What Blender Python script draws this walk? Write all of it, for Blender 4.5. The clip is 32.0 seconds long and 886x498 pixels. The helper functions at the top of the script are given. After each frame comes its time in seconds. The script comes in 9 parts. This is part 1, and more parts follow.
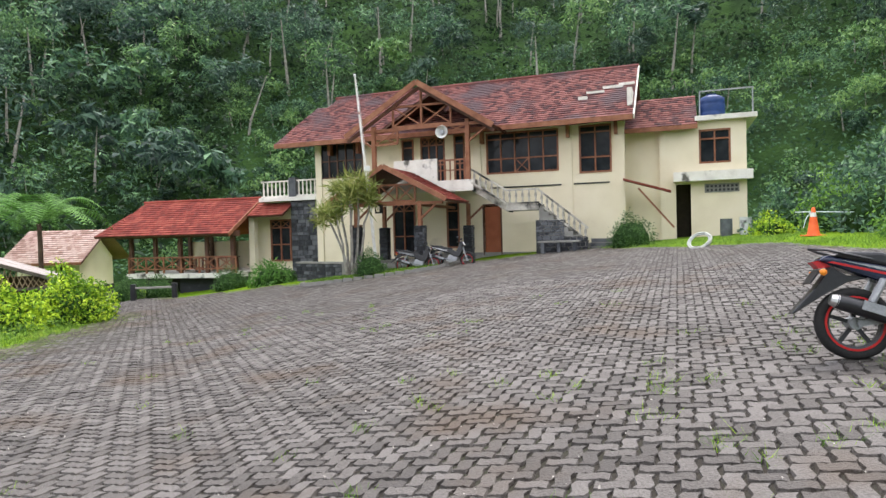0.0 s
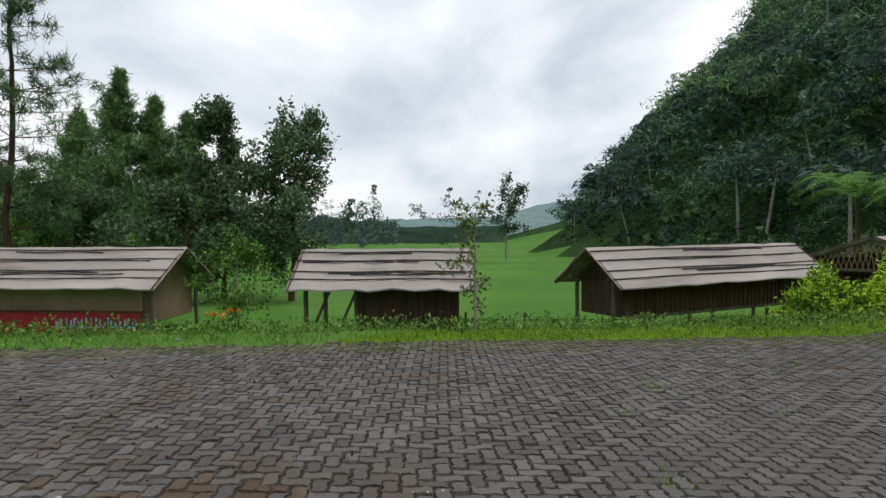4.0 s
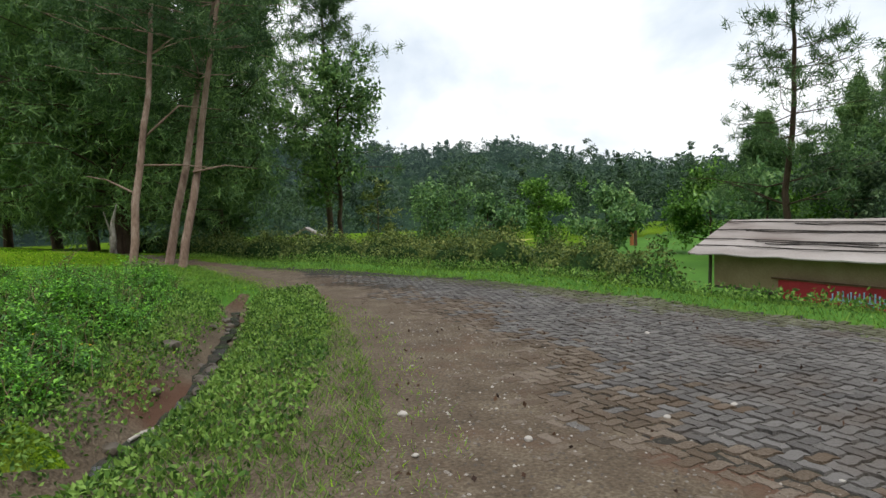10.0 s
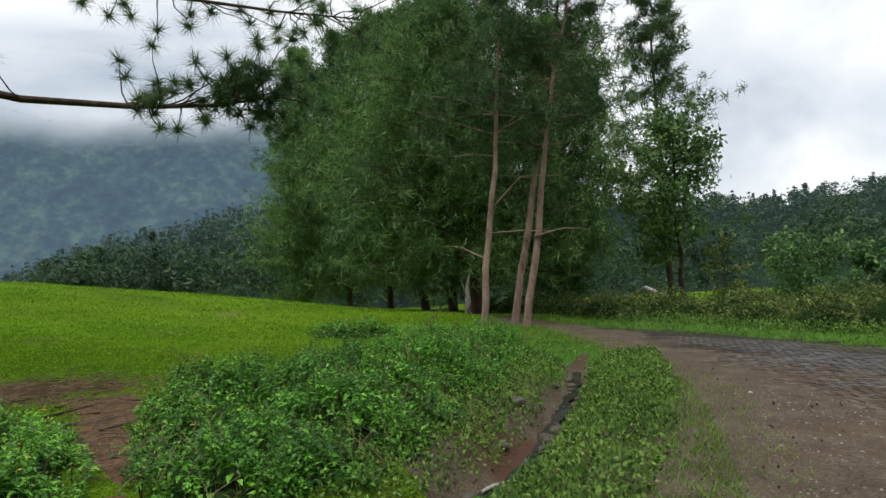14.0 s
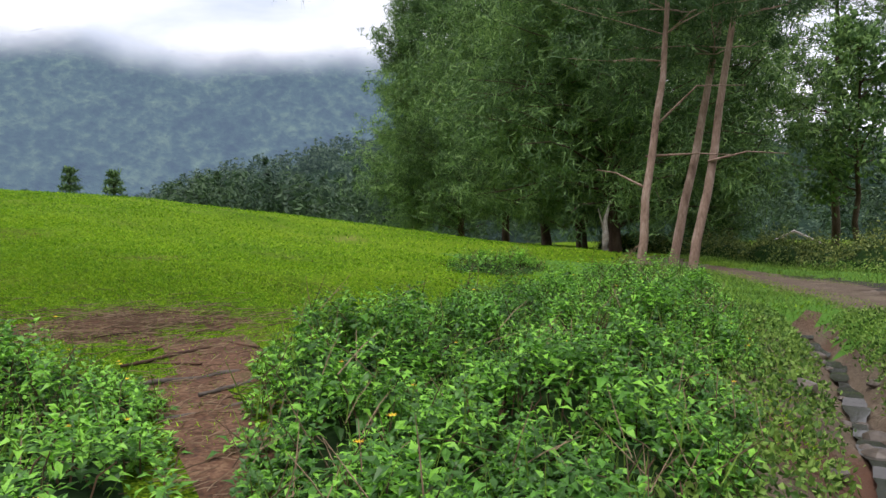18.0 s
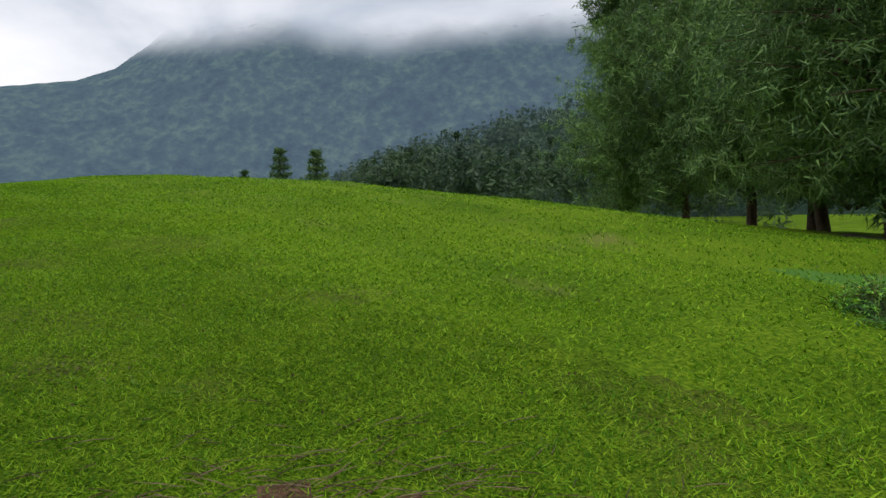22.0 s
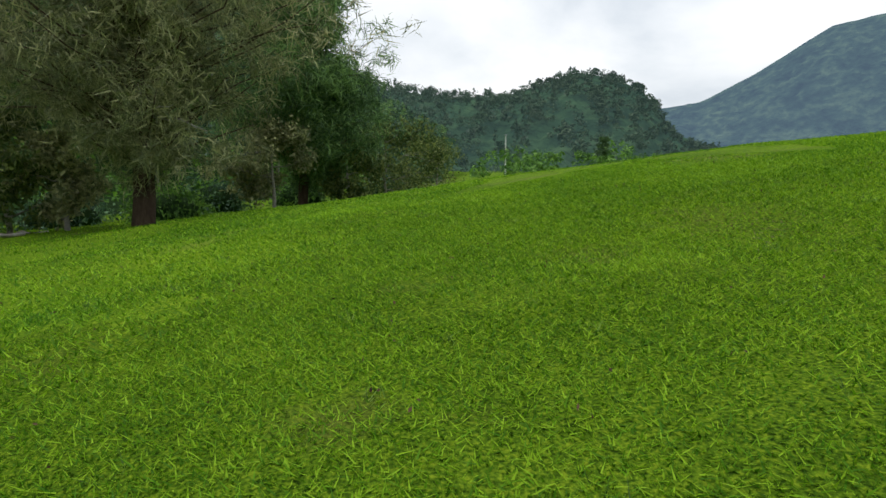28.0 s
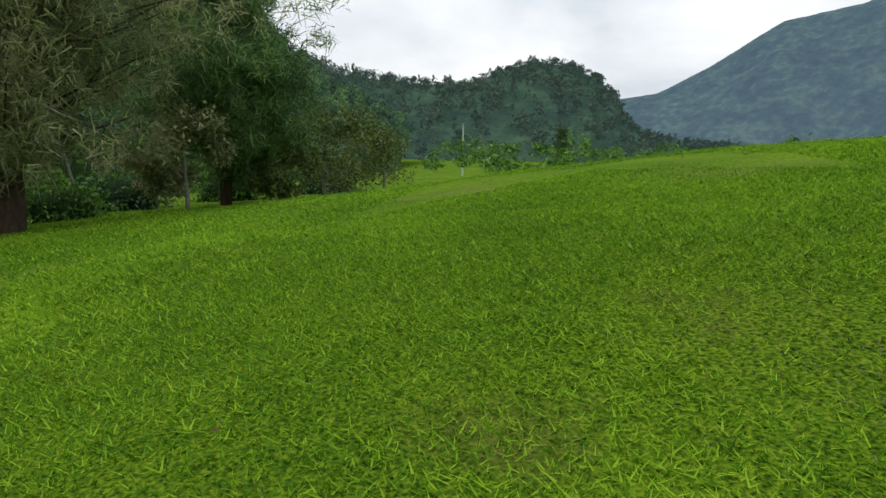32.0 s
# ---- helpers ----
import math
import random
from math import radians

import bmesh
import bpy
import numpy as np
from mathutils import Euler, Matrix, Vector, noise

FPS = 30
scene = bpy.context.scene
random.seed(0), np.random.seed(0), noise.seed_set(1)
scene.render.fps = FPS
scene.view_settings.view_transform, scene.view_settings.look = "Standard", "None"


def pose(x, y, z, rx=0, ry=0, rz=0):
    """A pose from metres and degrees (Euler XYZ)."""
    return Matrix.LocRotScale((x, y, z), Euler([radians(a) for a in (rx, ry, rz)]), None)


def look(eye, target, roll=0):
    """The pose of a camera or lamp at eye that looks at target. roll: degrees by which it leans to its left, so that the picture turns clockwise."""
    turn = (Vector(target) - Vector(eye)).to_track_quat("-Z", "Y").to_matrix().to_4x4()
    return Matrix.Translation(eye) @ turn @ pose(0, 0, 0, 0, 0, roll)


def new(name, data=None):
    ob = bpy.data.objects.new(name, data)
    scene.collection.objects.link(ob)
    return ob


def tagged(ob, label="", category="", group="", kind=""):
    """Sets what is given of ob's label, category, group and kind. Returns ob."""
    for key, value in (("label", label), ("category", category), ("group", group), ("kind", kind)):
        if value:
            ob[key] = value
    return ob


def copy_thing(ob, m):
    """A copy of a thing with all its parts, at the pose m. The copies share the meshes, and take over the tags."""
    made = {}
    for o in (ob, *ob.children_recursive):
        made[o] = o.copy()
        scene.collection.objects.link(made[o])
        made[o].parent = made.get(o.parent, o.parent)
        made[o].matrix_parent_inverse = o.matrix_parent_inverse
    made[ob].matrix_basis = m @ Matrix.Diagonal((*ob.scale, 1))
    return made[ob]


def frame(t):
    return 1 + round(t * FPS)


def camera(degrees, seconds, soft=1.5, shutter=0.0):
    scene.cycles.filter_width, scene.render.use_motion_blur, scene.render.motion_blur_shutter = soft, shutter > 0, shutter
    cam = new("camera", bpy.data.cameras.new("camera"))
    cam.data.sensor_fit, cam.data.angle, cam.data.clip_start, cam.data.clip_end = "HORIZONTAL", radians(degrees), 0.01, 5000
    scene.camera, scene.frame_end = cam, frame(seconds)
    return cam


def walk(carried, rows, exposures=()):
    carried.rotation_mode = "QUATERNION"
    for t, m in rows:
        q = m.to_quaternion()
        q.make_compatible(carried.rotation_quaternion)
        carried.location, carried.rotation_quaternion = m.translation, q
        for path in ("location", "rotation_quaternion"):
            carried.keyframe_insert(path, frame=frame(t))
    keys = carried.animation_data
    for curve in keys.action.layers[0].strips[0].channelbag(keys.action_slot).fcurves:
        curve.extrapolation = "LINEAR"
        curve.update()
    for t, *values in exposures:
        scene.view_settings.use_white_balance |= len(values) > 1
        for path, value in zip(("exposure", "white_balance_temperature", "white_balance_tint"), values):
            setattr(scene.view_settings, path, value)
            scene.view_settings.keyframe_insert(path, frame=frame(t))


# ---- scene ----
cam = camera(69.73, 32.0)
PATH = [
    (0.0, pose(0.00, 0.00, 1.57, 88.67, 1.52, -22.44)),
    (0.5, pose(-0.02, -0.00, 1.57, 88.51, 1.44, -19.27)),
    (1.0, pose(-0.02, -0.03, 1.57, 88.33, 1.28, -18.50)),
    (1.5, pose(0.02, -0.11, 1.58, 88.40, 1.46, -15.94)),
    (2.0, pose(-0.10, 0.01, 1.57, 88.56, 1.01, -4.16)),
    (2.5, pose(-0.15, 0.08, 1.58, 88.60, 0.23, 11.53)),
    (3.0, pose(-0.22, -0.02, 1.55, 88.34, 0.05, 24.56)),
    (3.5, pose(-0.38, 0.02, 1.55, 88.29, 0.24, 37.24)),
    (4.0, pose(-0.37, 0.01, 1.53, 88.23, 0.23, 47.35)),
    (4.5, pose(-0.41, 0.08, 1.52, 88.21, -0.25, 53.55)),
    (6.5, pose(-0.40, 0.10, 1.51, 88.59, 2.23, 85.79)),
    (7.0, pose(-0.43, 0.09, 1.51, 88.52, 2.16, 92.60)),
    (7.5, pose(-0.47, 0.09, 1.50, 87.88, 1.28, 97.95)),
    (8.0, pose(-0.50, 0.08, 1.48, 87.29, 0.63, 99.66)),
    (8.5, pose(-0.53, 0.06, 1.50, 86.95, 0.45, 100.25)),
    (9.0, pose(-0.56, 0.03, 1.50, 86.92, 0.77, 101.91)),
    (9.5, pose(-0.59, 0.00, 1.50, 86.92, 1.48, 105.78)),
    (10.0, pose(-0.62, -0.02, 1.51, 86.92, 1.76, 110.00)),
    (10.5, pose(-0.65, -0.04, 1.50, 86.84, 1.59, 114.01)),
    (11.0, pose(-0.67, -0.07, 1.51, 86.63, 1.40, 115.74)),
    (11.5, pose(-0.69, -0.10, 1.52, 86.85, 1.42, 116.96)),
    (12.0, pose(-0.72, -0.12, 1.53, 88.12, 1.78, 118.41)),
    (12.5, pose(-0.72, -0.12, 1.55, 89.78, 1.90, 120.68)),
    (13.0, pose(-0.72, -0.12, 1.55, 91.35, 1.93, 124.91)),
    (13.5, pose(-0.72, -0.12, 1.55, 92.64, 2.58, 132.78)),
    (14.0, pose(-0.72, -0.12, 1.50, 93.65, 3.32, 139.68)),
    (14.5, pose(-0.72, -0.12, 1.50, 93.55, 3.61, 146.13)),
    (16.5, pose(-0.89, -0.93, 1.50, 89.72, 3.00, 142.17)),
    (17.0, pose(-1.13, -1.60, 1.53, 89.26, 0.74, 139.42)),
    (17.5, pose(-1.40, -2.17, 1.50, 89.24, 1.09, 143.59)),
    (18.0, pose(-1.46, -2.98, 1.38, 88.15, 0.96, 148.53)),
    (18.5, pose(-1.45, -3.67, 1.35, 87.22, 0.11, 152.20)),
    (19.0, pose(-1.55, -4.65, 1.27, 86.73, -0.66, 154.31)),
    (19.5, pose(-1.56, -5.49, 1.34, 86.70, -1.75, 154.65)),
    (20.0, pose(-1.68, -6.09, 1.63, 86.00, -1.81, 153.31)),
    (20.5, pose(-1.98, -6.52, 1.72, 85.53, -1.72, 152.88)),
    (21.0, pose(-2.15, -6.89, 1.83, 85.60, -0.81, 152.90)),
    (21.5, pose(-2.15, -7.36, 1.89, 85.64, 0.52, 157.45)),
    (22.0, pose(-2.12, -7.89, 1.87, 85.98, 1.57, 164.81)),
    (22.5, pose(-2.12, -8.38, 2.13, 85.85, 2.27, 171.38)),
    (23.0, pose(-2.00, -8.80, 2.15, 85.80, 2.24, 175.98)),
    (23.5, pose(-1.75, -9.23, 2.28, 85.79, 2.44, 182.46)),
    (24.0, pose(-1.45, -9.61, 2.25, 86.01, 3.31, 189.89)),
    (24.5, pose(-1.15, -10.10, 2.36, 85.66, 4.30, 194.18)),
    (25.0, pose(-0.71, -10.67, 2.34, 85.37, 4.28, 195.99)),
    (25.5, pose(-0.35, -11.11, 2.38, 85.40, 4.02, 201.45)),
    (26.0, pose(-0.01, -11.64, 2.38, 85.71, 2.53, 215.49)),
    (26.5, pose(0.21, -11.92, 2.40, 83.88, 3.78, 231.61)),
    (28.5, pose(2.25, -15.65, 2.39, 81.34, -0.18, 229.15)),
    (29.0, pose(2.46, -15.81, 2.47, 81.29, 0.39, 229.30)),
    (29.5, pose(2.64, -16.01, 2.44, 81.44, 1.84, 233.79)),
    (30.0, pose(2.84, -16.24, 2.50, 81.62, 3.02, 241.74)),
    (30.5, pose(2.91, -16.41, 2.53, 81.02, 2.90, 242.50)),
    (31.0, pose(3.14, -16.72, 2.56, 80.14, 0.93, 234.71)),
    (31.5, pose(3.26, -17.03, 2.58, 80.65, -1.02, 227.83)),
    (32.0, pose(3.40, -17.33, 2.67, 80.63, -0.52, 226.21)),
]
walk(cam, PATH, [(0, 1.55, 6500, 16), (.5, 1.24, 6500, 16), (1, .98, 6500, 16), (2, .25, 6500, 12), (3, .05, 6500, 10), (4, .1, 6500, 10), (7, .1, 6500, 10), (8, .44, 6500, 10), (9, .38, 6500, 10), (11, .42, 6500, 10), (12, .2, 6500, 10), (13, .12, 6500, 10), (14, .12, 6500, 10), (16.5, .1, 6500, 12),
                 (17, .18, 6500, 14), (18, .68, 6500, 20), (19, .58, 6500, 18), (20, .62, 6500, 28), (21, .38, 6500, 22), (22, .04, 6500, 14), (24, -.15, 6500, 10), (26, .05, 6500, 10), (29, .18, 6500, 10), (30, .26, 6500, 10), (32, .05, 6500, 10)])

# ---- light ----
world = bpy.data.worlds.new("overcast_sky")
scene.world = world
world.use_nodes = True
wn, wl = world.node_tree.nodes, world.node_tree.links
wn.clear()
w_out = wn.new("ShaderNodeOutputWorld")
w_bg = wn.new("ShaderNodeBackground")
w_sky = wn.new("ShaderNodeTexSky")
w_sky.sky_type, w_sky.sun_disc = "NISHITA", False
w_sky.sun_elevation, w_sky.sun_rotation, w_sky.dust_density = radians(52), radians(120), 4.0
w_gain = wn.new("ShaderNodeVectorMath")
w_gain.operation = "SCALE"
w_gain.inputs["Scale"].default_value = 0.10
w_co = wn.new("ShaderNodeTexCoord")
w_map = wn.new("ShaderNodeMapping")
w_map.inputs["Scale"].default_value = (1.0, 1.0, 1.7)
w_big = wn.new("ShaderNodeTexNoise")
w_big.inputs["Scale"].default_value, w_big.inputs["Detail"].default_value, w_big.inputs["Roughness"].default_value = 2.1, 7, 0.52
w_big.inputs["Distortion"].default_value = 0.35
w_ramp = wn.new("ShaderNodeValToRGB")
for spot, colour in zip((0.36, 0.5, 0.62), ((0.43, 0.50, 0.58, 1), (0.70, 0.745, 0.79, 1), (0.90, 0.92, 0.94, 1))):
    e = w_ramp.color_ramp.elements[0] if spot == 0.36 else w_ramp.color_ramp.elements.new(spot)
    e.position, e.color = spot, colour
w_ramp.color_ramp.elements.remove(w_ramp.color_ramp.elements[-1]) if len(w_ramp.color_ramp.elements) > 3 else None
w_mix = wn.new("ShaderNodeMix")
w_mix.data_type = "RGBA"
w_mix.inputs["Factor"].default_value = 0.93
wl.new(w_sky.outputs["Color"], w_gain.inputs[0])
wl.new(w_co.outputs["Generated"], w_map.inputs["Vector"])
wl.new(w_map.outputs["Vector"], w_big.inputs["Vector"])
wl.new(w_big.outputs["Fac"], w_ramp.inputs["Fac"])
wl.new(w_gain.outputs["Vector"], w_mix.inputs["A"])
wl.new(w_ramp.outputs["Color"], w_mix.inputs["B"])
wl.new(w_mix.outputs["Result"], w_bg.inputs["Color"])
w_bg.inputs["Strength"].default_value = 1.12
wl.new(w_bg.outputs["Background"], w_out.inputs["Surface"])

sun = new("sun", bpy.data.lights.new("sun", "SUN"))
sun.data.energy, sun.data.angle, sun.data.color = 1.5, radians(24), (1.0, 0.97, 0.92)
sun.matrix_basis = look((0, 0, 60), (-14, -10, 20))

# ---- materials ----
def surface(name, colours, scale=4.0, fine=60.0, rough=0.8, bump=0.3, metal=0.0, coords="Object", stretch=(1, 1, 1), vary=0.0, island=0.0, fine_mix=0.35,
            through_light=0.0, spec=0.3, stain=None, stain_scale=0.6, bump_dist=0.01):
    """A surface of two or three base colours mixed by coarse and fine noise, with fine relief. vary: change from object to object; island: from leaf to leaf."""
    m = bpy.data.materials.new(name)
    m.use_nodes = True
    n, l = m.node_tree.nodes, m.node_tree.links
    b = n["Principled BSDF"]
    co = n.new("ShaderNodeTexCoord")
    mp = n.new("ShaderNodeMapping")
    mp.inputs["Scale"].default_value = stretch
    l.new(co.outputs[coords], mp.inputs["Vector"])
    big = n.new("ShaderNodeTexNoise")
    big.inputs["Scale"].default_value, big.inputs["Detail"].default_value = scale, 5
    small = n.new("ShaderNodeTexNoise")
    small.inputs["Scale"].default_value, small.inputs["Detail"].default_value = fine, 3
    l.new(mp.outputs["Vector"], big.inputs["Vector"])
    l.new(mp.outputs["Vector"], small.inputs["Vector"])
    mixf = n.new("ShaderNodeMix")
    mixf.inputs["Factor"].default_value = fine_mix
    l.new(big.outputs["Fac"], mixf.inputs["A"])
    l.new(small.outputs["Fac"], mixf.inputs["B"])
    value = mixf.outputs["Result"]
    for amount, node, out in ((vary, "ShaderNodeObjectInfo", "Random"), (island, "ShaderNodeNewGeometry", "Random Per Island")):
        if amount:
            src = n.new(node)
            ma = n.new("ShaderNodeMath")
            ma.operation = "MULTIPLY_ADD"
            ma.inputs[1].default_value = amount
            sub = n.new("ShaderNodeMath")
            sub.operation = "SUBTRACT"
            sub.inputs[1].default_value = amount / 2
            l.new(src.outputs[out], ma.inputs[0])
            l.new(value, ma.inputs[2])
            l.new(ma.outputs[0], sub.inputs[0])
            value = sub.outputs[0]
    ramp = n.new("ShaderNodeValToRGB")
    k = len(colours)
    spots = {2: (0.36, 0.64), 3: (0.33, 0.5, 0.67), 4: (0.3, 0.44, 0.56, 0.7)}[k]
    el = ramp.color_ramp.elements
    while len(el) < k:
        el.new(0.5)
    for i in range(k):
        el[i].position, el[i].color = spots[i], (*colours[i], 1)
    l.new(value, ramp.inputs["Fac"])
    colour = ramp.outputs["Color"]
    if stain:
        sn = n.new("ShaderNodeTexNoise")
        sn.inputs["Scale"].default_value, sn.inputs["Detail"].default_value = stain_scale, 6
        l.new(mp.outputs["Vector"], sn.inputs["Vector"])
        sr = n.new("ShaderNodeValToRGB")
        sr.color_ramp.elements[0].position, sr.color_ramp.elements[1].position = stain[1], stain[1] + stain[2]
        l.new(sn.outputs["Fac"], sr.inputs["Fac"])
        mx = n.new("ShaderNodeMix")
        mx.data_type = "RGBA"
        l.new(sr.outputs["Color"], mx.inputs["Factor"])
        l.new(colour, mx.inputs["A"])
        mx.inputs["B"].default_value = (*stain[0], 1)
        colour = mx.outputs["Result"]
    l.new(colour, b.inputs["Base Color"])
    b.inputs["Roughness"].default_value, b.inputs["Metallic"].default_value = rough, metal
    b.inputs["Specular IOR Level"].default_value = spec
    if bump:
        bp = n.new("ShaderNodeBump")
        bp.inputs["Strength"].default_value, bp.inputs["Distance"].default_value = bump, bump_dist
        l.new(small.outputs["Fac"], bp.inputs["Height"])
        l.new(bp.outputs["Normal"], b.inputs["Normal"])
    if through_light:
        out = n["Material Output"]
        tr = n.new("ShaderNodeBsdfTranslucent")
        l.new(colour, tr.inputs["Color"])
        ms = n.new("ShaderNodeMixShader")
        ms.inputs["Fac"].default_value = through_light
        l.new(b.outputs["BSDF"], ms.inputs[1])
        l.new(tr.outputs["BSDF"], ms.inputs[2])
        l.new(ms.outputs["Shader"], out.inputs["Surface"])
    return m


def leafy(name, colours, island=0.5, scale=0.5, rough=0.6, spec=0.25, through_light=0.25, vary=0.12):
    return surface(name, colours, scale=scale, fine=8, rough=rough, bump=0, island=island, vary=vary, through_light=through_light, spec=spec, fine_mix=0.3)


M = {}
M["paver"] = surface("concrete_paver", [(0.052, 0.046, 0.041), (0.083, 0.074, 0.067), (0.126, 0.115, 0.106)], scale=0.5, fine=60, rough=0.68, bump=1.0, coords="Object", vary=0.2, island=0.36, fine_mix=0.62, spec=0.4, stain=((0.075, 0.054, 0.038), 0.53, 0.16), stain_scale=0.7, bump_dist=0.014)
M["paver_soiled"] = surface("paver_under_trodden_soil", [(0.066, 0.047, 0.031), (0.115, 0.086, 0.060), (0.17, 0.135, 0.105)], scale=0.9, fine=55, rough=0.9, bump=0.9, vary=0.1, island=0.25, fine_mix=0.55, stain=((0.085, 0.055, 0.034), 0.5, 0.16), stain_scale=0.8, bump_dist=0.02)
M["paver_mossy"] = surface("mossy_edge_paver", [(0.060, 0.058, 0.034), (0.090, 0.088, 0.052), (0.13, 0.125, 0.085)], scale=0.9, fine=55, rough=0.9, bump=0.7, vary=0.1, island=0.25, fine_mix=0.5, stain=((0.055, 0.068, 0.022), 0.5, 0.16), stain_scale=1.1)
M["bed"] = surface("mossy_sand_joint", [(0.014, 0.012, 0.010), (0.028, 0.024, 0.018), (0.026, 0.032, 0.013)], scale=0.8, fine=40, rough=0.95, bump=0.6)
M["dirt"] = surface("trodden_gravel_soil", [(0.055, 0.040, 0.025), (0.105, 0.078, 0.052), (0.18, 0.145, 0.10)], scale=2.1, fine=38, rough=0.95, bump=1.0, fine_mix=0.6, stain=((0.10, 0.05, 0.03), 0.55, 0.12), stain_scale=0.5, bump_dist=0.03)
M["redsoil"] = surface("red_brown_soil", [(0.045, 0.024, 0.014), (0.115, 0.058, 0.032), (0.21, 0.135, 0.075)], scale=4, fine=34, rough=0.95, bump=1.0, fine_mix=0.6, stain=((0.09, 0.085, 0.03), 0.56, 0.12), stain_scale=1.6)
M["turf"] = surface("mown_turf", [(0.030, 0.070, 0.004), (0.090, 0.175, 0.008), (0.20, 0.29, 0.016)], scale=0.35, fine=22, rough=0.9, bump=1.0, fine_mix=0.66, spec=0.03, stain=((0.15, 0.17, 0.04), 0.6, 0.16), stain_scale=0.45, bump_dist=0.03)
M["field"] = surface("level_green_field", [(0.05, 0.13, 0.02), (0.068, 0.17, 0.024), (0.10, 0.21, 0.032)], scale=0.12, fine=6, rough=0.95, bump=0.4, spec=0.1)
# Slope floor colour, also painted inside bushes and creepers as their inner shade.
M["floor_and_core_shade"] = surface("undergrowth_and_bush_shade", [(0.010, 0.022, 0.008), (0.022, 0.05, 0.014), (0.04, 0.085, 0.02)], scale=0.25, fine=3, rough=0.95, bump=0.8, spec=0.05, bump_dist=0.2)
M["lawn_blade"] = leafy("lawn_grass_blades", [(0.060, 0.175, 0.005), (0.145, 0.335, 0.008), (0.29, 0.49, 0.020)], island=0.7, scale=0.5, through_light=0.3, rough=0.6, spec=0.12)
# The thatch's darkest tone paints the shade in gaps between grass blades.
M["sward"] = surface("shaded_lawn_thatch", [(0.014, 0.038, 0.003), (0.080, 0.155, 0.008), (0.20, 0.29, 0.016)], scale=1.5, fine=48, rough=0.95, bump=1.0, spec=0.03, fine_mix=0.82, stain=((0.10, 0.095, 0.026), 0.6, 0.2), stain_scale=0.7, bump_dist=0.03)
M["lush_blade"] = leafy("lush_grass_blades", [(0.055, 0.115, 0.015), (0.115, 0.22, 0.028), (0.23, 0.37, 0.06)], island=0.55, scale=1.6, through_light=0.35)
# Blue is raised in the jungle leaf colours to paint in moist haze.
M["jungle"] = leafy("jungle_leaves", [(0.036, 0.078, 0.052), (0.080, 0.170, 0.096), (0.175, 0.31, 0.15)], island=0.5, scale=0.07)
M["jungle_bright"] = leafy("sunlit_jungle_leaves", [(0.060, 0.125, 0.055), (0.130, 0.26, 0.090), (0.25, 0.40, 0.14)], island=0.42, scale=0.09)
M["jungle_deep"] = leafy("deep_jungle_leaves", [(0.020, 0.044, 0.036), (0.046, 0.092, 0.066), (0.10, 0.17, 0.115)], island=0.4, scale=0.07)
# Darkened leaf colour that paints the shade in gaps between crowns.
M["jungle_shade"] = leafy("understorey_shade_leaves", [(0.010, 0.024, 0.014), (0.022, 0.048, 0.024), (0.05, 0.09, 0.04)], island=0.4, scale=0.07)
M["jungle_far"] = leafy("far_forest_leaves", [(0.022, 0.048, 0.030), (0.042, 0.086, 0.045), (0.085, 0.145, 0.066)], island=0.35, scale=0.05)
M["broad"] = leafy("broad_green_leaves", [(0.054, 0.131, 0.022), (0.108, 0.245, 0.035), (0.198, 0.367, 0.056)], island=0.5)
M["weed"] = leafy("mixed_weed_leaves", [(0.045, 0.105, 0.018), (0.105, 0.215, 0.034), (0.22, 0.36, 0.07)], island=0.6, scale=1.0)
M["creeper"] = leafy("creeping_daisy_leaves", [(0.038, 0.128, 0.014), (0.096, 0.292, 0.026), (0.245, 0.570, 0.054)], island=0.55, scale=0.9, rough=0.45, spec=0.4)
M["fieldleaf"] = leafy("dark_grey_green_leaves", [(0.042, 0.078, 0.042), (0.084, 0.145, 0.070), (0.165, 0.24, 0.115)], island=0.5)
M["hedge"] = leafy("yellow_green_hedge_leaves", [(0.065, 0.15, 0.012), (0.22, 0.40, 0.022), (0.48, 0.63, 0.042)], island=0.6, scale=1.2)
M["darkbush"] = leafy("clipped_dark_leaves", [(0.024, 0.060, 0.018), (0.048, 0.112, 0.030), (0.090, 0.180, 0.045)], island=0.5)
M["azalea"] = leafy("tea_bush_leaves", [(0.055, 0.095, 0.024), (0.125, 0.175, 0.044), (0.25, 0.29, 0.08)], island=0.5, scale=0.35)
M["fern"] = leafy("tree_fern_fronds", [(0.045, 0.12, 0.02), (0.085, 0.21, 0.035), (0.14, 0.29, 0.06)], island=0.3)
M["needle"] = leafy("casuarina_needles", [(0.058, 0.120, 0.044), (0.118, 0.225, 0.070), (0.23, 0.38, 0.11)], island=0.45, scale=0.25)
M["needle_brown"] = leafy("dull_casuarina_needles", [(0.15, 0.18, 0.085), (0.28, 0.295, 0.14), (0.46, 0.46, 0.22)], island=0.45, scale=0.3)
M["pine_needle"] = leafy("pine_needles", [(0.042, 0.090, 0.036), (0.076, 0.153, 0.054), (0.142, 0.234, 0.081)], island=0.4, scale=0.4)
M["palm"] = leafy("pale_palm_leaves", [(0.12, 0.16, 0.03), (0.22, 0.26, 0.06), (0.36, 0.37, 0.12)], island=0.5)
M["bark"] = surface("rough_brown_bark", [(0.035, 0.022, 0.015), (0.075, 0.048, 0.033), (0.12, 0.085, 0.06)], scale=6, fine=30, rough=0.95, bump=0.9, stretch=(1, 1, 0.25), bump_dist=0.03)
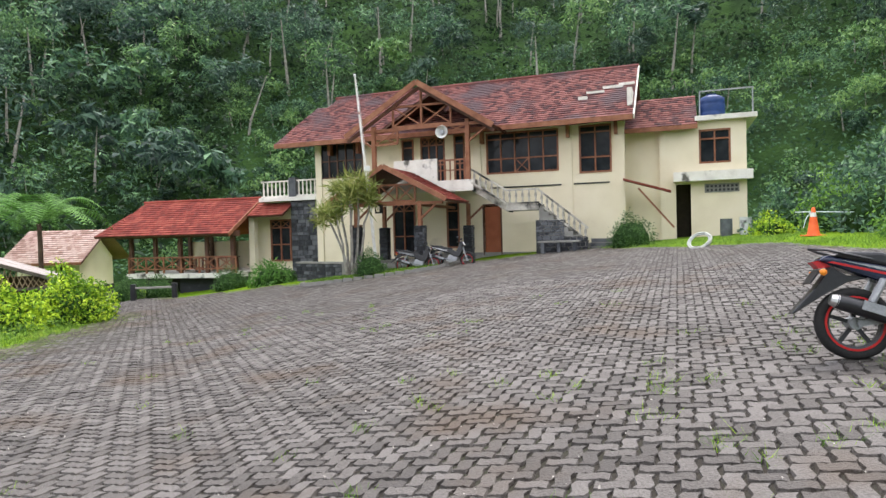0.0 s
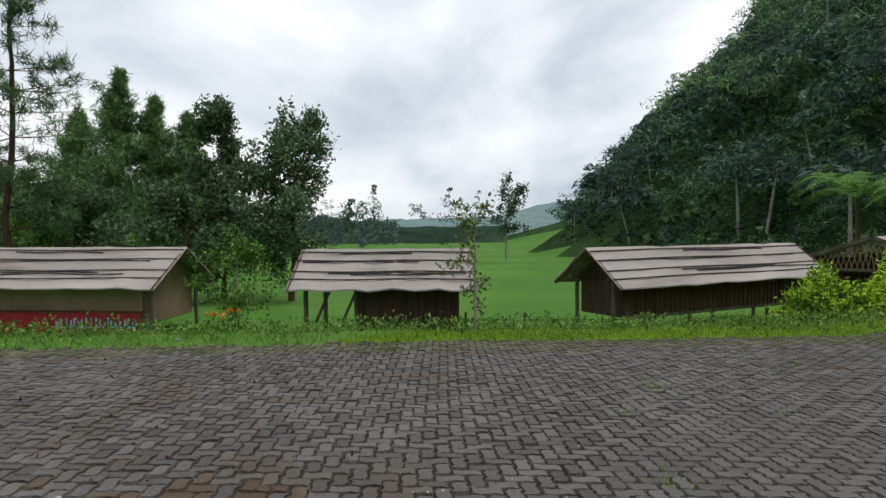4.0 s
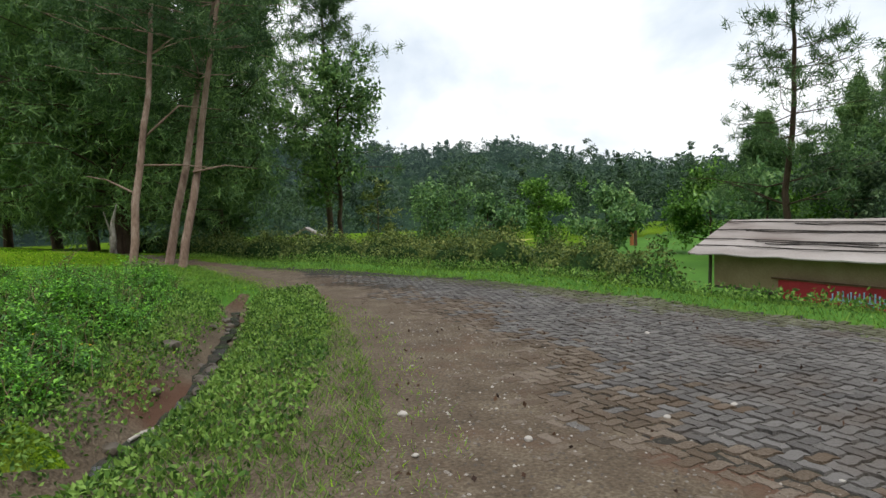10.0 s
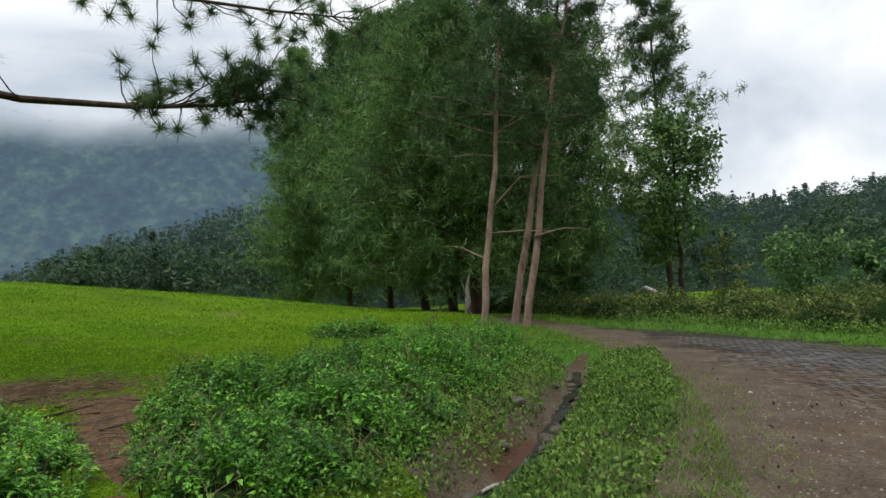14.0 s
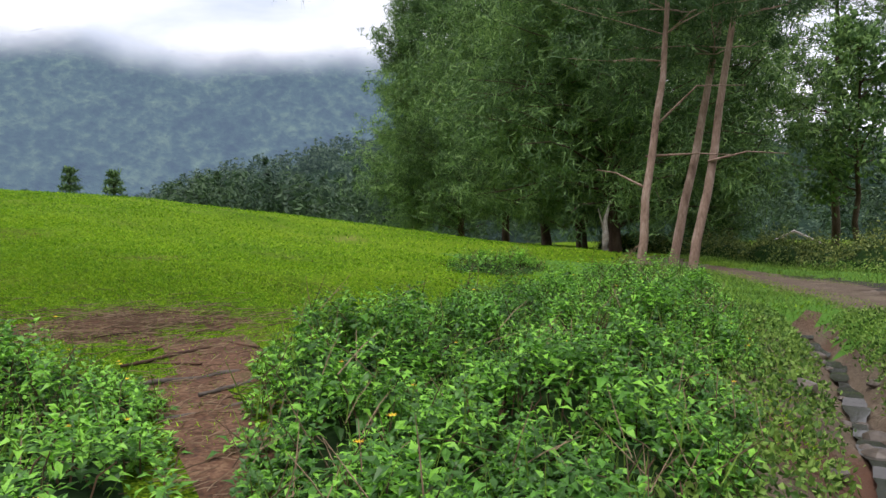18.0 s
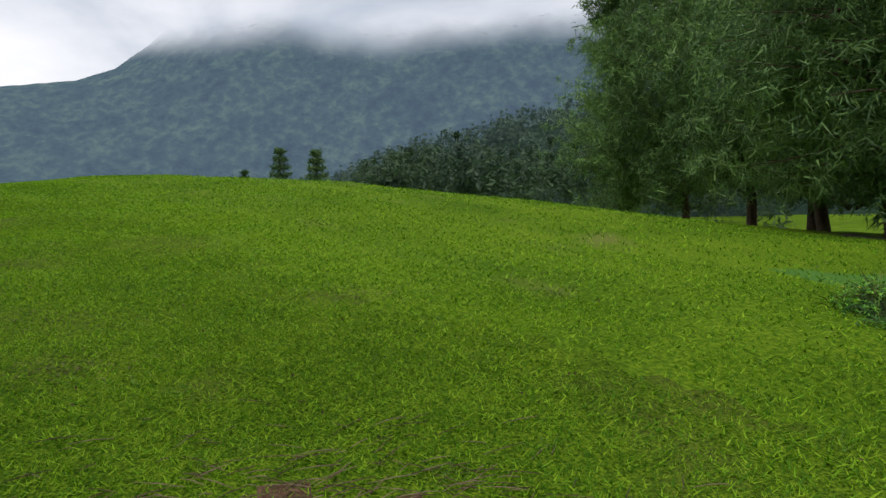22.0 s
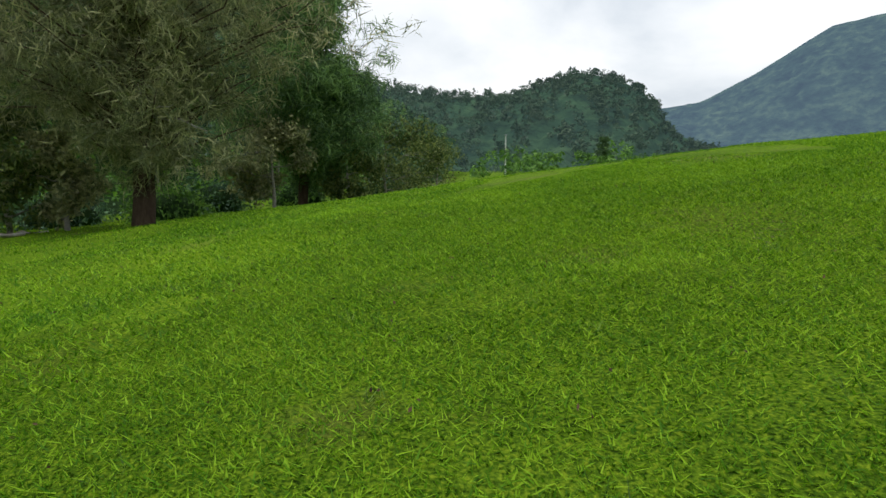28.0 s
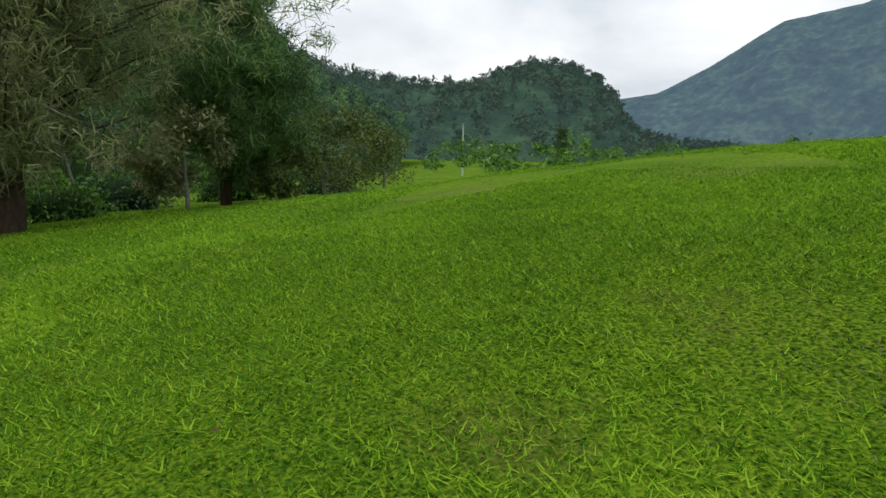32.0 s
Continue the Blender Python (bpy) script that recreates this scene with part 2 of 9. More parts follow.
M["pinebark"] = surface("flaking_pine_bark", [(0.14, 0.088, 0.065), (0.26, 0.175, 0.135), (0.40, 0.30, 0.25)], scale=5, fine=24, rough=0.9, bump=0.8, stretch=(1, 1, 0.3), bump_dist=0.02)
M["grey_bark"] = surface("pale_grey_bark", [(0.16, 0.14, 0.12), (0.26, 0.24, 0.21), (0.38, 0.36, 0.32)], scale=5, fine=30, rough=0.9, bump=0.6)
M["yellow"] = surface("yellow_petals", [(0.75, 0.47, 0.02), (0.85, 0.6, 0.03)], rough=0.5, bump=0)
M["orange"] = surface("orange_petals", [(0.6, 0.13, 0.015), (0.75, 0.25, 0.02)], rough=0.5, bump=0)
M["tile"] = surface("weathered_red_roof_tile", [(0.055, 0.023, 0.024), (0.125, 0.040, 0.036), (0.19, 0.075, 0.065)], scale=0.9, fine=14, rough=0.85, bump=0.4, vary=0.3, island=0.5, spec=0.15, stain=((0.085, 0.055, 0.06), 0.52, 0.12), stain_scale=0.45)
M["tile_clean"] = surface("red_roof_tile", [(0.13, 0.026, 0.02), (0.20, 0.04, 0.029), (0.26, 0.07, 0.05)], scale=0.9, fine=14, rough=0.85, bump=0.4, vary=0.2, island=0.3, spec=0.15)
M["tile_pale"] = surface("pale_brown_roof_tile", [(0.17, 0.105, 0.085), (0.27, 0.165, 0.135), (0.38, 0.28, 0.24)], scale=0.6, fine=14, rough=0.8, bump=0.4, vary=0.4, island=0.4)
M["cream"] = surface("cream_wall_paint", [(0.64, 0.56, 0.40), (0.72, 0.64, 0.47), (0.76, 0.69, 0.53)], scale=0.7, fine=30, rough=0.85, bump=0.15, stain=((0.42, 0.36, 0.26), 0.64, 0.2), stain_scale=0.5)
M["white"] = surface("old_white_paint", [(0.55, 0.52, 0.46), (0.70, 0.67, 0.60), (0.78, 0.76, 0.70)], scale=2.0, fine=30, rough=0.8, bump=0.2, stain=((0.10, 0.095, 0.08), 0.6, 0.1), stain_scale=1.6)
M["mildew"] = surface("mildewed_white_paint", [(0.30, 0.28, 0.24), (0.48, 0.45, 0.39), (0.62, 0.58, 0.5)], scale=2.0, fine=30, rough=0.85, bump=0.2, stain=((0.03, 0.03, 0.028), 0.46, 0.12), stain_scale=1.3)
M["wood"] = surface("red_brown_stained_timber", [(0.165, 0.062, 0.032), (0.25, 0.10, 0.052), (0.32, 0.145, 0.08)], scale=3, fine=40, rough=0.6, bump=0.3, stretch=(1, 1, 1))
M["darkwood"] = surface("dark_stained_timber", [(0.06, 0.026, 0.016), (0.10, 0.045, 0.028), (0.14, 0.066, 0.04)], scale=3, fine=40, rough=0.6, bump=0.3)
M["door"] = surface("orange_brown_door_panel", [(0.26, 0.075, 0.03), (0.34, 0.105, 0.045)], scale=2, fine=40, rough=0.55, bump=0.2)
M["stone"] = surface("dark_facing_stone", [(0.028, 0.03, 0.034), (0.06, 0.064, 0.072), (0.12, 0.125, 0.135)], scale=3, fine=30, rough=0.85, bump=0.8, vary=0.5, island=0.5, bump_dist=0.03)
M["mortar"] = surface("dark_mortar", [(0.03, 0.03, 0.03), (0.05, 0.05, 0.05)], rough=0.95, bump=0.4)
M["concrete"] = surface("stained_concrete", [(0.14, 0.135, 0.12), (0.22, 0.215, 0.195), (0.32, 0.31, 0.28)], scale=1.5, fine=40, rough=0.9, bump=0.4, stain=((0.05, 0.05, 0.042), 0.58, 0.15))
M["glass"] = surface("dark_window_glass", [(0.012, 0.014, 0.017), (0.03, 0.034, 0.038)], scale=1, fine=2, rough=0.08, bump=0, spec=0.12)
# Near-black colour that paints the darkness of unlit interiors.
M["inside"] = surface("unlit_room_shade", [(0.03, 0.026, 0.022), (0.05, 0.042, 0.036)], rough=0.9, bump=0)
M["thatch"] = surface("grey_fibre_roofing", [(0.235, 0.205, 0.19), (0.335, 0.30, 0.28), (0.43, 0.39, 0.37)], scale=1.2, fine=50, rough=0.9, bump=0.5, stretch=(0.25, 1.5, 1.5), stain=((0.15, 0.115, 0.10), 0.6, 0.14))
M["batten"] = surface("blackened_bamboo", [(0.014, 0.011, 0.01), (0.03, 0.024, 0.02), (0.06, 0.045, 0.035)], scale=6, fine=40, rough=0.7, bump=0.3)
M["board"] = surface("tan_fibre_board", [(0.20, 0.135, 0.085), (0.27, 0.185, 0.12), (0.33, 0.235, 0.16)], scale=1.2, fine=30, rough=0.85, bump=0.3, stain=((0.15, 0.085, 0.05), 0.58, 0.16))
M["bamboo"] = surface("dark_woven_bamboo", [(0.03, 0.018, 0.014), (0.06, 0.035, 0.026), (0.10, 0.06, 0.045)], scale=3, fine=40, rough=0.8, bump=0.5, stretch=(4, 4, 0.4))
M["post"] = surface("weathered_grey_post", [(0.05, 0.04, 0.032), (0.10, 0.085, 0.07), (0.16, 0.14, 0.12)], scale=4, fine=30, rough=0.9, bump=0.6, stretch=(1, 1, 0.3))
M["banner"] = surface("faded_red_banner", [(0.30, 0.022, 0.035), (0.42, 0.03, 0.05)], scale=1.5, fine=20, rough=0.6, bump=0.1)
M["banner_text"] = surface("pale_blue_lettering", [(0.25, 0.42, 0.75), (0.45, 0.62, 0.9)], scale=6, fine=20, rough=0.6, bump=0)
M["orange_paint"] = surface("orange_pole_paint", [(0.42, 0.13, 0.05), (0.55, 0.19, 0.08)], rough=0.7, bump=0.1)
M["tank"] = surface("blue_plastic_tank", [(0.012, 0.035, 0.11), (0.02, 0.05, 0.16)], rough=0.45, bump=0.05)
M["black"] = surface("black_plastic", [(0.010, 0.010, 0.012), (0.022, 0.022, 0.025)], rough=0.4, bump=0.1, spec=0.5)
M["rubber"] = surface("tyre_rubber", [(0.012, 0.012, 0.012), (0.025, 0.024, 0.023)], rough=0.85, bump=0.4)
M["red"] = surface("red_lacquer", [(0.35, 0.012, 0.015), (0.45, 0.02, 0.02)], rough=0.25, bump=0, spec=0.5)
M["blue"] = surface("dark_blue_lacquer", [(0.012, 0.016, 0.035), (0.02, 0.026, 0.055)], rough=0.2, bump=0, spec=0.6)
M["chrome"] = surface("brushed_steel", [(0.5, 0.5, 0.5), (0.65, 0.65, 0.65)], rough=0.3, bump=0.05, metal=1.0)
M["grey_metal"] = surface("dull_grey_metal", [(0.25, 0.26, 0.27), (0.38, 0.39, 0.40)], rough=0.5, bump=0.1, metal=0.6)
M["cone"] = surface("orange_cone_plastic", [(0.72, 0.10, 0.02), (0.85, 0.16, 0.035)], rough=0.5, bump=0.1)
M["pale"] = surface("pale_plastic", [(0.62, 0.62, 0.6), (0.75, 0.75, 0.73)], rough=0.4, bump=0.05)
M["hose"] = surface("pale_hose", [(0.42, 0.44, 0.40), (0.58, 0.60, 0.55)], rough=0.6, bump=0.1)
M["pebble"] = surface("pale_pebble", [(0.09, 0.075, 0.062), (0.21, 0.185, 0.16), (0.42, 0.39, 0.35)], scale=8, fine=60, rough=0.85, bump=0.3, vary=0.4, island=0.5)
M["litter"] = surface("dry_brown_leaf", [(0.035, 0.02, 0.014), (0.075, 0.04, 0.025), (0.13, 0.075, 0.045)], scale=8, fine=40, rough=0.9, bump=0.2, vary=0.4, island=0.5)
M["straw"] = surface("dry_straw_stalk", [(0.07, 0.045, 0.025), (0.15, 0.10, 0.06), (0.26, 0.19, 0.12)], scale=8, fine=40, rough=0.9, bump=0, island=0.5)
M["wet_stone"] = surface("wet_brown_stone", [(0.045, 0.036, 0.026), (0.085, 0.068, 0.05), (0.13, 0.11, 0.085)], scale=9, fine=60, rough=0.45, bump=0.4, spec=0.4)
M["water"] = surface("shallow_ditch_water", [(0.03, 0.03, 0.026), (0.05, 0.05, 0.044)], scale=3, fine=14, rough=0.08, bump=0.15, spec=0.5)
M["yellow_field"] = surface("dry_yellow_field", [(0.20, 0.22, 0.05), (0.30, 0.31, 0.075), (0.38, 0.38, 0.10)], scale=0.3, fine=6, rough=0.95, bump=0.3)
M["barewood"] = surface("bleached_dead_wood", [(0.22, 0.19, 0.16), (0.36, 0.33, 0.29), (0.5, 0.47, 0.43)], scale=5, fine=30, rough=0.85, bump=0.5)


def hazed(name, colours, haze_glow, island):
    """Leaves of woods beyond a hundred metres; emission stands in for the moist air before them."""
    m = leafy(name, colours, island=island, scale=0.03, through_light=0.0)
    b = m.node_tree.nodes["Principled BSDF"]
    b.inputs["Emission Color"].default_value, b.inputs["Emission Strength"].default_value = (*haze_glow, 1), 1.0
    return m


# Ridge leaves emit a faint blue-green in place of haze.
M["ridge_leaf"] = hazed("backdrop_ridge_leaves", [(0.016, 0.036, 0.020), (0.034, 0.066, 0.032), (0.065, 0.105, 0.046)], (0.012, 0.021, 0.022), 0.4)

# ---- mesh tools ----
TAU = 2 * math.pi


class Geo:
    """Gathers vertices and faces of one mesh."""

    def __init__(self):
        self.v, self.f, self.m, self.n = [], [], [], 0

    def add(self, verts, faces, mat=0):
        verts, faces = np.asarray(verts, float).reshape(-1, 3), np.asarray(faces, int)
        self.v.append(verts)
        self.f.append(faces + self.n)
        self.m.append(np.full(len(faces), mat, int))
        self.n += len(verts)
        return self

    def box(self, x0, y0, z0, x1, y1, z1, mat=0):
        c = [(x, y, z) for z in (z0, z1) for x, y in ((x0, y0), (x1, y0), (x1, y1), (x0, y1))]
        return self.add(c, [(3, 2, 1, 0), (4, 5, 6, 7), (0, 1, 5, 4), (1, 2, 6, 5), (2, 3, 7, 6), (3, 0, 4, 7)], mat)

    def beam(self, a, b, w, h=None, mat=0):
        """A square bar from a to b."""
        a, b, h = Vector(a), Vector(b), h or w
        d = (b - a).normalized()
        side = d.cross(Vector((0, 0, 1)))
        side = side.normalized() if side.length > 1e-3 else Vector((1, 0, 0))
        up = side.cross(d)
        c = [p + side * (sx * w / 2) + up * (sy * h / 2) for p in (a, b) for sx, sy in ((-1, -1), (1, -1), (1, 1), (-1, 1))]
        return self.add([tuple(q) for q in c], [(3, 2, 1, 0), (4, 5, 6, 7), (0, 1, 5, 4), (1, 2, 6, 5), (2, 3, 7, 6), (3, 0, 4, 7)], mat)

    def tube(self, pts, radii, sides=7, mat=0):
        pts, radii = np.asarray(pts, float), np.asarray(radii, float) * np.ones(len(pts))
        d = np.gradient(pts, axis=0)
        d /= np.linalg.norm(d, axis=1)[:, None] + 1e-9
        ref = np.array([0.31, 0.17, 0.94]) if abs(d[0][2]) < 0.9 else np.array([1.0, 0.1, 0.0])
        s = np.cross(d, ref)
        s /= np.linalg.norm(s, axis=1)[:, None] + 1e-9
        u = np.cross(d, s)
        a = np.arange(sides) * TAU / sides
        ring = pts[:, None] + radii[:, None, None] * (np.cos(a)[None, :, None] * s[:, None] + np.sin(a)[None, :, None] * u[:, None])
        k, n = len(pts), sides
        i, j = np.meshgrid(np.arange(k - 1), np.arange(n), indexing="ij")
        q = np.stack([i * n + j, i * n + (j + 1) % n, (i + 1) * n + (j + 1) % n, (i + 1) * n + j], -1).reshape(-1, 4)
        self.add(ring.reshape(-1, 3), q, mat)
        top = np.arange(n - 2)
        caps = np.stack([0 * top, top + 2, top + 1, top * 0], -1)[:, :3]
        self.add(ring[0], caps, mat)
        return self.add(ring[-1], caps[:, ::-1], mat)

    def lathe(self, profile, origin=(0, 0, 0), sides=16, mat=0):
        """Rings of (radius, z) turned about the upright axis."""
        a = np.arange(sides) * TAU / sides
        p = np.array([[(r * math.cos(t), r * math.sin(t), z) for t in a] for r, z in profile]) + np.asarray(origin, float)
        k, n = len(profile), sides
        i, j = np.meshgrid(np.arange(k - 1), np.arange(n), indexing="ij")
        q = np.stack([i * n + j, i * n + (j + 1) % n, (i + 1) * n + (j + 1) % n, (i + 1) * n + j], -1).reshape(-1, 4)
        return self.add(p.reshape(-1, 3), q, mat)

    def quads(self, Q, mat=0):
        """Loose quads, (n, 4, 3)."""
        Q = np.asarray(Q, float)
        return self.add(Q.reshape(-1, 3), np.arange(len(Q) * 4).reshape(-1, 4), mat)

    def tris(self, T, mat=0):
        T = np.asarray(T, float)
        return self.add(T.reshape(-1, 3), np.arange(len(T) * 3).reshape(-1, 3), mat)

    def mesh(self, name, mats, smooth=False):
        me = bpy.data.meshes.new(name)
        if not self.v:
            return me
        V = np.concatenate(self.v)
        sizes = np.concatenate([np.full(len(f), f.shape[1], int) for f in self.f if len(f)])
        loops = np.concatenate([f.ravel() for f in self.f if len(f)])
        which = np.concatenate([m for f, m in zip(self.f, self.m) if len(f)])
        me.vertices.add(len(V))
        me.vertices.foreach_set("co", V.astype(np.float32).ravel())
        me.loops.add(len(loops))
        me.loops.foreach_set("vertex_index", loops.astype(np.int32))
        me.polygons.add(len(sizes))
        me.polygons.foreach_set("loop_start", np.r_[0, np.cumsum(sizes)[:-1]].astype(np.int32))
        me.polygons.foreach_set("material_index", which.astype(np.int32))
        for mat in mats:
            me.materials.append(mat)
        me.update(calc_edges=True)
        me.polygons.foreach_set("use_smooth", np.full(len(sizes), smooth))
        me.validate()
        return me


def part(name, geo, mats, parent=None, label="", smooth=False, at=None):
    """Links a mesh as one object, under a thing or a part."""
    mats = mats if isinstance(mats, (list, tuple)) else [mats]
    ob = new(name, geo.mesh(name, mats, smooth))
    if parent is not None:
        ob.parent = parent
    if at is not None:
        ob.matrix_basis = at
    return tagged(ob, label)


def bevel(ob, width=0.01, segments=1):
    mod = ob.modifiers.new("bevel", "BEVEL")
    mod.width, mod.segments, mod.limit_method = width, segments, "ANGLE"
    return ob


def thing(name, label, category, at, group="", kind=""):
    ob = new(name)
    ob.empty_display_size = 0.2
    ob.matrix_basis = at
    return tagged(ob, label, category, group, kind)


def unit(v):
    return v / (np.linalg.norm(v, axis=-1, keepdims=True) + 1e-9)


def sprays(rng, centres, n, spread, length, width, lift=0.0, bend=0.25):
    """n leaves, each a folded pair of triangles, round every centre. lift: how far they point up (negative: they hang)."""
    centres = np.asarray(centres, float)
    k = len(centres) * n
    c = np.repeat(centres, n, 0) + rng.normal(0, 1, (k, 3)) * np.asarray(spread)
    d = unit(rng.normal(0, 1, (k, 3)) + np.array([0, 0, lift]))
    s = unit(np.cross(d, rng.normal(0, 1, (k, 3))))
    L, W = length * rng.uniform(0.6, 1.25, (k, 1)), width * rng.uniform(0.6, 1.25, (k, 1))
    up = np.cross(s, d)
    return np.stack([c, c + d * L * 0.45 + s * W / 2 + up * L * bend * 0.2, c + d * L - up * L * bend * 0.3, c + d * L * 0.45 - s * W / 2 + up * L * bend * 0.2], 1)


def needles(rng, centres, n, spread, length, width, lift=0.0):
    """n thin tapering needles round every centre."""
    Q = sprays(rng, centres, n, spread, length, width * 1.5, lift, 0.1)
    return np.stack([Q[:, 0] + (Q[:, 1] - Q[:, 3]) * 0.5, Q[:, 0] - (Q[:, 1] - Q[:, 3]) * 0.5, Q[:, 2]], 1)


def grass_blades(rng, xy, heights, height, width, lean=0.5):
    """One narrow triangle for each place."""
    k = len(xy)
    base = np.c_[xy, heights - 0.01]
    a = rng.uniform(0, TAU, k)
    side = np.c_[np.cos(a), np.sin(a), 0 * a] * (width * rng.uniform(0.6, 1.4, (k, 1))) / 2
    b = rng.uniform(0, TAU, k)
    H = height * rng.uniform(0.45, 1.3, (k, 1))
    tip = base + np.c_[np.cos(b), np.sin(b), 0 * b] * H * lean * rng.uniform(0.2, 1.4, (k, 1)) + np.array([0, 0, 1]) * H
    return np.stack([base - side, base + side, tip], 1)

# ---- plants ----
def wander(rng, a, b, n, amount):
    """A line of n points from a to b that strays sideways."""
    a, b = np.asarray(a, float), np.asarray(b, float)
    t = np.linspace(0, 1, n)[:, None]
    off = np.cumsum(rng.normal(0, 1, (n, 3)), 0)
    off -= off[0] + (off[-1] - off[0]) * t
    return a + (b - a) * t + off * amount


def plant(name, label, category, at, wood, crown, bark, leaf, group="", crown_label="", trunk_name="trunk", crown_name="crown"):
    ob = thing(name, label, category, at, group)
    if wood is not None and wood.v:
        part(trunk_name, wood, bark, ob, smooth=True)
    part(crown_name, crown, leaf, ob, crown_label)
    return ob


def broadleaf(rng, height, spread, bare=0.3, clumps=60, leaves=40, leaf=0.22, thick=0.16, lean=(0, 0), forks=7, taper_top=1.0):
    """Wood and crown of a leafy tree: limbs leave a tapered trunk and carry clumps of leaves with gaps between."""
    wood, crown = Geo(), Geo()
    top = np.array([lean[0], lean[1], height * 0.86])
    line = wander(rng, (0, 0, -0.3), top, 9, height * 0.012)
    wood.tube(line, np.linspace(thick, thick * 0.18, 9), 8)
    centres = []
    for i in range(forks):
        t = bare + (0.97 - bare) * (i + rng.uniform(0.1, 0.9)) / forks
        p = line[0] + (line[-1] - line[0]) * t
        k = min(7, int(t * 8))
        p = line[k] + (line[k + 1] - line[k]) * (t * 8 - k)
        a = rng.uniform(0, TAU)
        width = spread * (0.45 + 0.75 * math.sin(math.pi * min(1, (t - bare) / (1 - bare) * 0.85 + 0.12))) * rng.uniform(0.65, 1.1)
        tip = p + np.array([math.cos(a) * width, math.sin(a) * width, height * rng.uniform(0.04, 0.16)])
        limb = wander(rng, p, tip, 6, width * 0.05)
        wood.tube(limb, np.linspace(thick * 0.42 * (1.1 - t * 0.6), thick * 0.06, 6), 5)
        m = max(2, clumps // forks)
        s = rng.uniform(0.35, 1.08, m)
        c = p + (tip - p) * s[:, None] + rng.normal(0, 1, (m, 3)) * np.array([0.2, 0.2, 0.15]) * width
        centres.append(c)
        for q in c[:3]:
            wood.tube(wander(rng, limb[3], q, 4, width * 0.03), np.linspace(thick * 0.12, thick * 0.03, 4), 4)
    centres.append(top + rng.normal(0, 1, (max(3, clumps // 8), 3)) * np.array([0.16 * spread, 0.16 * spread, 0.07 * height]) * taper_top)
    centres = np.concatenate(centres)
    crown.quads(sprays(rng, centres, leaves, spread * 0.11, leaf, leaf * 0.55, lift=-0.25))
    return wood, crown


def pine(rng, height, bare=0.35, spread=2.6, whorls=11, tufts=9, tuft=26, needle=0.28, thick=0.13, lean=(0, 0), thin=1.0):
    """Wood and crown of a pine: bare trunk below, whorls of rising boughs with tufts of long needles."""
    wood, crown = Geo(), Geo()
    line = wander(rng, (0, 0, -0.4), (lean[0], lean[1], height), 14, height * 0.0045)
    wood.tube(line, np.linspace(thick, thick * 0.15, 14), 9)
    seats = []
    for i in range(whorls):
        t = bare + (0.99 - bare) * i / (whorls - 1)
        k = min(12, int(t * 13))
        p = line[k] + (line[k + 1] - line[k]) * (t * 13 - k)
        reach = spread * (1 - 0.75 * (t - bare) / (1 - bare)) * rng.uniform(0.7, 1.15)
        for j in range(rng.integers(3, 6)):
            a = rng.uniform(0, TAU)
            tip = p + np.array([math.cos(a) * reach, math.sin(a) * reach, reach * rng.uniform(0.0, 0.35)])
            bough = wander(rng, p, tip, 5, reach * 0.04)
            wood.tube(bough, np.linspace(thick * 0.22 * (1.15 - t), thick * 0.05, 5), 4)
            m = max(2, int(tufts * thin * rng.uniform(0.5, 1.2)))
            s = rng.uniform(0.3, 1.0, m)
            seats.append(p + (tip - p) * s[:, None] + rng.normal(0, 1, (m, 3)) * reach * np.array([0.13, 0.13, 0.08]))
    seats = np.concatenate(seats)
    crown.tris(needles(rng, seats, tuft, needle * 0.25, needle, needle * 0.07, 0.35))
    return wood, crown


def casuarina(rng, height, spread=2.4, bare=0.12, boughs=60, sprig=18, needle=0.5, thick=0.17, lean=(0, 0), base_drop=0.0, strands=3, width=0.026, shape=0.62):
    """Wood and crown of a she-oak: a ragged cone of feathery hanging sprays."""
    wood, crown = Geo(), Geo()
    line = wander(rng, (0, 0, -0.4), (lean[0], lean[1], height * 0.97), 12, height * 0.006)
    wood.tube(line, np.linspace(thick, thick * 0.12, 12), 8)
    seats = []
    for i in range(boughs):
        t = bare + (0.99 - bare) * (i + rng.uniform(0, 1)) / boughs
        k = min(10, int(t * 11))
        p = line[k] + (line[k + 1] - line[k]) * (t * 11 - k)
        u = (t - bare) / (1 - bare)
        reach = spread * (1 - u) ** shape * (0.55 + 0.45 * min(1, u * 5)) * rng.uniform(0.55, 1.2) + 0.12
        a = rng.uniform(0, TAU)
        tip = p + np.array([math.cos(a) * reach, math.sin(a) * reach, reach * rng.uniform(0.15, 0.75) - base_drop * reach])
        bough = wander(rng, p, tip, 5, reach * 0.05)
        wood.tube(bough, np.linspace(thick * 0.2 * (1.1 - t), thick * 0.03, 5), 4)
        m = max(3, int(sprig * (0.4 + reach / spread)))
        s = rng.uniform(0.15, 1.06, m)
        seats.append(p + (tip - p) * s[:, None] + rng.normal(0, 1, (m, 3)) * np.array([0.16, 0.16, 0.13]) * reach)
    seats = np.concatenate(seats)
    crown.tris(needles(rng, seats, strands * 4, needle * 0.28, needle, width, -0.55))
    return wood, crown


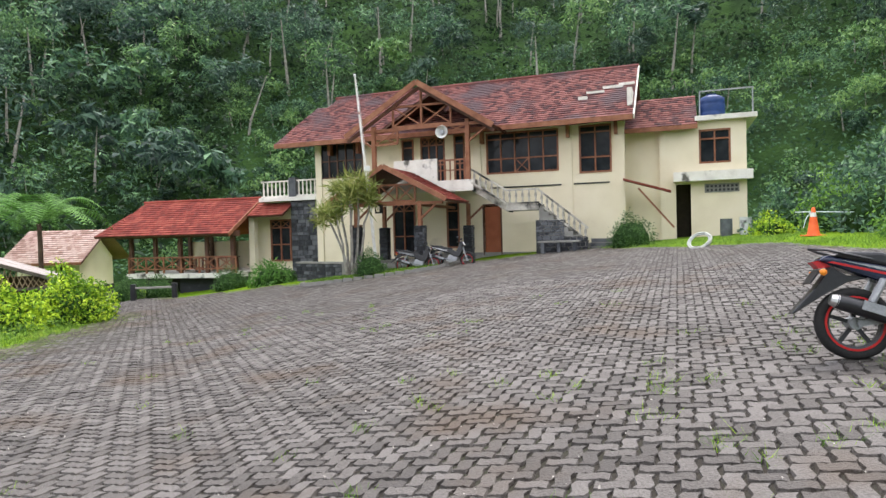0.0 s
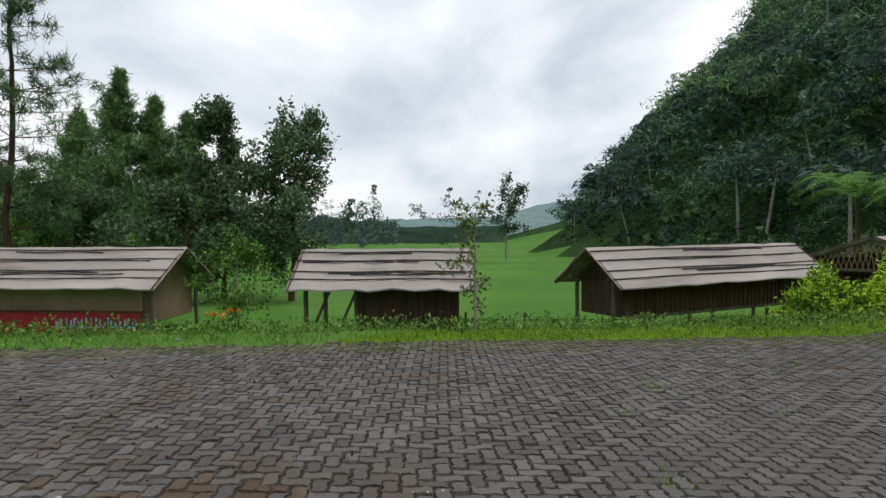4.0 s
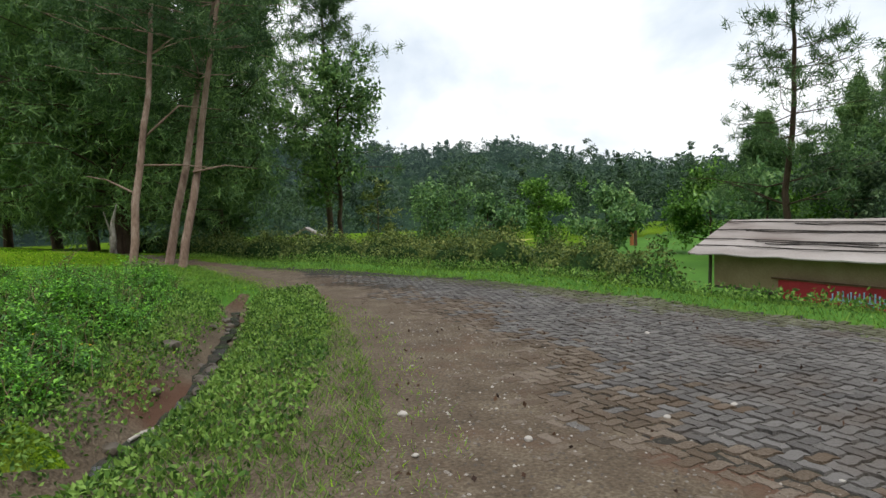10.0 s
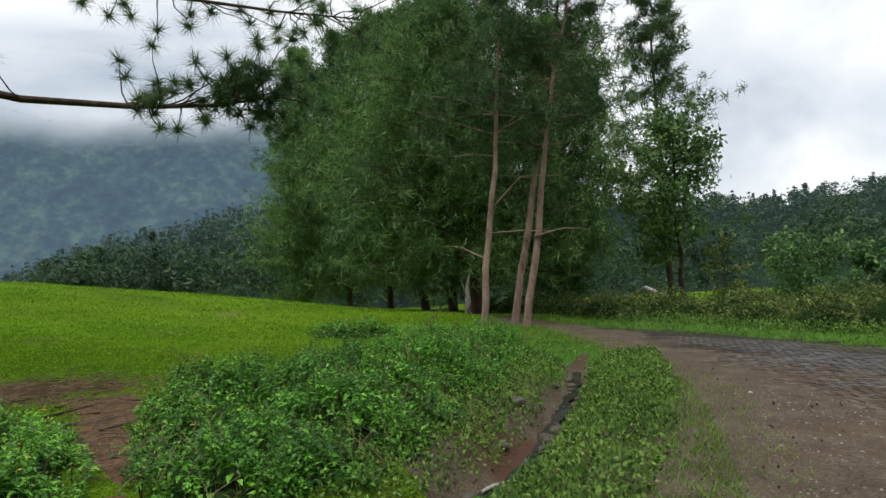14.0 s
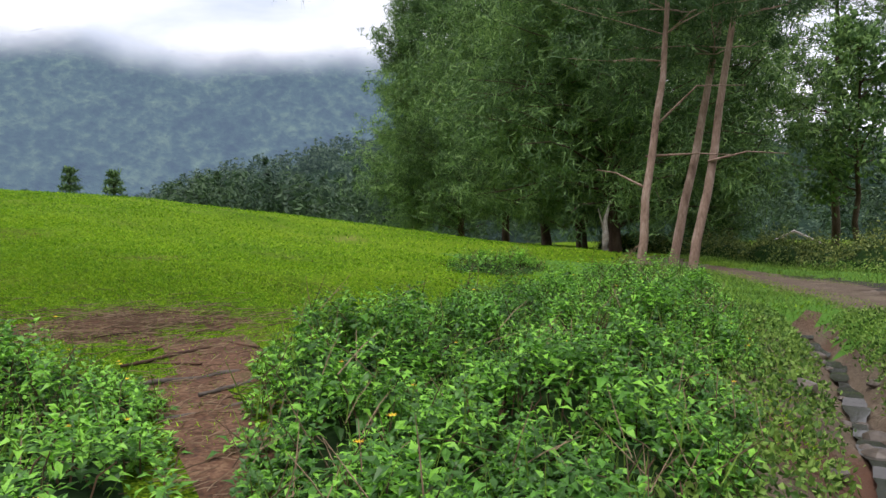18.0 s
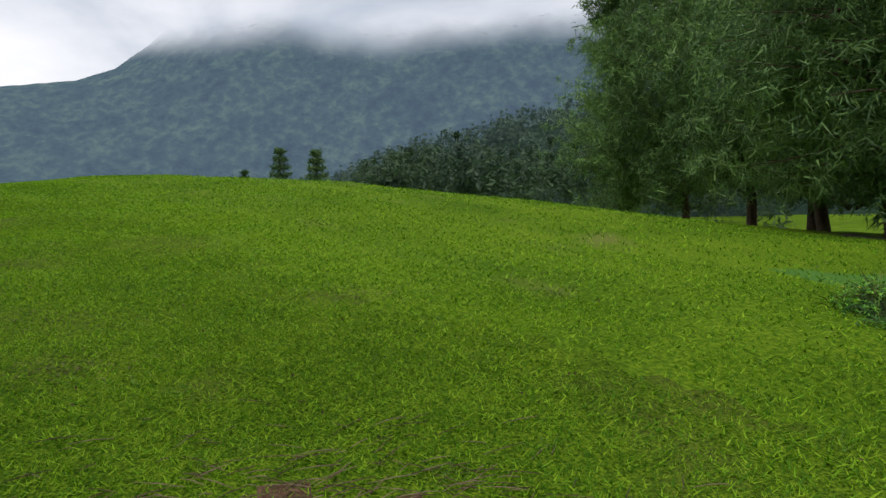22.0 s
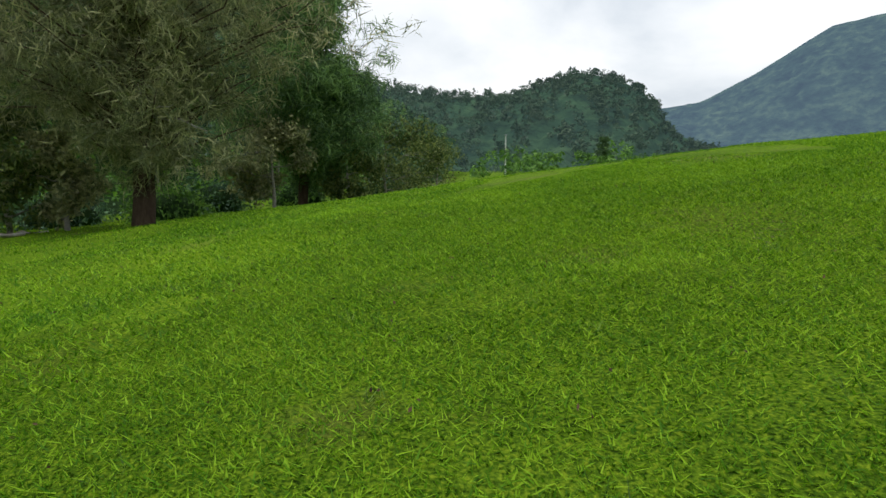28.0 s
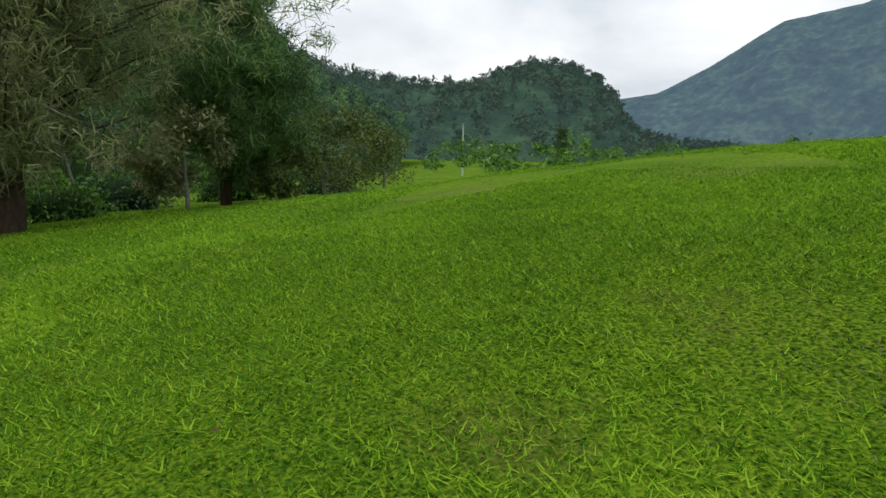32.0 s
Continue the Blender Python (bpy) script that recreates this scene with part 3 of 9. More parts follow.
def tree_fern(rng, height, fronds=15, reach=2.0, thick=0.1):
    wood, crown = Geo(), Geo()
    wood.tube(wander(rng, (0, 0, -0.4), (0, 0, height), 7, 0.02), np.linspace(thick * 1.3, thick, 7), 8)
    for i in range(fronds):
        a = TAU * i / fronds + rng.uniform(-0.15, 0.15)
        L = reach * rng.uniform(0.85, 1.15)
        rise = rng.uniform(0.4, 0.85)
        t = np.linspace(0, 1, 15)
        out, up = L * t, L * (rise * 1.7 * t - (rise + 0.42) * t**2.3)
        spine = np.c_[np.cos(a) * out, np.sin(a) * out, height + up]
        crown.tube(spine[::2], np.linspace(0.016, 0.004, 8), 4)
        side = np.array([-math.sin(a), math.cos(a), 0])
        for s in (-1, 1):
            tt = np.linspace(0.1, 0.99, 26)
            p = np.stack([np.interp(tt, t, spine[:, q]) for q in range(3)], 1)
            w = L * 0.2 * np.sin(np.pi * np.clip(tt * 0.92 + 0.06, 0, 1)) ** 0.8
            d = unit(np.gradient(p, axis=0))
            tip = p + (side * s)[None] * w[:, None] + d * w[:, None] * 0.35 - np.array([0, 0, 1]) * w[:, None] * 0.22
            hw = d * 0.5 * L / 26 * 1.0
            crown.quads(np.stack([p - hw * 0.6, p + hw * 0.6, tip + hw * 0.25, tip - hw * 0.25], 1))
    return wood, crown


def bush(rng, rx, ry, rz, n=900, leaf=0.07, width=0.5, lump=0.18, lift=0.1, shell=0.72):
    """A leafy mound on the ground; most leaves lie in its outer shell, and its outline is uneven."""
    crown = Geo()
    d = unit(rng.normal(0, 1, (n, 3)))
    d[:, 2] = np.abs(d[:, 2])
    rough = 1 + lump * np.sin(d[:, 0] * 5.1 + 1.3) * np.sin(d[:, 1] * 4.3 + 0.4) + lump * 0.6 * np.sin(d[:, 2] * 9 + d[:, 0] * 7) + rng.normal(0, lump * 0.25, n)
    c = d * np.array([rx, ry, rz]) * (rough * rng.uniform(shell, 1.0, n))[:, None]
    crown.quads(sprays(rng, c, 1, leaf * 0.3, leaf, leaf * width, lift=lift))
    return crown


# Smooth dark shell inside a bush, painted as the shade behind its leaves.
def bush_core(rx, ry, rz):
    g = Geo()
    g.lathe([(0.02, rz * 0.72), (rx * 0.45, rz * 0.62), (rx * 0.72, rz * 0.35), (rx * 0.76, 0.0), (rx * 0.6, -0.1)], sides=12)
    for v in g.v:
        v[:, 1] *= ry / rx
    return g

# ---- ground ----
SOUTH_TURN = -10.3


def to_world(x, y):
    """From the plan of the bend, bank and lawn, which is turned against the yard's plan, to the world."""
    c, s = math.cos(radians(SOUTH_TURN)), math.sin(radians(SOUTH_TURN))
    x, y = np.asarray(x, float) + 0.22, np.asarray(y, float) - 2.64
    return c * x - s * y - 0.72, s * x + c * y - 0.12


def to_plan(x, y):
    c, s = math.cos(radians(SOUTH_TURN)), math.sin(radians(SOUTH_TURN))
    x, y = np.asarray(x, float) + 0.72, np.asarray(y, float) + 0.12
    return c * x + s * y - 0.22, -s * x + c * y + 2.64


def south(points):
    return [tuple(float(q) for q in to_world(*p)) for p in points]


SOUTH_FRAME = pose(*(float(q) for q in to_world(0, 0)), 0, 0, 0, SOUTH_TURN)
WEST = south([(-16.5, -26), (-15.2, -18), (-14.2, -12), (-13.2, -3.6)]) + [(-11.6, 0.9), (-9.6, 4.2), (-8.0, 7.2), (-5.7, 10.4), (-3.9, 13.5), (-2.6, 19), (-2.0, 22.4)]
SOUTH = south([(-3.2, 0.3), (-3.7, 0.0), (-5.5, -1.6), (-7.35, -3.4), (-10.0, -7.8), (-12.7, -13.4), (-13.6, -18), (-14.6, -26)])
ROAD = WEST + [(-6.0, 29), (-6.0, 35), (-1.5, 33.5), (3.5, 28.5), (6.4, 24.6), (9.6, 24.2), (12.0, 23.6), (15.6, 21.9), (15.2, 20.4), (14.9, 18.5), (14.7, 15.5), (15.2, 12.8), (13.0, 9.0), (11.0, 4.0), (9.5, 0.4), (7.0, -1.6), (3.6, -2.6)] + south([(0.5, 0.0)]) + SOUTH


def inside(poly, x, y):
    x, y = np.asarray(x, float), np.asarray(y, float)
    hit = np.zeros(x.shape, bool)
    for (xa, ya), (xb, yb) in zip(poly, poly[1:] + poly[:1]):
        cross = (ya > y) != (yb > y)
        hit ^= cross & (x < (xb - xa) * (y - ya) / ((yb - ya) or 1e-9) + xa)
    return hit


def off_line(line, x, y):
    """Distance from a polyline."""
    x, y = np.asarray(x, float), np.asarray(y, float)
    best = np.full(x.shape, 1e9)
    for (xa, ya), (xb, yb) in zip(line, line[1:]):
        dx, dy = xb - xa, yb - ya
        t = np.clip(((x - xa) * dx + (y - ya) * dy) / (dx * dx + dy * dy), 0, 1)
        best = np.minimum(best, np.hypot(x - xa - t * dx, y - ya - t * dy))
    return best


def step(a, b, v):
    t = np.clip((np.asarray(v, float) - a) / (b - a), 0, 1)
    return t * t * (3 - 2 * t)


DITCH = south([(-0.9, -1.0), (-2.2, -1.45), (-3.75, -2.4), (-5.2, -3.6), (-7.3, -5.5), (-8.9, -7.2)])
FOOT = [(-300, 420), (-110, 150), (-66, 88), (-36, 64), (-14, 52), (-2, 49), (10, 46), (24, 38), (33, 28), (25, 17), (18, 8), (16.5, 2)] + south([(24, -1), (36, -6), (46, -18), (62, -34), (100, -52), (170, -80), (330, -170)])


def beyond_foot(x, y):
    """Distance uphill of the foot of the wooded slope, negative on the level side."""
    far = [(900, -300), (900, 900), (-300, 900), (-300, 420)]
    d = off_line(FOOT, x, y)
    return np.where(inside(FOOT + far, x, y), d, -d)


def ground_z(x, y):
    x, y = np.asarray(x, float), np.asarray(y, float)
    xe = np.where(x > 0, 22 * np.tanh(x / 22) * 0.115, x * 0.012)
    yard = xe - 0.033 * np.clip(y, -30, 45)
    px, py = to_plan(x, y)
    lawn = 3.65 * np.exp(-((px - 8) ** 2 / 450 + (py + 30) ** 2 / 450)) - 0.55
    line = -3.2 + np.clip(-0.62 * (px + 2.5), 0, 8) * -1.0 + np.clip(0.12 * px, 0, 1.5)
    s = step(-3.4, 1.8, py - line - 0.6)
    z = yard * s + lawn * (1 - s)
    # falls away to the level field beyond the huts
    west = np.where(inside(ROAD, x, y), 0, off_line(WEST, x, y))
    westside = (x < np.interp(y, [p[1] for p in WEST] + [40, 90], [p[0] for p in WEST] + [-18, -60]))
    fall = np.where(westside, step(0.5, 6.5 + 22 * step(1, -7, py), west), 0)
    z = z * (1 - fall) + (-1.35 - 0.004 * np.clip(west, 0, 120)) * fall
    rim = np.where(westside, np.exp(-((west - 0.9) / 0.7) ** 2) * 0.1, 0)
    z = z + rim
    south_far = step(-34, -70, py)
    z = z * (1 - south_far) + (-2.5) * south_far
    # ditch and its bank
    dd = off_line(DITCH, x, y)
    z = z - 0.42 * np.exp(-(dd / 0.34) ** 2) - 0.08 * np.exp(-(dd / 0.9) ** 2)
    # yard north of the house falls to the cottage
    z = z - 0.9 * step(-1, -9, x) * step(20, 34, y)
    h = beyond_foot(x, y)
    # the wooded slope
    z = z + np.where(h > 0, (0.75 + 0.28 * step(2, -30, x)) * np.clip(h, 0, 115) - 14 * step(0, 6, h) * 0, 0) * step(-1, 7, h)
    return z


def hillocks(x, y, amount, size):
    return amount * np.array([noise.noise((a / size, b / size, 3.1)) for a, b in zip(np.ravel(x), np.ravel(y))]).reshape(np.shape(x))


def grid_axis(lo, hi, fine, reach):
    mid = np.arange(lo, hi + fine / 2, fine)
    out = fine * 1.16 ** np.arange(1, 80)
    out = np.cumsum(out)
    out = out[out < reach]
    return np.r_[lo - out[::-1], mid, hi + out]


gx, gy = grid_axis(-19, 13, 0.25, 1600), grid_axis(-24, 14, 0.25, 1600)
GX, GY = np.meshgrid(gx, gy, indexing="ij")
GZ = ground_z(GX, GY)
GZ = GZ + np.where(inside(ROAD, GX, GY), 0, 1) * (hillocks(GX, GY, 0.05, 1.3) + hillocks(GX, GY, 0.12, 5.0) * (GY < -4)) + np.where(beyond_foot(GX, GY) > 4, hillocks(GX, GY, 2.2, 14), 0)
nx, ny = GX.shape
ii, jj = np.meshgrid(np.arange(nx - 1), np.arange(ny - 1), indexing="ij")
quad = np.stack([ii * ny + jj, (ii + 1) * ny + jj, (ii + 1) * ny + jj + 1, ii * ny + jj + 1], -1).reshape(-1, 4)
fx = (GX[:-1, :-1] + GX[1:, 1:]).ravel() / 2
fy = (GY[:-1, :-1] + GY[1:, 1:]).ravel() / 2
pfx, pfy = to_plan(fx, fy)
road_f = inside(ROAD, fx, fy)
zone = np.zeros(len(fx), int)
zone[(fx < -9) & ~road_f & (pfy > -14)] = 1
zone[(pfx < -20) & (pfy < -24) & (pfy > -60) & (pfx > -70)] = 6
zone[beyond_foot(fx, fy) > -1] = 2
far_out = np.hypot(fx, fy) > 230
zone[far_out] = 2
edge = off_line(SOUTH, fx, fy) + hillocks(fx, fy, 0.9, 1.7)
zone[road_f] = 3
zone[road_f & ((edge < 1.75) | (np.hypot(pfx + 2.4, pfy - 1.2) + hillocks(fx, fy, 0.9, 1.7) < 2.0))] = 4
zone[~road_f & (off_line(DITCH, fx, fy) + hillocks(fx, fy, 0.3, 0.5) < 0.3)] = 4
path_soil = south([(-0.35, -1.6), (-0.5, -3.4), (-0.6, -5.4), (-0.5, -6.4)])
zone[~road_f & (off_line(path_soil, fx, fy) + hillocks(fx, fy, 0.4, 0.8) < 0.3)] = 5
zone[~road_f & (np.hypot((pfx - 0.2) / 1.3, (pfy + 7.5) / 1.05) + hillocks(fx, fy, 0.6, 0.7) < 0.66)] = 5

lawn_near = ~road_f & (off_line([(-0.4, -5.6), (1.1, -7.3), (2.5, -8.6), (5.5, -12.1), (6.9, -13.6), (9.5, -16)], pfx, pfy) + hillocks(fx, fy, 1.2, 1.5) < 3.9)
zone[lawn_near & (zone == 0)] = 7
zone[~road_f & (zone == 0) & ((off_line(SOUTH[:6], fx, fy) < 1.9) | (off_line(DITCH, fx, fy) < 1.15))] = 4


def surface_z(x, y):
    """Height of the ground sheet, as drawn, at places inside it."""
    i = np.clip(np.searchsorted(gx, x) - 1, 0, nx - 2)
    j = np.clip(np.searchsorted(gy, y) - 1, 0, ny - 2)
    u, v = (x - gx[i]) / (gx[i + 1] - gx[i]), (y - gy[j]) / (gy[j + 1] - gy[j])
    return GZ[i, j] * (1 - u) * (1 - v) + GZ[i + 1, j] * u * (1 - v) + GZ[i, j + 1] * (1 - u) * v + GZ[i + 1, j + 1] * u * v


def rest(x, y, rz=0.0, sink=0.0):
    return pose(x, y, float(surface_z(np.array([x]), np.array([y]))[0]) - sink, 0, 0, rz)


def rest_south(x, y, rz=0.0, sink=0.0):
    """As rest(), for a place given on the southern plan."""
    wx, wy = (float(q) for q in to_world(x, y))
    return rest(wx, wy, rz + SOUTH_TURN, sink)


land = Geo()
land.add(np.stack([GX, GY, GZ], -1).reshape(-1, 3), quad)
land.m[0] = zone
ground = part("ground", land, [M["turf"], M["field"], M["floor_and_core_shade"], M["bed"], M["dirt"], M["redsoil"], M["yellow_field"], M["sward"]], smooth=True)
tagged(ground, "lawn, level field, ditch bank and wooded slope", "ground", kind="structure")


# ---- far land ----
def backdrop(name, colours, haze_glow, strength, fade=None, scale=0.02):
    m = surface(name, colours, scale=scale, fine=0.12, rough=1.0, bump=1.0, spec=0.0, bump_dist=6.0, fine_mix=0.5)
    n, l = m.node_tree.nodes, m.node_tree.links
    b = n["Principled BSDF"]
    # Bluish emission stands in for haze in front of the distant slopes.
    b.inputs["Emission Color"].default_value = (*haze_glow, 1)
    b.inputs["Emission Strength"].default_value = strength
    if fade:
        co = n.new("ShaderNodeNewGeometry")
        sp = n.new("ShaderNodeSeparateXYZ")
        l.new(co.outputs["Position"], sp.inputs[0])
        ns = n.new("ShaderNodeTexNoise")
        ns.inputs["Scale"].default_value, ns.inputs["Detail"].default_value = 0.006, 5
        l.new(co.outputs["Position"], ns.inputs["Vector"])
        ma = n.new("ShaderNodeMath")
        ma.operation = "MULTIPLY_ADD"
        ma.inputs[1].default_value = fade[2]
        l.new(ns.outputs["Fac"], ma.inputs[0])
        l.new(sp.outputs["Z"], ma.inputs[2])
        mr = n.new("ShaderNodeMapRange")
        mr.interpolation_type = "SMOOTHSTEP"
        mr.inputs["From Min"].default_value, mr.inputs["From Max"].default_value = fade[0], fade[1]
        l.new(ma.outputs[0], mr.inputs["Value"])
        tr = n.new("ShaderNodeBsdfTransparent")
        ms = n.new("ShaderNodeMixShader")
        l.new(mr.outputs["Result"], ms.inputs["Fac"])
        l.new(b.outputs["BSDF"], ms.inputs[1])
        l.new(tr.outputs["BSDF"], ms.inputs[2])
        l.new(ms.outputs["Shader"], n["Material Output"].inputs["Surface"])
    return m


def ridge(name, label, dist, depth, az0, az1, profile, mat, bumps, base=-12.0, n=220, m=40, seed=1, turn=SOUTH_TURN):
    """A wooded ridge seen between two bearings; profile gives its crest's rise, in degrees, along the bearings."""
    az = np.linspace(az0, az1, n)
    t = np.linspace(0, 1, m)
    A, T = np.meshgrid(np.radians(az), t, indexing="ij")
    crest = np.interp(az, [p[0] for p in profile], [p[1] for p in profile])
    A = A + radians(turn)
    R = dist + depth * T
    top = (dist + depth) * np.tan(np.radians(crest))
    Z = base + (top[:, None] - base) * (0.55 * np.sin(T * math.pi / 2) ** 0.9 + 0.45 * T)
    X, Y = -np.sin(A) * R, np.cos(A) * R
    k = np.array([noise.noise((x / bumps[1], y / bumps[1], seed + z / bumps[1])) + 0.5 * noise.noise((x / bumps[1] * 2.7, y / bumps[1] * 2.7, seed + z / bumps[1] * 2.7)) for x, y, z in zip(X.ravel(), Y.ravel(), Z.ravel())]).reshape(X.shape)
    g = np.array([noise.noise((x / bumps[3], y / bumps[3], seed + 9.0)) for x, y in zip(X.ravel(), Y.ravel())]).reshape(X.shape)
    Z = Z + (k * bumps[0] + g * bumps[2] * T) * (1 - 0.85 * T ** 4)
    i, j = np.meshgrid(np.arange(n - 1), np.arange(m - 1), indexing="ij")
    q = np.stack([i * m + j, i * m + j + 1, (i + 1) * m + j + 1, (i + 1) * m + j], -1).reshape(-1, 4)
    ob = part(name, Geo().add(np.stack([X, Y, Z], -1).reshape(-1, 3), q), mat, smooth=True)
    return tagged(ob, label, "mountain", kind="structure")


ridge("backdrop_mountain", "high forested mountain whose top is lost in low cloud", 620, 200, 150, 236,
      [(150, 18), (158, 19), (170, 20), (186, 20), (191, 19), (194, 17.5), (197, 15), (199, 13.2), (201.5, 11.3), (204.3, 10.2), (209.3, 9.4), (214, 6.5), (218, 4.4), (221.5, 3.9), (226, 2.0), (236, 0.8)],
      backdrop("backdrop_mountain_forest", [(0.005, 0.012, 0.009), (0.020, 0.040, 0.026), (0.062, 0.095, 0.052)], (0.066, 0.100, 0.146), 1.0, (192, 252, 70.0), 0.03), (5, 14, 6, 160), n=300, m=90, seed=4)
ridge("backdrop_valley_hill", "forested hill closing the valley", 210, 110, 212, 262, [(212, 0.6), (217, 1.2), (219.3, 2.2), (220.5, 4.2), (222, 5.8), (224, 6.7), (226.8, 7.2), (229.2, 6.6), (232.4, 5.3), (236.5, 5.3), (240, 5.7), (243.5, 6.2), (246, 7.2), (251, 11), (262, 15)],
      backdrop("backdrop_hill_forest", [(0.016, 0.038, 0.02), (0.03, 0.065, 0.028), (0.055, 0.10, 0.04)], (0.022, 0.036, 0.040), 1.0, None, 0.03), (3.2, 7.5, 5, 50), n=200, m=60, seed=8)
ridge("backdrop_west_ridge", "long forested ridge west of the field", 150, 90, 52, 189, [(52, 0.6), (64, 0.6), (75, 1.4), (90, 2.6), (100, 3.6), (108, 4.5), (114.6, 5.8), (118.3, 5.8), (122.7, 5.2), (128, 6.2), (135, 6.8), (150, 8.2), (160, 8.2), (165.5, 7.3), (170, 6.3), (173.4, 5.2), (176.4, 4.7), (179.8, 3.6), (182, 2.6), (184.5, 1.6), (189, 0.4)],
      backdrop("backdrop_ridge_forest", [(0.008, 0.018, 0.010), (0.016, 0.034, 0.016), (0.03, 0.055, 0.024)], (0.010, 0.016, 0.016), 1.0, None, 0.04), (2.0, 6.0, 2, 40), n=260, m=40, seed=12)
ridge("backdrop_north_west_hill", "distant hill beyond the field, veiled by emitted blue haze", 420, 120, 33, 66, [(33, 1.0), (37, 2.6), (39, 2.3), (42, 1.3), (54, 1.0), (66, 0.8)],
      backdrop("backdrop_hazy_forest", [(0.02, 0.045, 0.03), (0.035, 0.07, 0.042), (0.06, 0.10, 0.06)], (0.14, 0.19, 0.215), 1.0, None, 0.02), (5, 14, 6, 90), n=110, m=30, seed=21, turn=0)


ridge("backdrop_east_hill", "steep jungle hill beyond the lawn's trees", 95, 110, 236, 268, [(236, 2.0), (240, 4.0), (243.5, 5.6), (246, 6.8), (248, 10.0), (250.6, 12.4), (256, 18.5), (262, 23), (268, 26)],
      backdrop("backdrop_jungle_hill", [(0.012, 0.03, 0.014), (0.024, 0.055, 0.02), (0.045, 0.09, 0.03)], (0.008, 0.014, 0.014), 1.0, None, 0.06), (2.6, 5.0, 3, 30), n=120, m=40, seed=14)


def woods(name, label, spots, size, leaves, leaf, mat, seed, squash=0.85, stems=True, mix=(0.4, 0.28, 0.32), cone=0.0):
    """Many trees joined: each has a stem and layered clumps of leaves with gaps; cone: the share of pointed crowns."""
    rng = np.random.default_rng(seed)
    g = Geo()
    S = np.asarray(spots, float)
    k = len(S)
    R = size[0] + (size[1] - size[0]) * rng.random(k)
    clumps = 12
    d = unit(rng.normal(0, 1, (k, clumps, 3)))
    d[..., 2] = np.abs(d[..., 2]) * 1.15 - 0.3
    C = d * (R[:, None, None] * np.array([0.8, 0.8, squash]) * rng.uniform(0.45, 1.0, (k, clumps, 1))) + np.array([0, 0, 1]) * R[:, None, None] * 0.5
    cs = R[:, None] * rng.uniform(0.17, 0.36, (k, clumps))
    pointed = rng.random(k) < cone
    u = (np.arange(clumps) + rng.random((k, clumps))) / clumps
    a = rng.uniform(0, TAU, (k, clumps))
    spire = np.stack([np.cos(a) * 0.42 * (1 - u), np.sin(a) * 0.42 * (1 - u), 2.3 * u - 0.7], -1) * R[:, None, None]
    C = S[:, None] + np.where(pointed[:, None, None], spire, C)
    cs = np.where(pointed[:, None], R[:, None] * (0.32 * (1 - u) + 0.07), cs).ravel()
    C = C.reshape(-1, 3)
    per = max(4, leaves // clumps)
    dirs = unit(rng.normal(0, 1, (len(C), per, 3)))
    P = (C[:, None] + dirs * np.array([1, 1, 0.62]) * (cs[:, None, None] * rng.uniform(0.5, 1.1, (len(C), per, 1)))).reshape(-1, 3)
    out = dirs.reshape(-1, 3)
    n = unit(out + rng.normal(0, 0.5, out.shape) + np.array([0, 0, 0.6]))
    s = unit(np.cross(n, rng.normal(0, 1, n.shape)))
    t = np.cross(n, s)
    L = leaf * rng.uniform(0.5, 1.4, (len(P), 1)) * np.repeat(rng.uniform(0.6, 1.45, k), clumps * per)[:, None]
    per_tree = np.repeat(rng.choice(3, k, p=mix), clumps * per)
    Q = np.stack([P - s * L * 0.55, P + t * L * 0.26 + n * L * 0.07, P + s * L * 0.55 - n * L * 0.12, P - t * L * 0.26 + n * L * 0.07], 1)
    for q in range(3):
        if (per_tree == q).any():
            g.quads(Q[per_tree == q], q) if stems == 2 else g.tris(Q[per_tree == q][:, :3], q)
    if stems:
        for p, r in zip(S[::2], R[::2]):
            b = rng.normal(0, 0.25, 2) * r
            g.tube([p - np.array([0, 0, r * 2.2]), p + np.array([b[0] * 0.3, b[1] * 0.3, -r * 0.6]), p + np.array([b[0], b[1], r * 0.7])], [r * 0.05, r * 0.035, r * 0.012], 5, 3)
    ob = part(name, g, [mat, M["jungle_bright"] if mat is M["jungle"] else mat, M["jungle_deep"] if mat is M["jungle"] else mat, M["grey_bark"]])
    return tagged(ob, label, "trees", kind="stuff")


def scatter_uphill(rng, n, lo, hi, box):
    out = []
    while len(out) < n:
        x, y = rng.uniform(box[0], box[1], 600), rng.uniform(box[2], box[3], 600)
        h = beyond_foot(x, y)
        ok = (h > lo) & (h < hi)
        out += list(zip(x[ok], y[ok]))
    out = np.array(out[:n])
    return np.c_[out, surface_z(out[:, 0], out[:, 1])]


rng = np.random.default_rng(5)
# wooded slope behind the villa and along the east side
near_n = scatter_uphill(rng, 330, 1, 22, (-40, 60, 4, 80))
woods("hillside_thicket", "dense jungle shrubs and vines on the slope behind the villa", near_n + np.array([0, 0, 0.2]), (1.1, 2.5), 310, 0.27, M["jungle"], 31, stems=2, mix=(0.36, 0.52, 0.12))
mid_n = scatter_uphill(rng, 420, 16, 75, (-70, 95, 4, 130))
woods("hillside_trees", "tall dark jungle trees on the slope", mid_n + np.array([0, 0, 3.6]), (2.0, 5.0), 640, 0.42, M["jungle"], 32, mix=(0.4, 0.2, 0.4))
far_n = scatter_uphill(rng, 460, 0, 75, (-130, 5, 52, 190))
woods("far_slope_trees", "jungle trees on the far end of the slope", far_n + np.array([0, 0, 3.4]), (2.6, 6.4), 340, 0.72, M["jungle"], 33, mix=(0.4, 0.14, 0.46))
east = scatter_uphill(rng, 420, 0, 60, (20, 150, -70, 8))
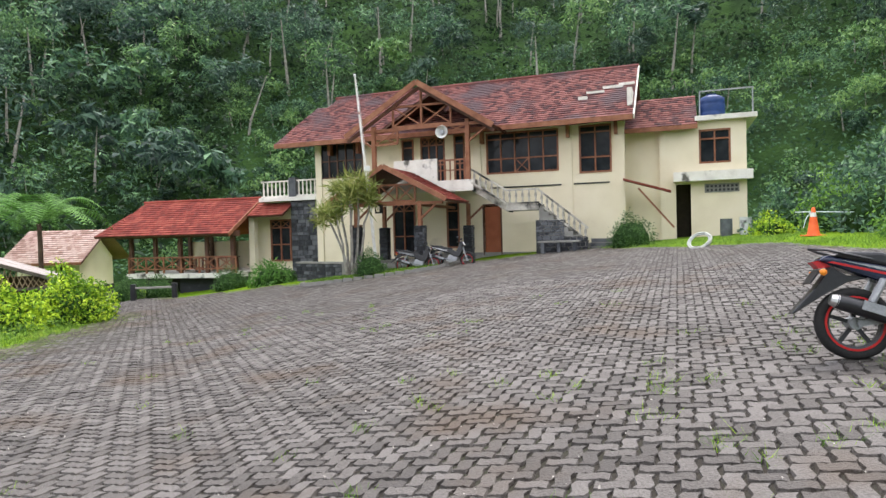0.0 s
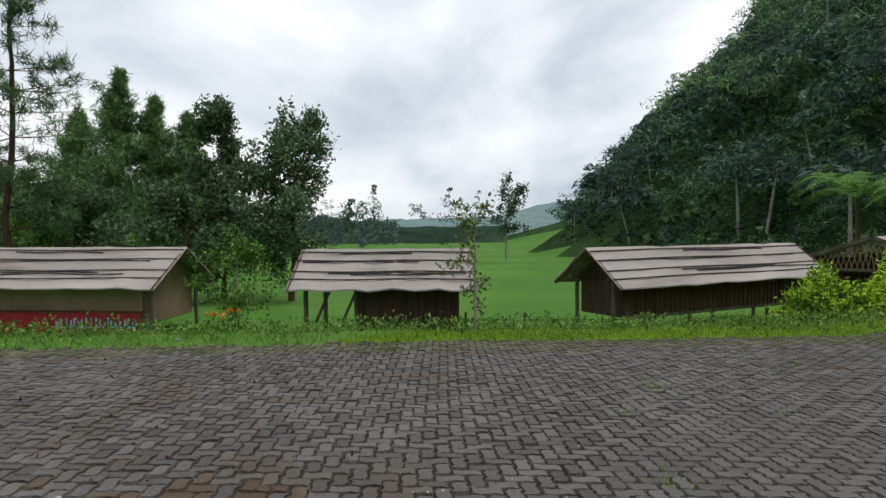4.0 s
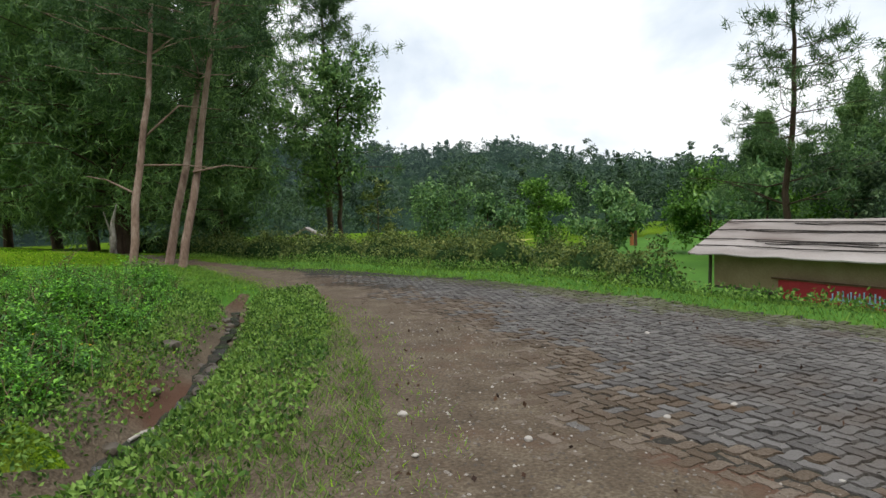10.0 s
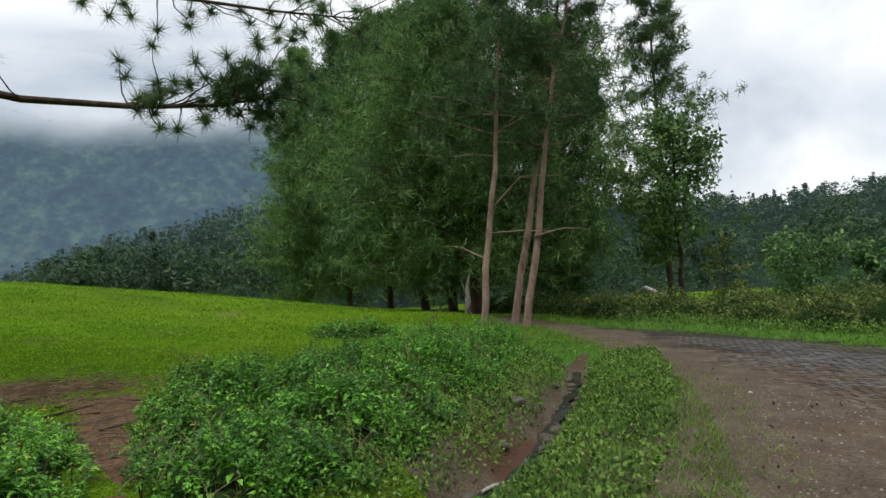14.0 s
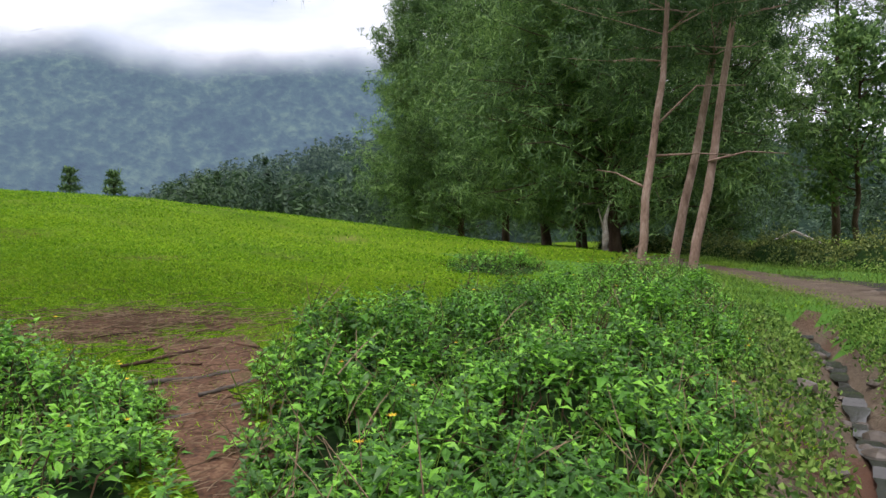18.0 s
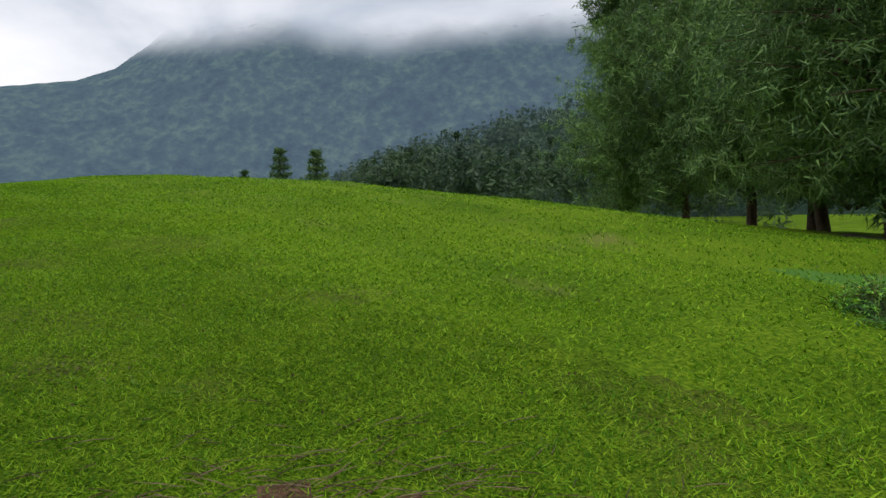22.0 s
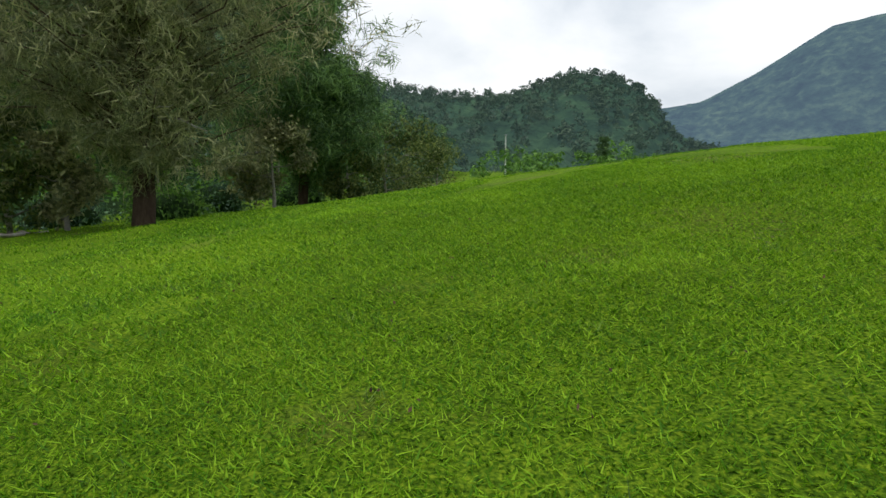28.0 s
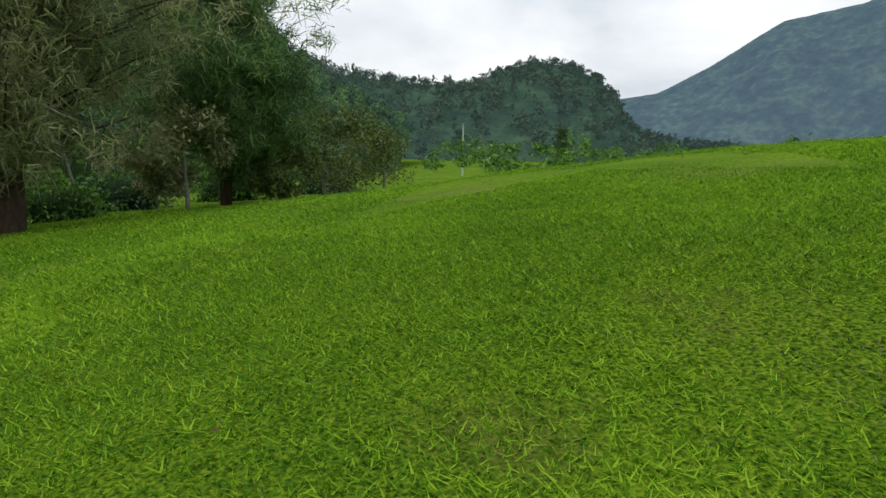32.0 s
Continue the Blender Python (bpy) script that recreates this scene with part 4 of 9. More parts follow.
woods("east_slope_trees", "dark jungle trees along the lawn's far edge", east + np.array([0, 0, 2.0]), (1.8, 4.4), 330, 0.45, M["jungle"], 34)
# edge of the field
a = np.radians(rng.uniform(44, 158, 520))
r = rng.uniform(66, 140, 520)
fx_, fy_ = -np.sin(a) * r, np.cos(a) * r
px_, py_ = to_plan(fx_, fy_)
keep = (beyond_foot(fx_, fy_) < -6) & ~((np.degrees(a) < 64) & (r < 122)) & ~((px_ > -64) & (py_ < -28))
tree_line = np.c_[fx_, fy_, rng.uniform(-1.0, 2.2, 520) + r * 0.012][keep]
woods("field_edge_trees", "mixed trees along the far edge of the field", tree_line, (2.6, 5.6), 300, 0.6, M["jungle_far"], 35, 1.0, False, cone=0.35)


def crest_woods(name, label, az0, az1, dist, profile, n, size, leaf, mat, seed, drop, cone=0.15):
    r2 = np.random.default_rng(seed)
    az = r2.uniform(az0, az1, n)
    t = r2.random(n) ** 0.6
    el = np.interp(az, [q[0] for q in profile], [q[1] for q in profile])
    R = dist[0] + (dist[1] - dist[0]) * t
    z = -6 + (R * np.tan(np.radians(el)) + 6) * np.sin(t * math.pi / 2) ** 0.9 - drop
    az = az + SOUTH_TURN
    return woods(name, label, np.c_[-np.sin(np.radians(az)) * R, np.cos(np.radians(az)) * R, z], size, 120, leaf, mat, seed, 1.0, False, cone=cone)


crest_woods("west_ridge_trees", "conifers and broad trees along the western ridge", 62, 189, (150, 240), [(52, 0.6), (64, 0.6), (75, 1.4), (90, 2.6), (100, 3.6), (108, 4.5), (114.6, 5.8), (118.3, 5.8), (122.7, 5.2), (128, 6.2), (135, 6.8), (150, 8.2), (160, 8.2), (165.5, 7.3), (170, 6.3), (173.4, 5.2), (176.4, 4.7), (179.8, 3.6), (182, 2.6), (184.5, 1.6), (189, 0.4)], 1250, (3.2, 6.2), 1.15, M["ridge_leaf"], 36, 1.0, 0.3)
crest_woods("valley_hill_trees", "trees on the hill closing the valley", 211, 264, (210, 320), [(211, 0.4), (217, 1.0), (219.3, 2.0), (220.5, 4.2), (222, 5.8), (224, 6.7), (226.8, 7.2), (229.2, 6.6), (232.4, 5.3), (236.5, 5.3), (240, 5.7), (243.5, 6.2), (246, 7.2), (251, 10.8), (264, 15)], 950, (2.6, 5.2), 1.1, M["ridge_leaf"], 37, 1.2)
crest_woods("east_hill_trees", "tall dark trees and vines on the steep hill", 237, 268, (95, 205), [(236, 2.0), (240, 4.0), (243.5, 5.6), (246, 6.8), (248, 10.0), (250.6, 12.4), (256, 18.5), (262, 23), (268, 26)], 620, (2.2, 4.4), 0.7, M["jungle"], 40, 0.3)
vs = np.radians(rng.uniform(196, 238, 90))
vr = rng.uniform(48, 75, 90)
woods("valley_shrubs", "low shrubs and ferns beyond the lawn's crest", np.c_[(*to_world(6 - np.sin(vs) * vr, -13 + np.cos(vs) * vr), rng.uniform(-0.5, 1.4, 90))], (1.2, 2.2), 150, 0.4, M["broad"], 38, 0.9, False)
ss = np.radians(rng.uniform(148, 182, 300))
sr = rng.uniform(75, 165, 300)
woods("south_wood", "trees of the lower wood past the lawn", np.c_[(*to_world(-np.sin(ss) * sr, np.cos(ss) * sr), rng.uniform(-1.5, 1.5, 300) + sr * 0.03)], (2.8, 5.6), 300, 0.75, M["jungle_far"], 39, 1.0, False, cone=0.2)

# ---- buildings ----
def tile_roof(parent, name, corner, along, down, tile=(0.25, 0.24), mat="tile", thick=0.045, course_name="tile"):
    """A tiled roof slope. corner: its top left corner seen from outside; along, down: its edge vectors. Tiles are overlapping plates, joined in one mesh over a slab."""
    c, a, d = (np.asarray(q, float) for q in (corner, along, down))
    la, ld = np.linalg.norm(a), np.linalg.norm(d)
    n = unit(np.cross(d, a))
    n = -n if n[2] < 0 else n
    slab = Geo()
    p = [c, c + a, c + a + d, c + d]
    top, low = [q - n * 0.012 for q in p], [q - n * (thick + 0.05) for q in p]
    slab.add(top + low, [(0, 1, 2, 3), (7, 6, 5, 4), (0, 4, 5, 1), (1, 5, 6, 2), (2, 6, 7, 3), (3, 7, 4, 0)])
    ob = part(name, slab, M["darkwood"], parent)
    na, nd = max(1, round(la / tile[0])), max(1, round(ld / tile[1]))
    g = Geo()
    ua, ud = a / la, d / ld
    wa, wd = la / na, ld / nd
    rng = np.random.default_rng(int(la * 100 + ld * 10))
    for j in range(nd):
        shift = (j % 2) * 0.5
        for i in range(na + (j % 2)):
            x0 = max(0.0, (i - shift) * wa)
            x1 = min(la, (i - shift + 1) * wa)
            if x1 - x0 < 0.03:
                continue
            o = c + ua * (x0 + 0.006) + ud * (j * wd)
            w, h = ua * (x1 - x0 - 0.012), ud * (wd * 1.06)
            up0, up1 = n * (0.004 + rng.uniform(0, 0.006)), n * (thick * 0.75 + rng.uniform(0, 0.012))
            q = [o + up0, o + w + up0, o + w + h + up1, o + h + up1, o + w + h, o + h]
            g.add(q, [(0, 3, 2, 1), (3, 5, 4, 2)])
    tagged(part(course_name, g, M[mat], ob), kind="stuff")
    return ob


def framed_window(parent, name, x0, z0, x1, z1, y, cols, bars=(0.42,), frame_mat="wood", depth=0.09, frame=0.075, cross=None, panes=True):
    """A window in the plane y: an outer frame, mullions, transoms and a pane for each light."""
    win = Geo()
    win.box(x0, y - depth, z0, x1, y + 0.04, z0 + frame)
    win.box(x0, y - depth, z1 - frame, x1, y + 0.04, z1)
    win.box(x0, y - depth, z0 + frame, x0 + frame, y + 0.04, z1 - frame)
    win.box(x1 - frame, y - depth, z0 + frame, x1, y + 0.04, z1 - frame)
    ob = part(name, win, M[frame_mat], parent)
    xs = np.linspace(x0 + frame / 2, x1 - frame / 2, cols + 1)
    zs = [z0 + frame / 2] + [z0 + (z1 - z0) * b for b in bars] + [z1 - frame / 2]
    for x in xs[1:-1]:
        part("mullion", Geo().box(x - 0.03, y - depth + 0.015, z0 + frame, x + 0.03, y + 0.03, z1 - frame), M[frame_mat], ob)
    for z in zs[1:-1]:
        part("transom", Geo().box(x0 + frame, y - depth + 0.02, z - 0.03, x1 - frame, y + 0.035, z + 0.03), M[frame_mat], ob)
    for i in range(cols):
        for j in range(len(zs) - 1):
            part("pane", Geo().box(xs[i] + 0.03, y - 0.012, zs[j] + 0.03, xs[i + 1] - 0.03, y + 0.004, zs[j + 1] - 0.03), M["glass"], ob)
    for i, j in cross or ():
        g = Geo()
        g.beam((xs[i], y - depth * 0.6, zs[j]), (xs[i + 1], y - depth * 0.6, zs[j + 1]), 0.035)
        g.beam((xs[i], y - depth * 0.62, zs[j + 1]), (xs[i + 1], y - depth * 0.62, zs[j]), 0.035)
        part("cross_brace", g, M[frame_mat], ob)
    return ob


def wall_with_holes(parent, name, x0, x1, z0, z1, y0, y1, holes, mat):
    """A wall in the x-z plane, y0 to y1 thick, with rectangular openings through it."""
    xs = sorted({x0, x1, *[h[0] for h in holes], *[h[2] for h in holes]})
    zs = sorted({z0, z1, *[h[1] for h in holes], *[h[3] for h in holes]})
    g = Geo()
    for a, b in zip(xs, xs[1:]):
        runs = []
        for c, d in zip(zs, zs[1:]):
            mx, mz = (a + b) / 2, (c + d) / 2
            if any(h[0] < mx < h[2] and h[1] < mz < h[3] for h in holes):
                continue
            if runs and abs(runs[-1][1] - c) < 1e-6:
                runs[-1][1] = d
            else:
                runs.append([c, d])
        for c, d in runs:
            g.box(a, y0, c, b, y1, d)
    return part(name, g, M[mat], parent)


def truss(parent, name, x0, x1, zb, zt, y, mat="wood", bays=3, bar=0.09):
    """A framed panel with a cross in every bay."""
    g = Geo()
    g.beam((x0, y, zb), (x1, y, zb), bar)
    ob = part(name, g, M[mat], parent)
    part("top_chord", Geo().beam((x0, y, zt), (x1, y, zt), bar), M[mat], ob)
    xs = np.linspace(x0, x1, bays + 1)
    for x in xs:
        part("upright", Geo().beam((x, y, zb), (x, y, zt), bar), M[mat], ob)
    for a, b in zip(xs, xs[1:]):
        part("cross_brace", Geo().beam((a, y - 0.01, zb), (b, y - 0.01, zt), bar * 0.7), M[mat], ob)
        part("cross_brace", Geo().beam((a, y + 0.01, zt), (b, y + 0.01, zb), bar * 0.7), M[mat], ob)
    return ob


def stone_pillar(parent, x, y, z0, z1, w=0.42, seed=1, name="stone_pillar"):
    core = part(name, Geo().box(x - w / 2 + 0.03, y - w / 2 + 0.03, z0, x + w / 2 - 0.03, y + w / 2 - 0.03, z1), M["mortar"], parent)
    stone_face(core, (x - w / 2, y - w / 2 + 0.03, z0), (1, 0, 0), w, z1 - z0, 0.2, 0.14, seed)
    stone_face(core, (x - w / 2 + 0.03, y + w / 2, z0), (0, -1, 0), w, z1 - z0, 0.2, 0.14, seed + 3)
    stone_face(core, (x + w / 2 - 0.03, y - w / 2, z0), (0, 1, 0), w, z1 - z0, 0.2, 0.14, seed + 5)
    return core


def stone_face(parent, origin, along, length, height, sw, sh, seed, deep=0.03):
    """Rows of uneven stones that stand proud of a wall; out is to the right-hand side of along, seen from above."""
    rng = np.random.default_rng(seed)
    o, a = np.asarray(origin, float), np.asarray(along, float)
    out = np.array([a[1], -a[0], 0.0])
    g = Geo()
    z = 0.0
    while z < height - 0.03:
        h = min(sh * rng.uniform(0.7, 1.3), height - z)
        x = 0.0
        while x < length - 0.02:
            w = min(sw * rng.uniform(0.6, 1.5), length - x)
            p = deep * rng.uniform(0.6, 1.5)
            j = rng.uniform(0.004, 0.018, 8)
            q0 = [(x + j[0], z + j[1]), (x + w - j[2], z + j[3]), (x + w - j[4], z + h - j[5]), (x + j[6], z + h - j[7])]
            back = [o + a * s + np.array([0, 0, t]) for s, t in q0]
            cx, cz = x + w / 2, z + h / 2
            front = [o + a * (s + (cx - s) * 0.12) + np.array([0, 0, t + (cz - t) * 0.12]) + out * p for s, t in q0]
            g.add(back + front, [(4, 5, 6, 7), (0, 1, 5, 4), (1, 2, 6, 5), (2, 3, 7, 6), (3, 0, 4, 7)])
            x += w
        z += h
    return tagged(part("facing_stone", g, M["stone"], parent), kind="stuff")


def baluster_rail(parent, a, b, height=0.85, gap=0.26, mat="white", name="balustrade", level=1):
    """A moulded rail from a to b on turned balusters."""
    a, b = np.asarray(a, float), np.asarray(b, float)
    g = Geo()
    g.beam(tuple(a + (0, 0, height)), tuple(b + (0, 0, height)), 0.11, 0.07)
    ob = part(name, g, M[mat], parent)
    part("bottom_rail", Geo().beam(tuple(a + (0, 0, 0.05)), tuple(b + (0, 0, 0.05)), 0.12, 0.08), M[mat], ob) if level < 2 else None
    n = max(2, round(np.linalg.norm(b - a) / gap))
    prof = [(0.035, 0.08), (0.05, 0.14), (0.03, 0.2), (0.055, 0.36), (0.03, 0.56), (0.045, 0.66), (0.035, height - 0.02)]
    me = Geo().lathe(prof, sides=8).mesh("baluster", [M[mat]], True)
    for i in range(n):
        p = a + (b - a) * (i + 0.5) / n
        bl = new("baluster", me)
        bl.parent = ob
        bl.matrix_basis = Matrix.Translation(tuple(p))
    return ob


def main_house():
    H = thing("villa", "two-storey cream villa with weathered red tile roof and timber gables", "house", pose(6.54, 32.8, 0, 0, 0, -42.5))
    zf, z1, ze, zg = 0.55, 3.95, 6.45, 9.2
    # front wall, with its windows and doors
    wins = [(9.14, 4.28, 12.5, 6.18), (13.4, 4.1, 14.8, 6.2)]
    gal = [(0.3, 4.55, 2.75, 6.3)]
    up_doors = [(4.87, 4.0, 5.5, 6.2), (5.85, 4.0, 7.1, 6.25), (7.55, 4.0, 8.1, 6.25)]
    low = [(4.3, zf, 5.5, 3.3), (7.1, 0.9, 7.75, 3.1), (8.97, zf, 9.75, 2.85), (1.9, 1.7, 2.6, 2.15)]
    wall_with_holes(H, "front_wall", 0, 15.2, -0.6, ze, 0, 0.22, wins + gal + up_doors + low, "cream")
    part("side_wall", Geo().box(14.98, 0.222, -0.2, 15.2, 8.0, ze + 0.05), M["cream"], H)
    part("side_wall", Geo().box(0, 0.222, -0.6, 0.22, 8.0, ze + 0.05), M["cream"], H)
    for x in (0.05, 15.05):
        part("gable_end", Geo().add([(x + s, y, z) for s in (0, 0.1) for y, z in ((0.3, ze + 0.06), (0.3, ze + 0.45), (4.2, zg), (8.0, ze + 0.4), (8.0, ze + 0.06))], [(0, 1, 2, 3, 4), (9, 8, 7, 6, 5)]), M["cream"], H)
    part("back_wall", Geo().box(0.222, 7.78, -0.2, 14.978, 8.0, ze), M["cream"], H)
    # Room surfaces behind the openings carry the painted interior darkness.
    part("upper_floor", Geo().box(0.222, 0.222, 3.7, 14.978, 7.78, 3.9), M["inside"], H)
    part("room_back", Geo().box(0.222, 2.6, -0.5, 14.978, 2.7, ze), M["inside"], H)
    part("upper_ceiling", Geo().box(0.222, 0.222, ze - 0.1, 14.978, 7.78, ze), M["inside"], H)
    for x, z0, z1_ in ((12.75, 0.4, ze), (15.0, 0.4, ze), (0.05, 0.0, ze), (8.55, 3.95, ze)):
        part("pilaster", Geo().box(x, -0.07, z0, x + 0.34, -0.002, z1_), M["cream"], H)
    part("string_course", Geo().box(9.3, -0.035, 3.62, 12.6, -0.003, 3.68), M["mortar"], H)
    part("string_course", Geo().box(13.15, -0.035, 3.62, 14.7, -0.003, 3.68), M["mortar"], H)
    framed_window(H, "window", *wins[0], 0.06, 5, (0.36, 0.84), cross=[(2, 0)])
    framed_window(H, "window", *wins[1], 0.06, 2, (0.33, 0.85))
    framed_window(H, "window", *gal[0], 0.06, 5, (0.5,), "darkwood", frame=0.06)
    framed_window(H, "balcony_window", *up_doors[0], 0.06, 1, (0.4, 0.82))
    framed_window(H, "balcony_door", *up_doors[1], 0.06, 3, (0.4, 0.82), cross=[(0, 2), (1, 2), (2, 2)])
    framed_window(H, "balcony_window", *up_doors[2], 0.06, 1, (0.4, 0.82))
    framed_window(H, "porch_door", *low[0], 0.06, 2, (0.35, 0.8), cross=[(0, 2), (1, 2)])
    framed_window(H, "porch_window", *low[1], 0.06, 1, (0.4, 0.8))
    framed_window(H, "low_window", *low[3], 0.06, 1, (), "darkwood")
    d = part("front_door", Geo().box(8.99, 0.04, zf + 0.02, 9.73, 0.09, 2.8), M["door"], H)
    for za, zb in ((0.7, 1.5), (1.65, 2.7)):
        part("door_panel", Geo().box(9.1, 0.015, za, 9.62, 0.042, zb), M["door"], d)
    part("door_frame", Geo().box(8.9, -0.03, zf, 8.97, 0.1, 2.92).box(9.75, -0.03, zf, 9.82, 0.1, 2.92).box(8.97, -0.03, 2.85, 9.75, 0.1, 2.92), M["darkwood"], H)
    part("skirting", Geo().box(6.0, -0.03, zf - 0.3, 12.6, -0.004, zf + 0.12), M["concrete"], H)
    # main roof: front and back slopes, a stepped left end
    over, yr, zr = 1.0, 4.2, 9.55
    for nm, xa, xb, e in (("roof", -0.9, 15.75, 0.0), ("roof", -1.75, -0.9, 0.0)):
        zz = zr if xa > -1 else zr - 0.62
        yy = yr - (0 if xa > -1 else 0.9)
        tile_roof(H, nm, (xa, yy, zz), (xb - xa, 0, 0), (0, -over - yy, ze - 0.12 - zz))
        part("back_slope", Geo().add([(xa, yy, zz), (xb, yy, zz), (xb, 9.2, ze), (xa, 9.2, ze), (xa, yy, zz - 0.1), (xb, yy, zz - 0.1), (xb, 9.2, ze - 0.1), (xa, 9.2, ze - 0.1)],
                                     [(0, 1, 2, 3), (7, 6, 5, 4), (0, 4, 5, 1), (2, 6, 7, 3), (1, 5, 6, 2), (3, 7, 4, 0)]), M["tile"], H)
    part("ridge_cap", Geo().tube([(-1.0, yr, zr + 0.02), (15.8, yr, zr + 0.02)], [0.11, 0.11], 8), M["tile"], H)
    part("fascia", Geo().box(-1.75, -over - 0.05, ze - 0.32, 15.75, -over - 0.005, ze - 0.1), M["wood"], H)
    part("soffit", Geo().box(-1.7, -over + 0.02, ze - 0.2, 15.7, -0.1, ze - 0.16), M["darkwood"], H)
    part("bargeboard", Geo().beam((15.8, -over, ze - 0.2), (15.8, yr, zr - 0.08), 0.05, 0.22), M["white"], H)
    for i, (x, t, w, h) in enumerate(((13.6, 0.52, 0.8, 0.12), (14.3, 0.44, 0.9, 0.16), (15.0, 0.4, 0.7, 0.14), (15.5, 0.62, 0.2, 1.2), (13.3, 0.62, 0.4, 0.2))):
        yc, zc = yr + (-over - yr) * t, zr + (ze - 0.12 - zr) * t
        s = (ze - 0.12 - zr) / (-over - yr)
        part("lime_patch", Geo().box(x, yc - h, zc - h * s + 0.05, x + w, yc, zc + 0.075), M["white"], H, "white mortar patch")
    for x in (1.0, 2.6, 9.0, 12.95, 15.0):
        part("eave_bracket", Geo().box(x - 0.07, -0.35, ze - 0.75, x + 0.07, -0.005, ze - 0.2), M["wood"], H)
    # balcony gable
    yb = -1.9
    gx0, gx1, gxm, gz = 3.1, 10.15, 6.7, 8.3
    for nm, xa in (("gable_roof", gx0), ("gable_roof", gx1)):
        left = xa < gxm
        c = (gxm, yb - 0.5, gz) if not left else (gxm, 3.2, gz)
        tile_roof(H, nm, c, (0, 3.7, 0) if not left else (0, -3.7, 0), (xa - gxm, 0, 6.15 - gz))
        part("gable_board", Geo().beam((gxm, yb - 0.55, gz + 0.02), (xa, yb - 0.55, 6.15), 0.06, 0.24), M["wood"], H, "orange-brown gable board")
        part("gable_rafter", Geo().beam((gxm, yb - 0.3, gz - 0.18), (xa, yb - 0.3, 5.95), 0.1, 0.14), M["darkwood"], H)
    part("balcony_floor", Geo().box(3.6, yb - 0.1, 3.7, 9.1, -0.003, 3.95), M["white"], H)
    part("balcony_beam", Geo().box(3.6, yb - 0.16, 3.45, 9.1, yb - 0.1, 3.72), M["white"], H)
    for x in (4.3, 8.85):
        part("gable_post", Geo().box(x - 0.09, yb - 0.09, 3.95, x + 0.09, yb + 0.09, 6.6), M["wood"], H)
        part("gable_brace", Geo().beam((x, yb, 5.6), (x + (1.0 if x > 5 else -1.0), yb, 6.3), 0.09), M["wood"], H)
    truss(H, "king_truss", 5.3, 8.1, 6.5, 7.4, yb, bays=2)
    part("king_post", Geo().beam((gxm, yb, 6.5), (gxm, yb, gz - 0.2), 0.1), M["wood"], H)
    part("tie_beam", Geo().beam((3.7, yb, 6.4), (9.6, yb, 6.4), 0.13), M["wood"], H)
    truss(H, "side_truss", 4.3, 5.5, 5.75, 6.35, yb, bays=1)
    truss(H, "side_truss", 7.9, 8.85, 6.05, 6.4, yb, bays=1, bar=0.07)
    part("balcony_panel", Geo().box(5.3, yb - 0.06, 3.95, 7.4, yb + 0.06, 4.95), M["white"], H, "stained white parapet panel")
    r = part("balcony_rail", Geo().beam((7.45, yb, 4.85), (8.8, yb, 4.85), 0.07).beam((7.45, yb, 4.4), (8.8, yb, 4.4), 0.05), M["wood"], H)
    for x in np.linspace(7.55, 8.7, 6):
        part("rail_bar", Geo().beam((x, yb, 3.95), (x, yb, 4.85), 0.05), M["wood"], r)
    # porch with its own gable
    yp = -4.6
    px0, px1, pxm, pz = 3.5, 8.9, 6.2, 4.4
    for xa in (px0, px1):
        left = xa < pxm
        tile_roof(H, "porch_roof", (pxm, yp - 0.4, pz) if not left else (pxm, yb - 0.2, pz), (0, 2.9, 0) if not left else (0, -2.9, 0), (xa - pxm, 0, 2.95 - pz), mat="tile_clean")
        part("porch_board", Geo().beam((pxm, yp - 0.45, pz), (xa, yp - 0.45, 2.95), 0.06, 0.2), M["wood"], H, "orange-brown gable board")
    truss(H, "porch_truss", 5.0, 7.4, 2.95, 3.65, yp, bays=3, bar=0.07)
    part("porch_tie", Geo().beam((3.8, yp, 2.86), (8.6, yp, 2.86), 0.12), M["wood"], H)
    part("porch_side_beam", Geo().beam((7.6, yp, 2.8), (7.6, -0.3, 2.8), 0.12), M["wood"], H)
    for i, (x, y) in enumerate(((4.7, yp), (7.6, yp), (8.45, -0.8), (4.4, -1.2))):
        g = -0.1 if y == yp else 0.1
        stone_pillar(H, x, y, g, 1.95, 0.42, 11 + i)
        part("porch_post", Geo().box(x - 0.08, y - 0.08, 1.95, x + 0.08, y + 0.08, 2.95), M["wood"], H)
        part("porch_brace", Geo().beam((x, y, 2.2), (x + 0.7, y, 2.8), 0.08), M["wood"], H)
    part("porch_floor", Geo().box(4.1, yp - 0.3, -0.3, 8.9, -0.004, zf - 0.12), M["concrete"], H)
    l = part("porch_lantern", Geo().box(5.72, yp - 0.3, 2.5, 5.98, yp - 0.08, 2.85), M["black"], H)
    part("lantern_pane", Geo().box(5.77, yp - 0.31, 2.56, 5.93, yp - 0.07, 2.79), M["cream"], l)
    # stone flank with terrace
    part("flank_core", Geo().box(-1.75, 0.3, -0.8, -0.02, 3.0, 3.6), M["mortar"], H)
    f = H.children[-1]
    stone_face(H, (-1.75, 0.3, -0.7), (1, 0, 0), 1.7, 4.2, 0.34, 0.22, 77)
    part("terrace_slab", Geo().box(-3.6, 0.1, 3.55, -0.02, 4.5, 3.75), M["white"], H)
    baluster_rail(H, (-3.5, 0.25, 3.75), (-1.7, 0.25, 3.75))
    baluster_rail(H, (-1.3, 0.25, 3.75), (-0.1, 0.25, 3.75))
    part("terrace_pier", Geo().box(-1.72, 0.1, 3.75, -1.3, 0.5, 4.75), M["stone"], H)
